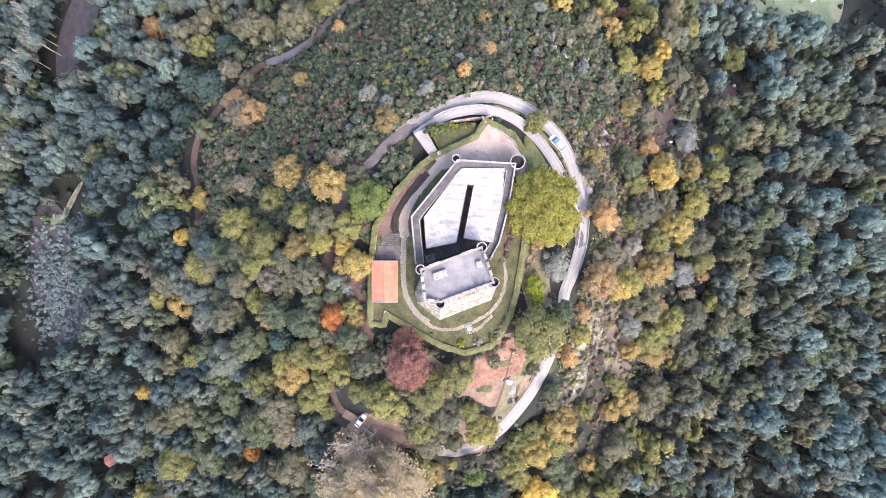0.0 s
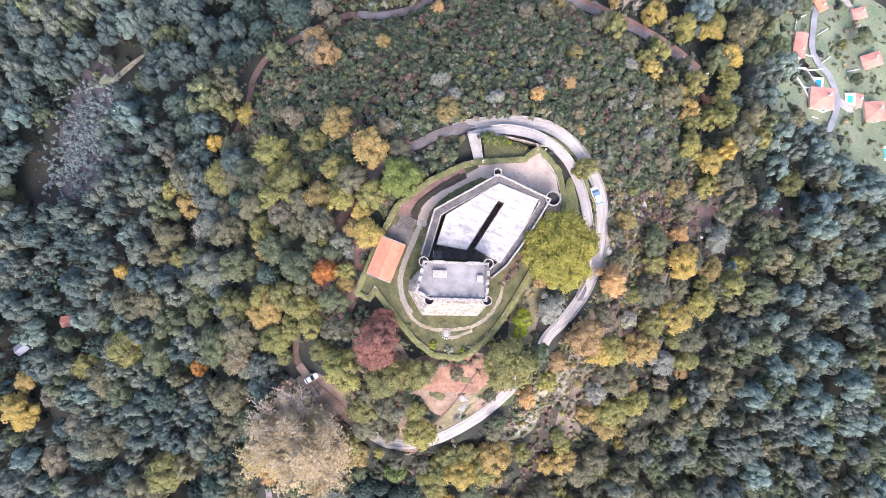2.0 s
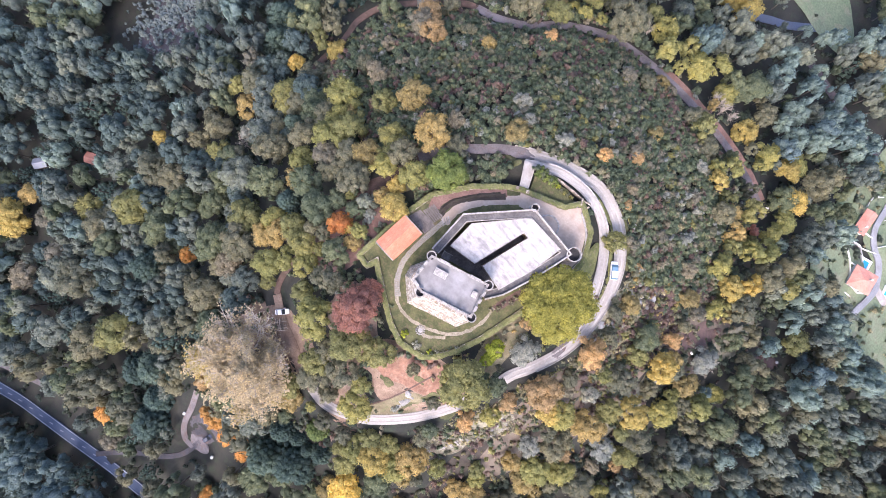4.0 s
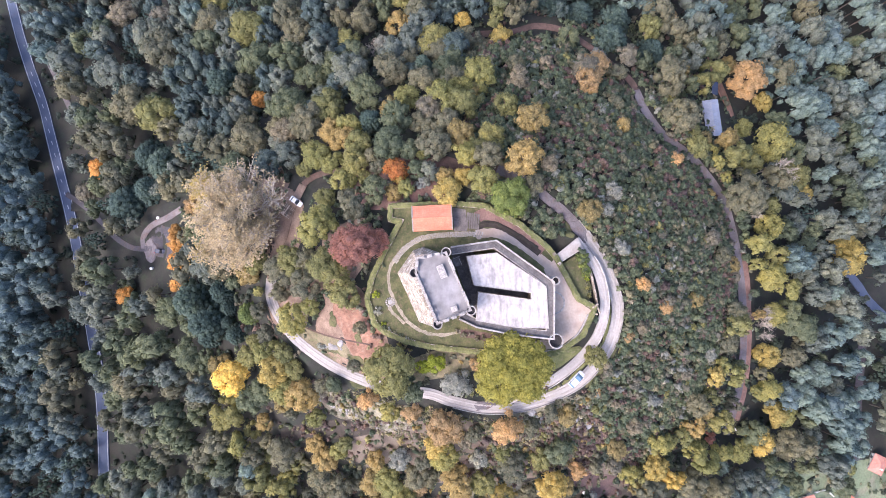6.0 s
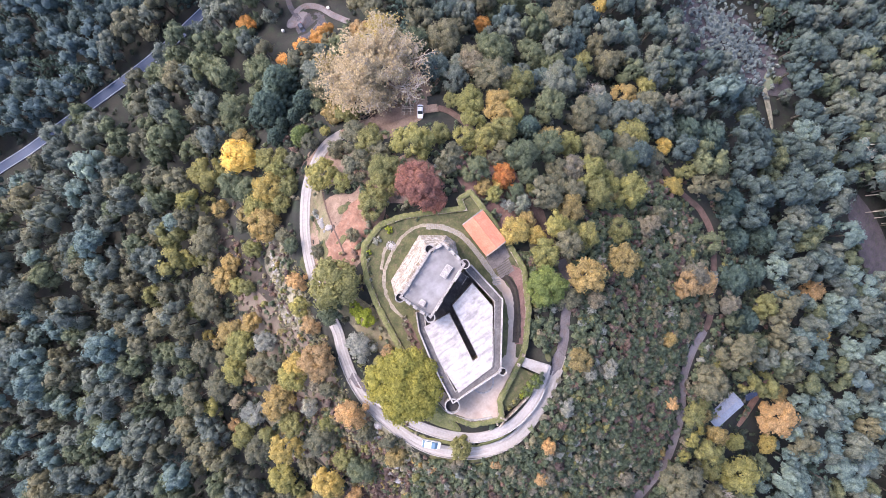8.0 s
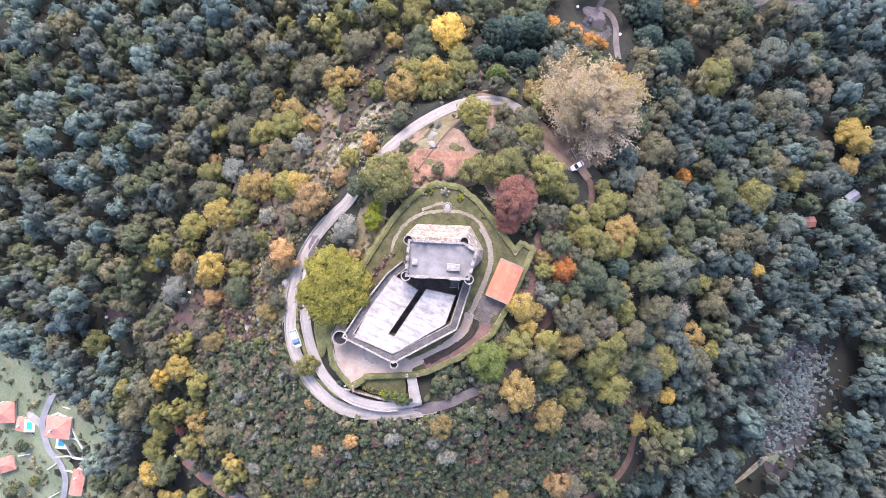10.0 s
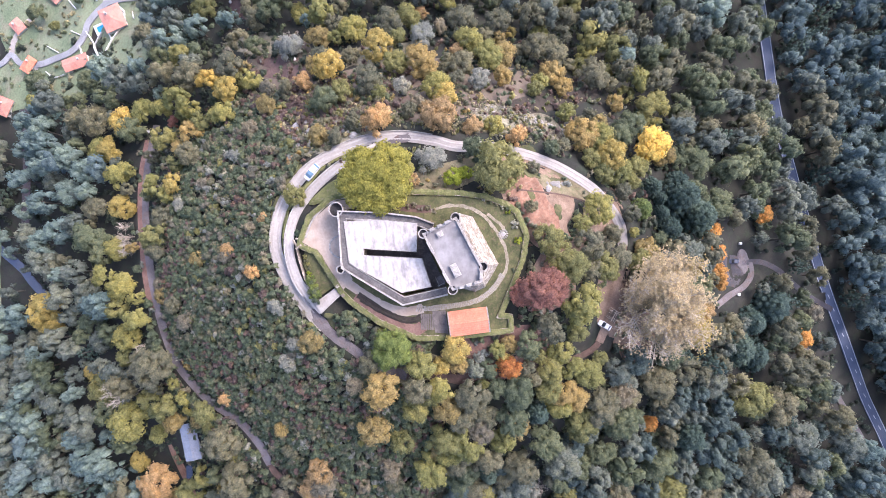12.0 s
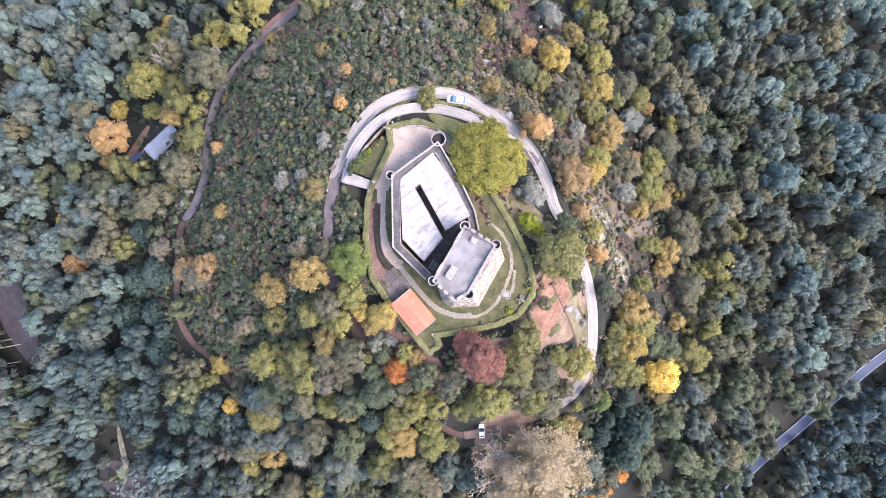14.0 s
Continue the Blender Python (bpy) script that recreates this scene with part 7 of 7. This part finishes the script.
def hut(x, y, turn, mat, words):
    """A small hut with a pitched roof."""
    root = thing("wooden_hut", words, "hut", (x, y, hz(x, y)), turn, "huts in the wood")
    part("wall", prism([(-2.5, -2), (2.5, -2), (2.5, 2), (-2.5, 2)], -1, 2.4), M["wood"], root)
    part("roof", ([(-2.9, -2.4, 2.3), (2.9, -2.4, 2.3), (2.9, 2.4, 2.3), (-2.9, 2.4, 2.3), (-2.9, 0, 3.6), (2.9, 0, 3.6)], [(0, 1, 5, 4), (2, 3, 4, 5), (3, 0, 4), (1, 2, 5), (3, 2, 1, 0)]), M[mat], root)
    part("door", prism([(-0.5, -2.06), (0.5, -2.06), (0.5, -2.0), (-0.5, -2.0)], 0, 2.0), M["walk"], root, "dark plank door")


hut(-135.8, -81.8, 30, "tile_old", "small hut with a faded pink-brown roof among the trees")
hut(-155.6, -103.6, 60, "metal_roof", "small hut with a pale blue-grey roof among the trees")

hall = thing("long_shed", "long shed with a pale blue-grey metal roof beside the track", "shed", (-50.2, 101.4, hz(-50.2, 101.4)), 94)
part("wall", prism([(-2.6, -6.5), (2.6, -6.5), (2.6, 6.5), (-2.6, 6.5)], -1.5, 2.6), M["white_wall"], hall)
for sx_ in (-1, 1):
    s = part("roof_slope", ([(0, -6.9, 3.4), (sx_ * 3.0, -6.9, 2.5), (sx_ * 3.0, 6.9, 2.5), (0, 6.9, 3.4), (0, -6.9, 3.3), (sx_ * 3.0, -6.9, 2.4), (sx_ * 3.0, 6.9, 2.4), (0, 6.9, 3.3)],
                            [(0, 1, 2, 3), (7, 6, 5, 4), (1, 5, 6, 2), (0, 4, 5, 1), (3, 2, 6, 7)]), M["metal_roof"], hall, "pale blue-grey metal sheet")
    for k in range(9):
        part("roof_rib", strip_wall([(sx_ * 0.05, -6.6 + 1.65 * k), (sx_ * 2.95, -6.6 + 1.65 * k)], 0.05, 0.05, 2.5, 2.6), M["metal_roof"], s)
box_ = thing("container", "dark blue storage container on the red earth", "container", (-64.0, 107.5, hz(-64.0, 107.5)), 84)
part("box", block(0, 0, 0, 2.4, 5.0, 2.4, 0, 0.04), M["car_dark"], box_)
part("door", block(0, -2.52, 0.1, 2.1, 0.06, 2.2, 0), M["car_glass"], box_)
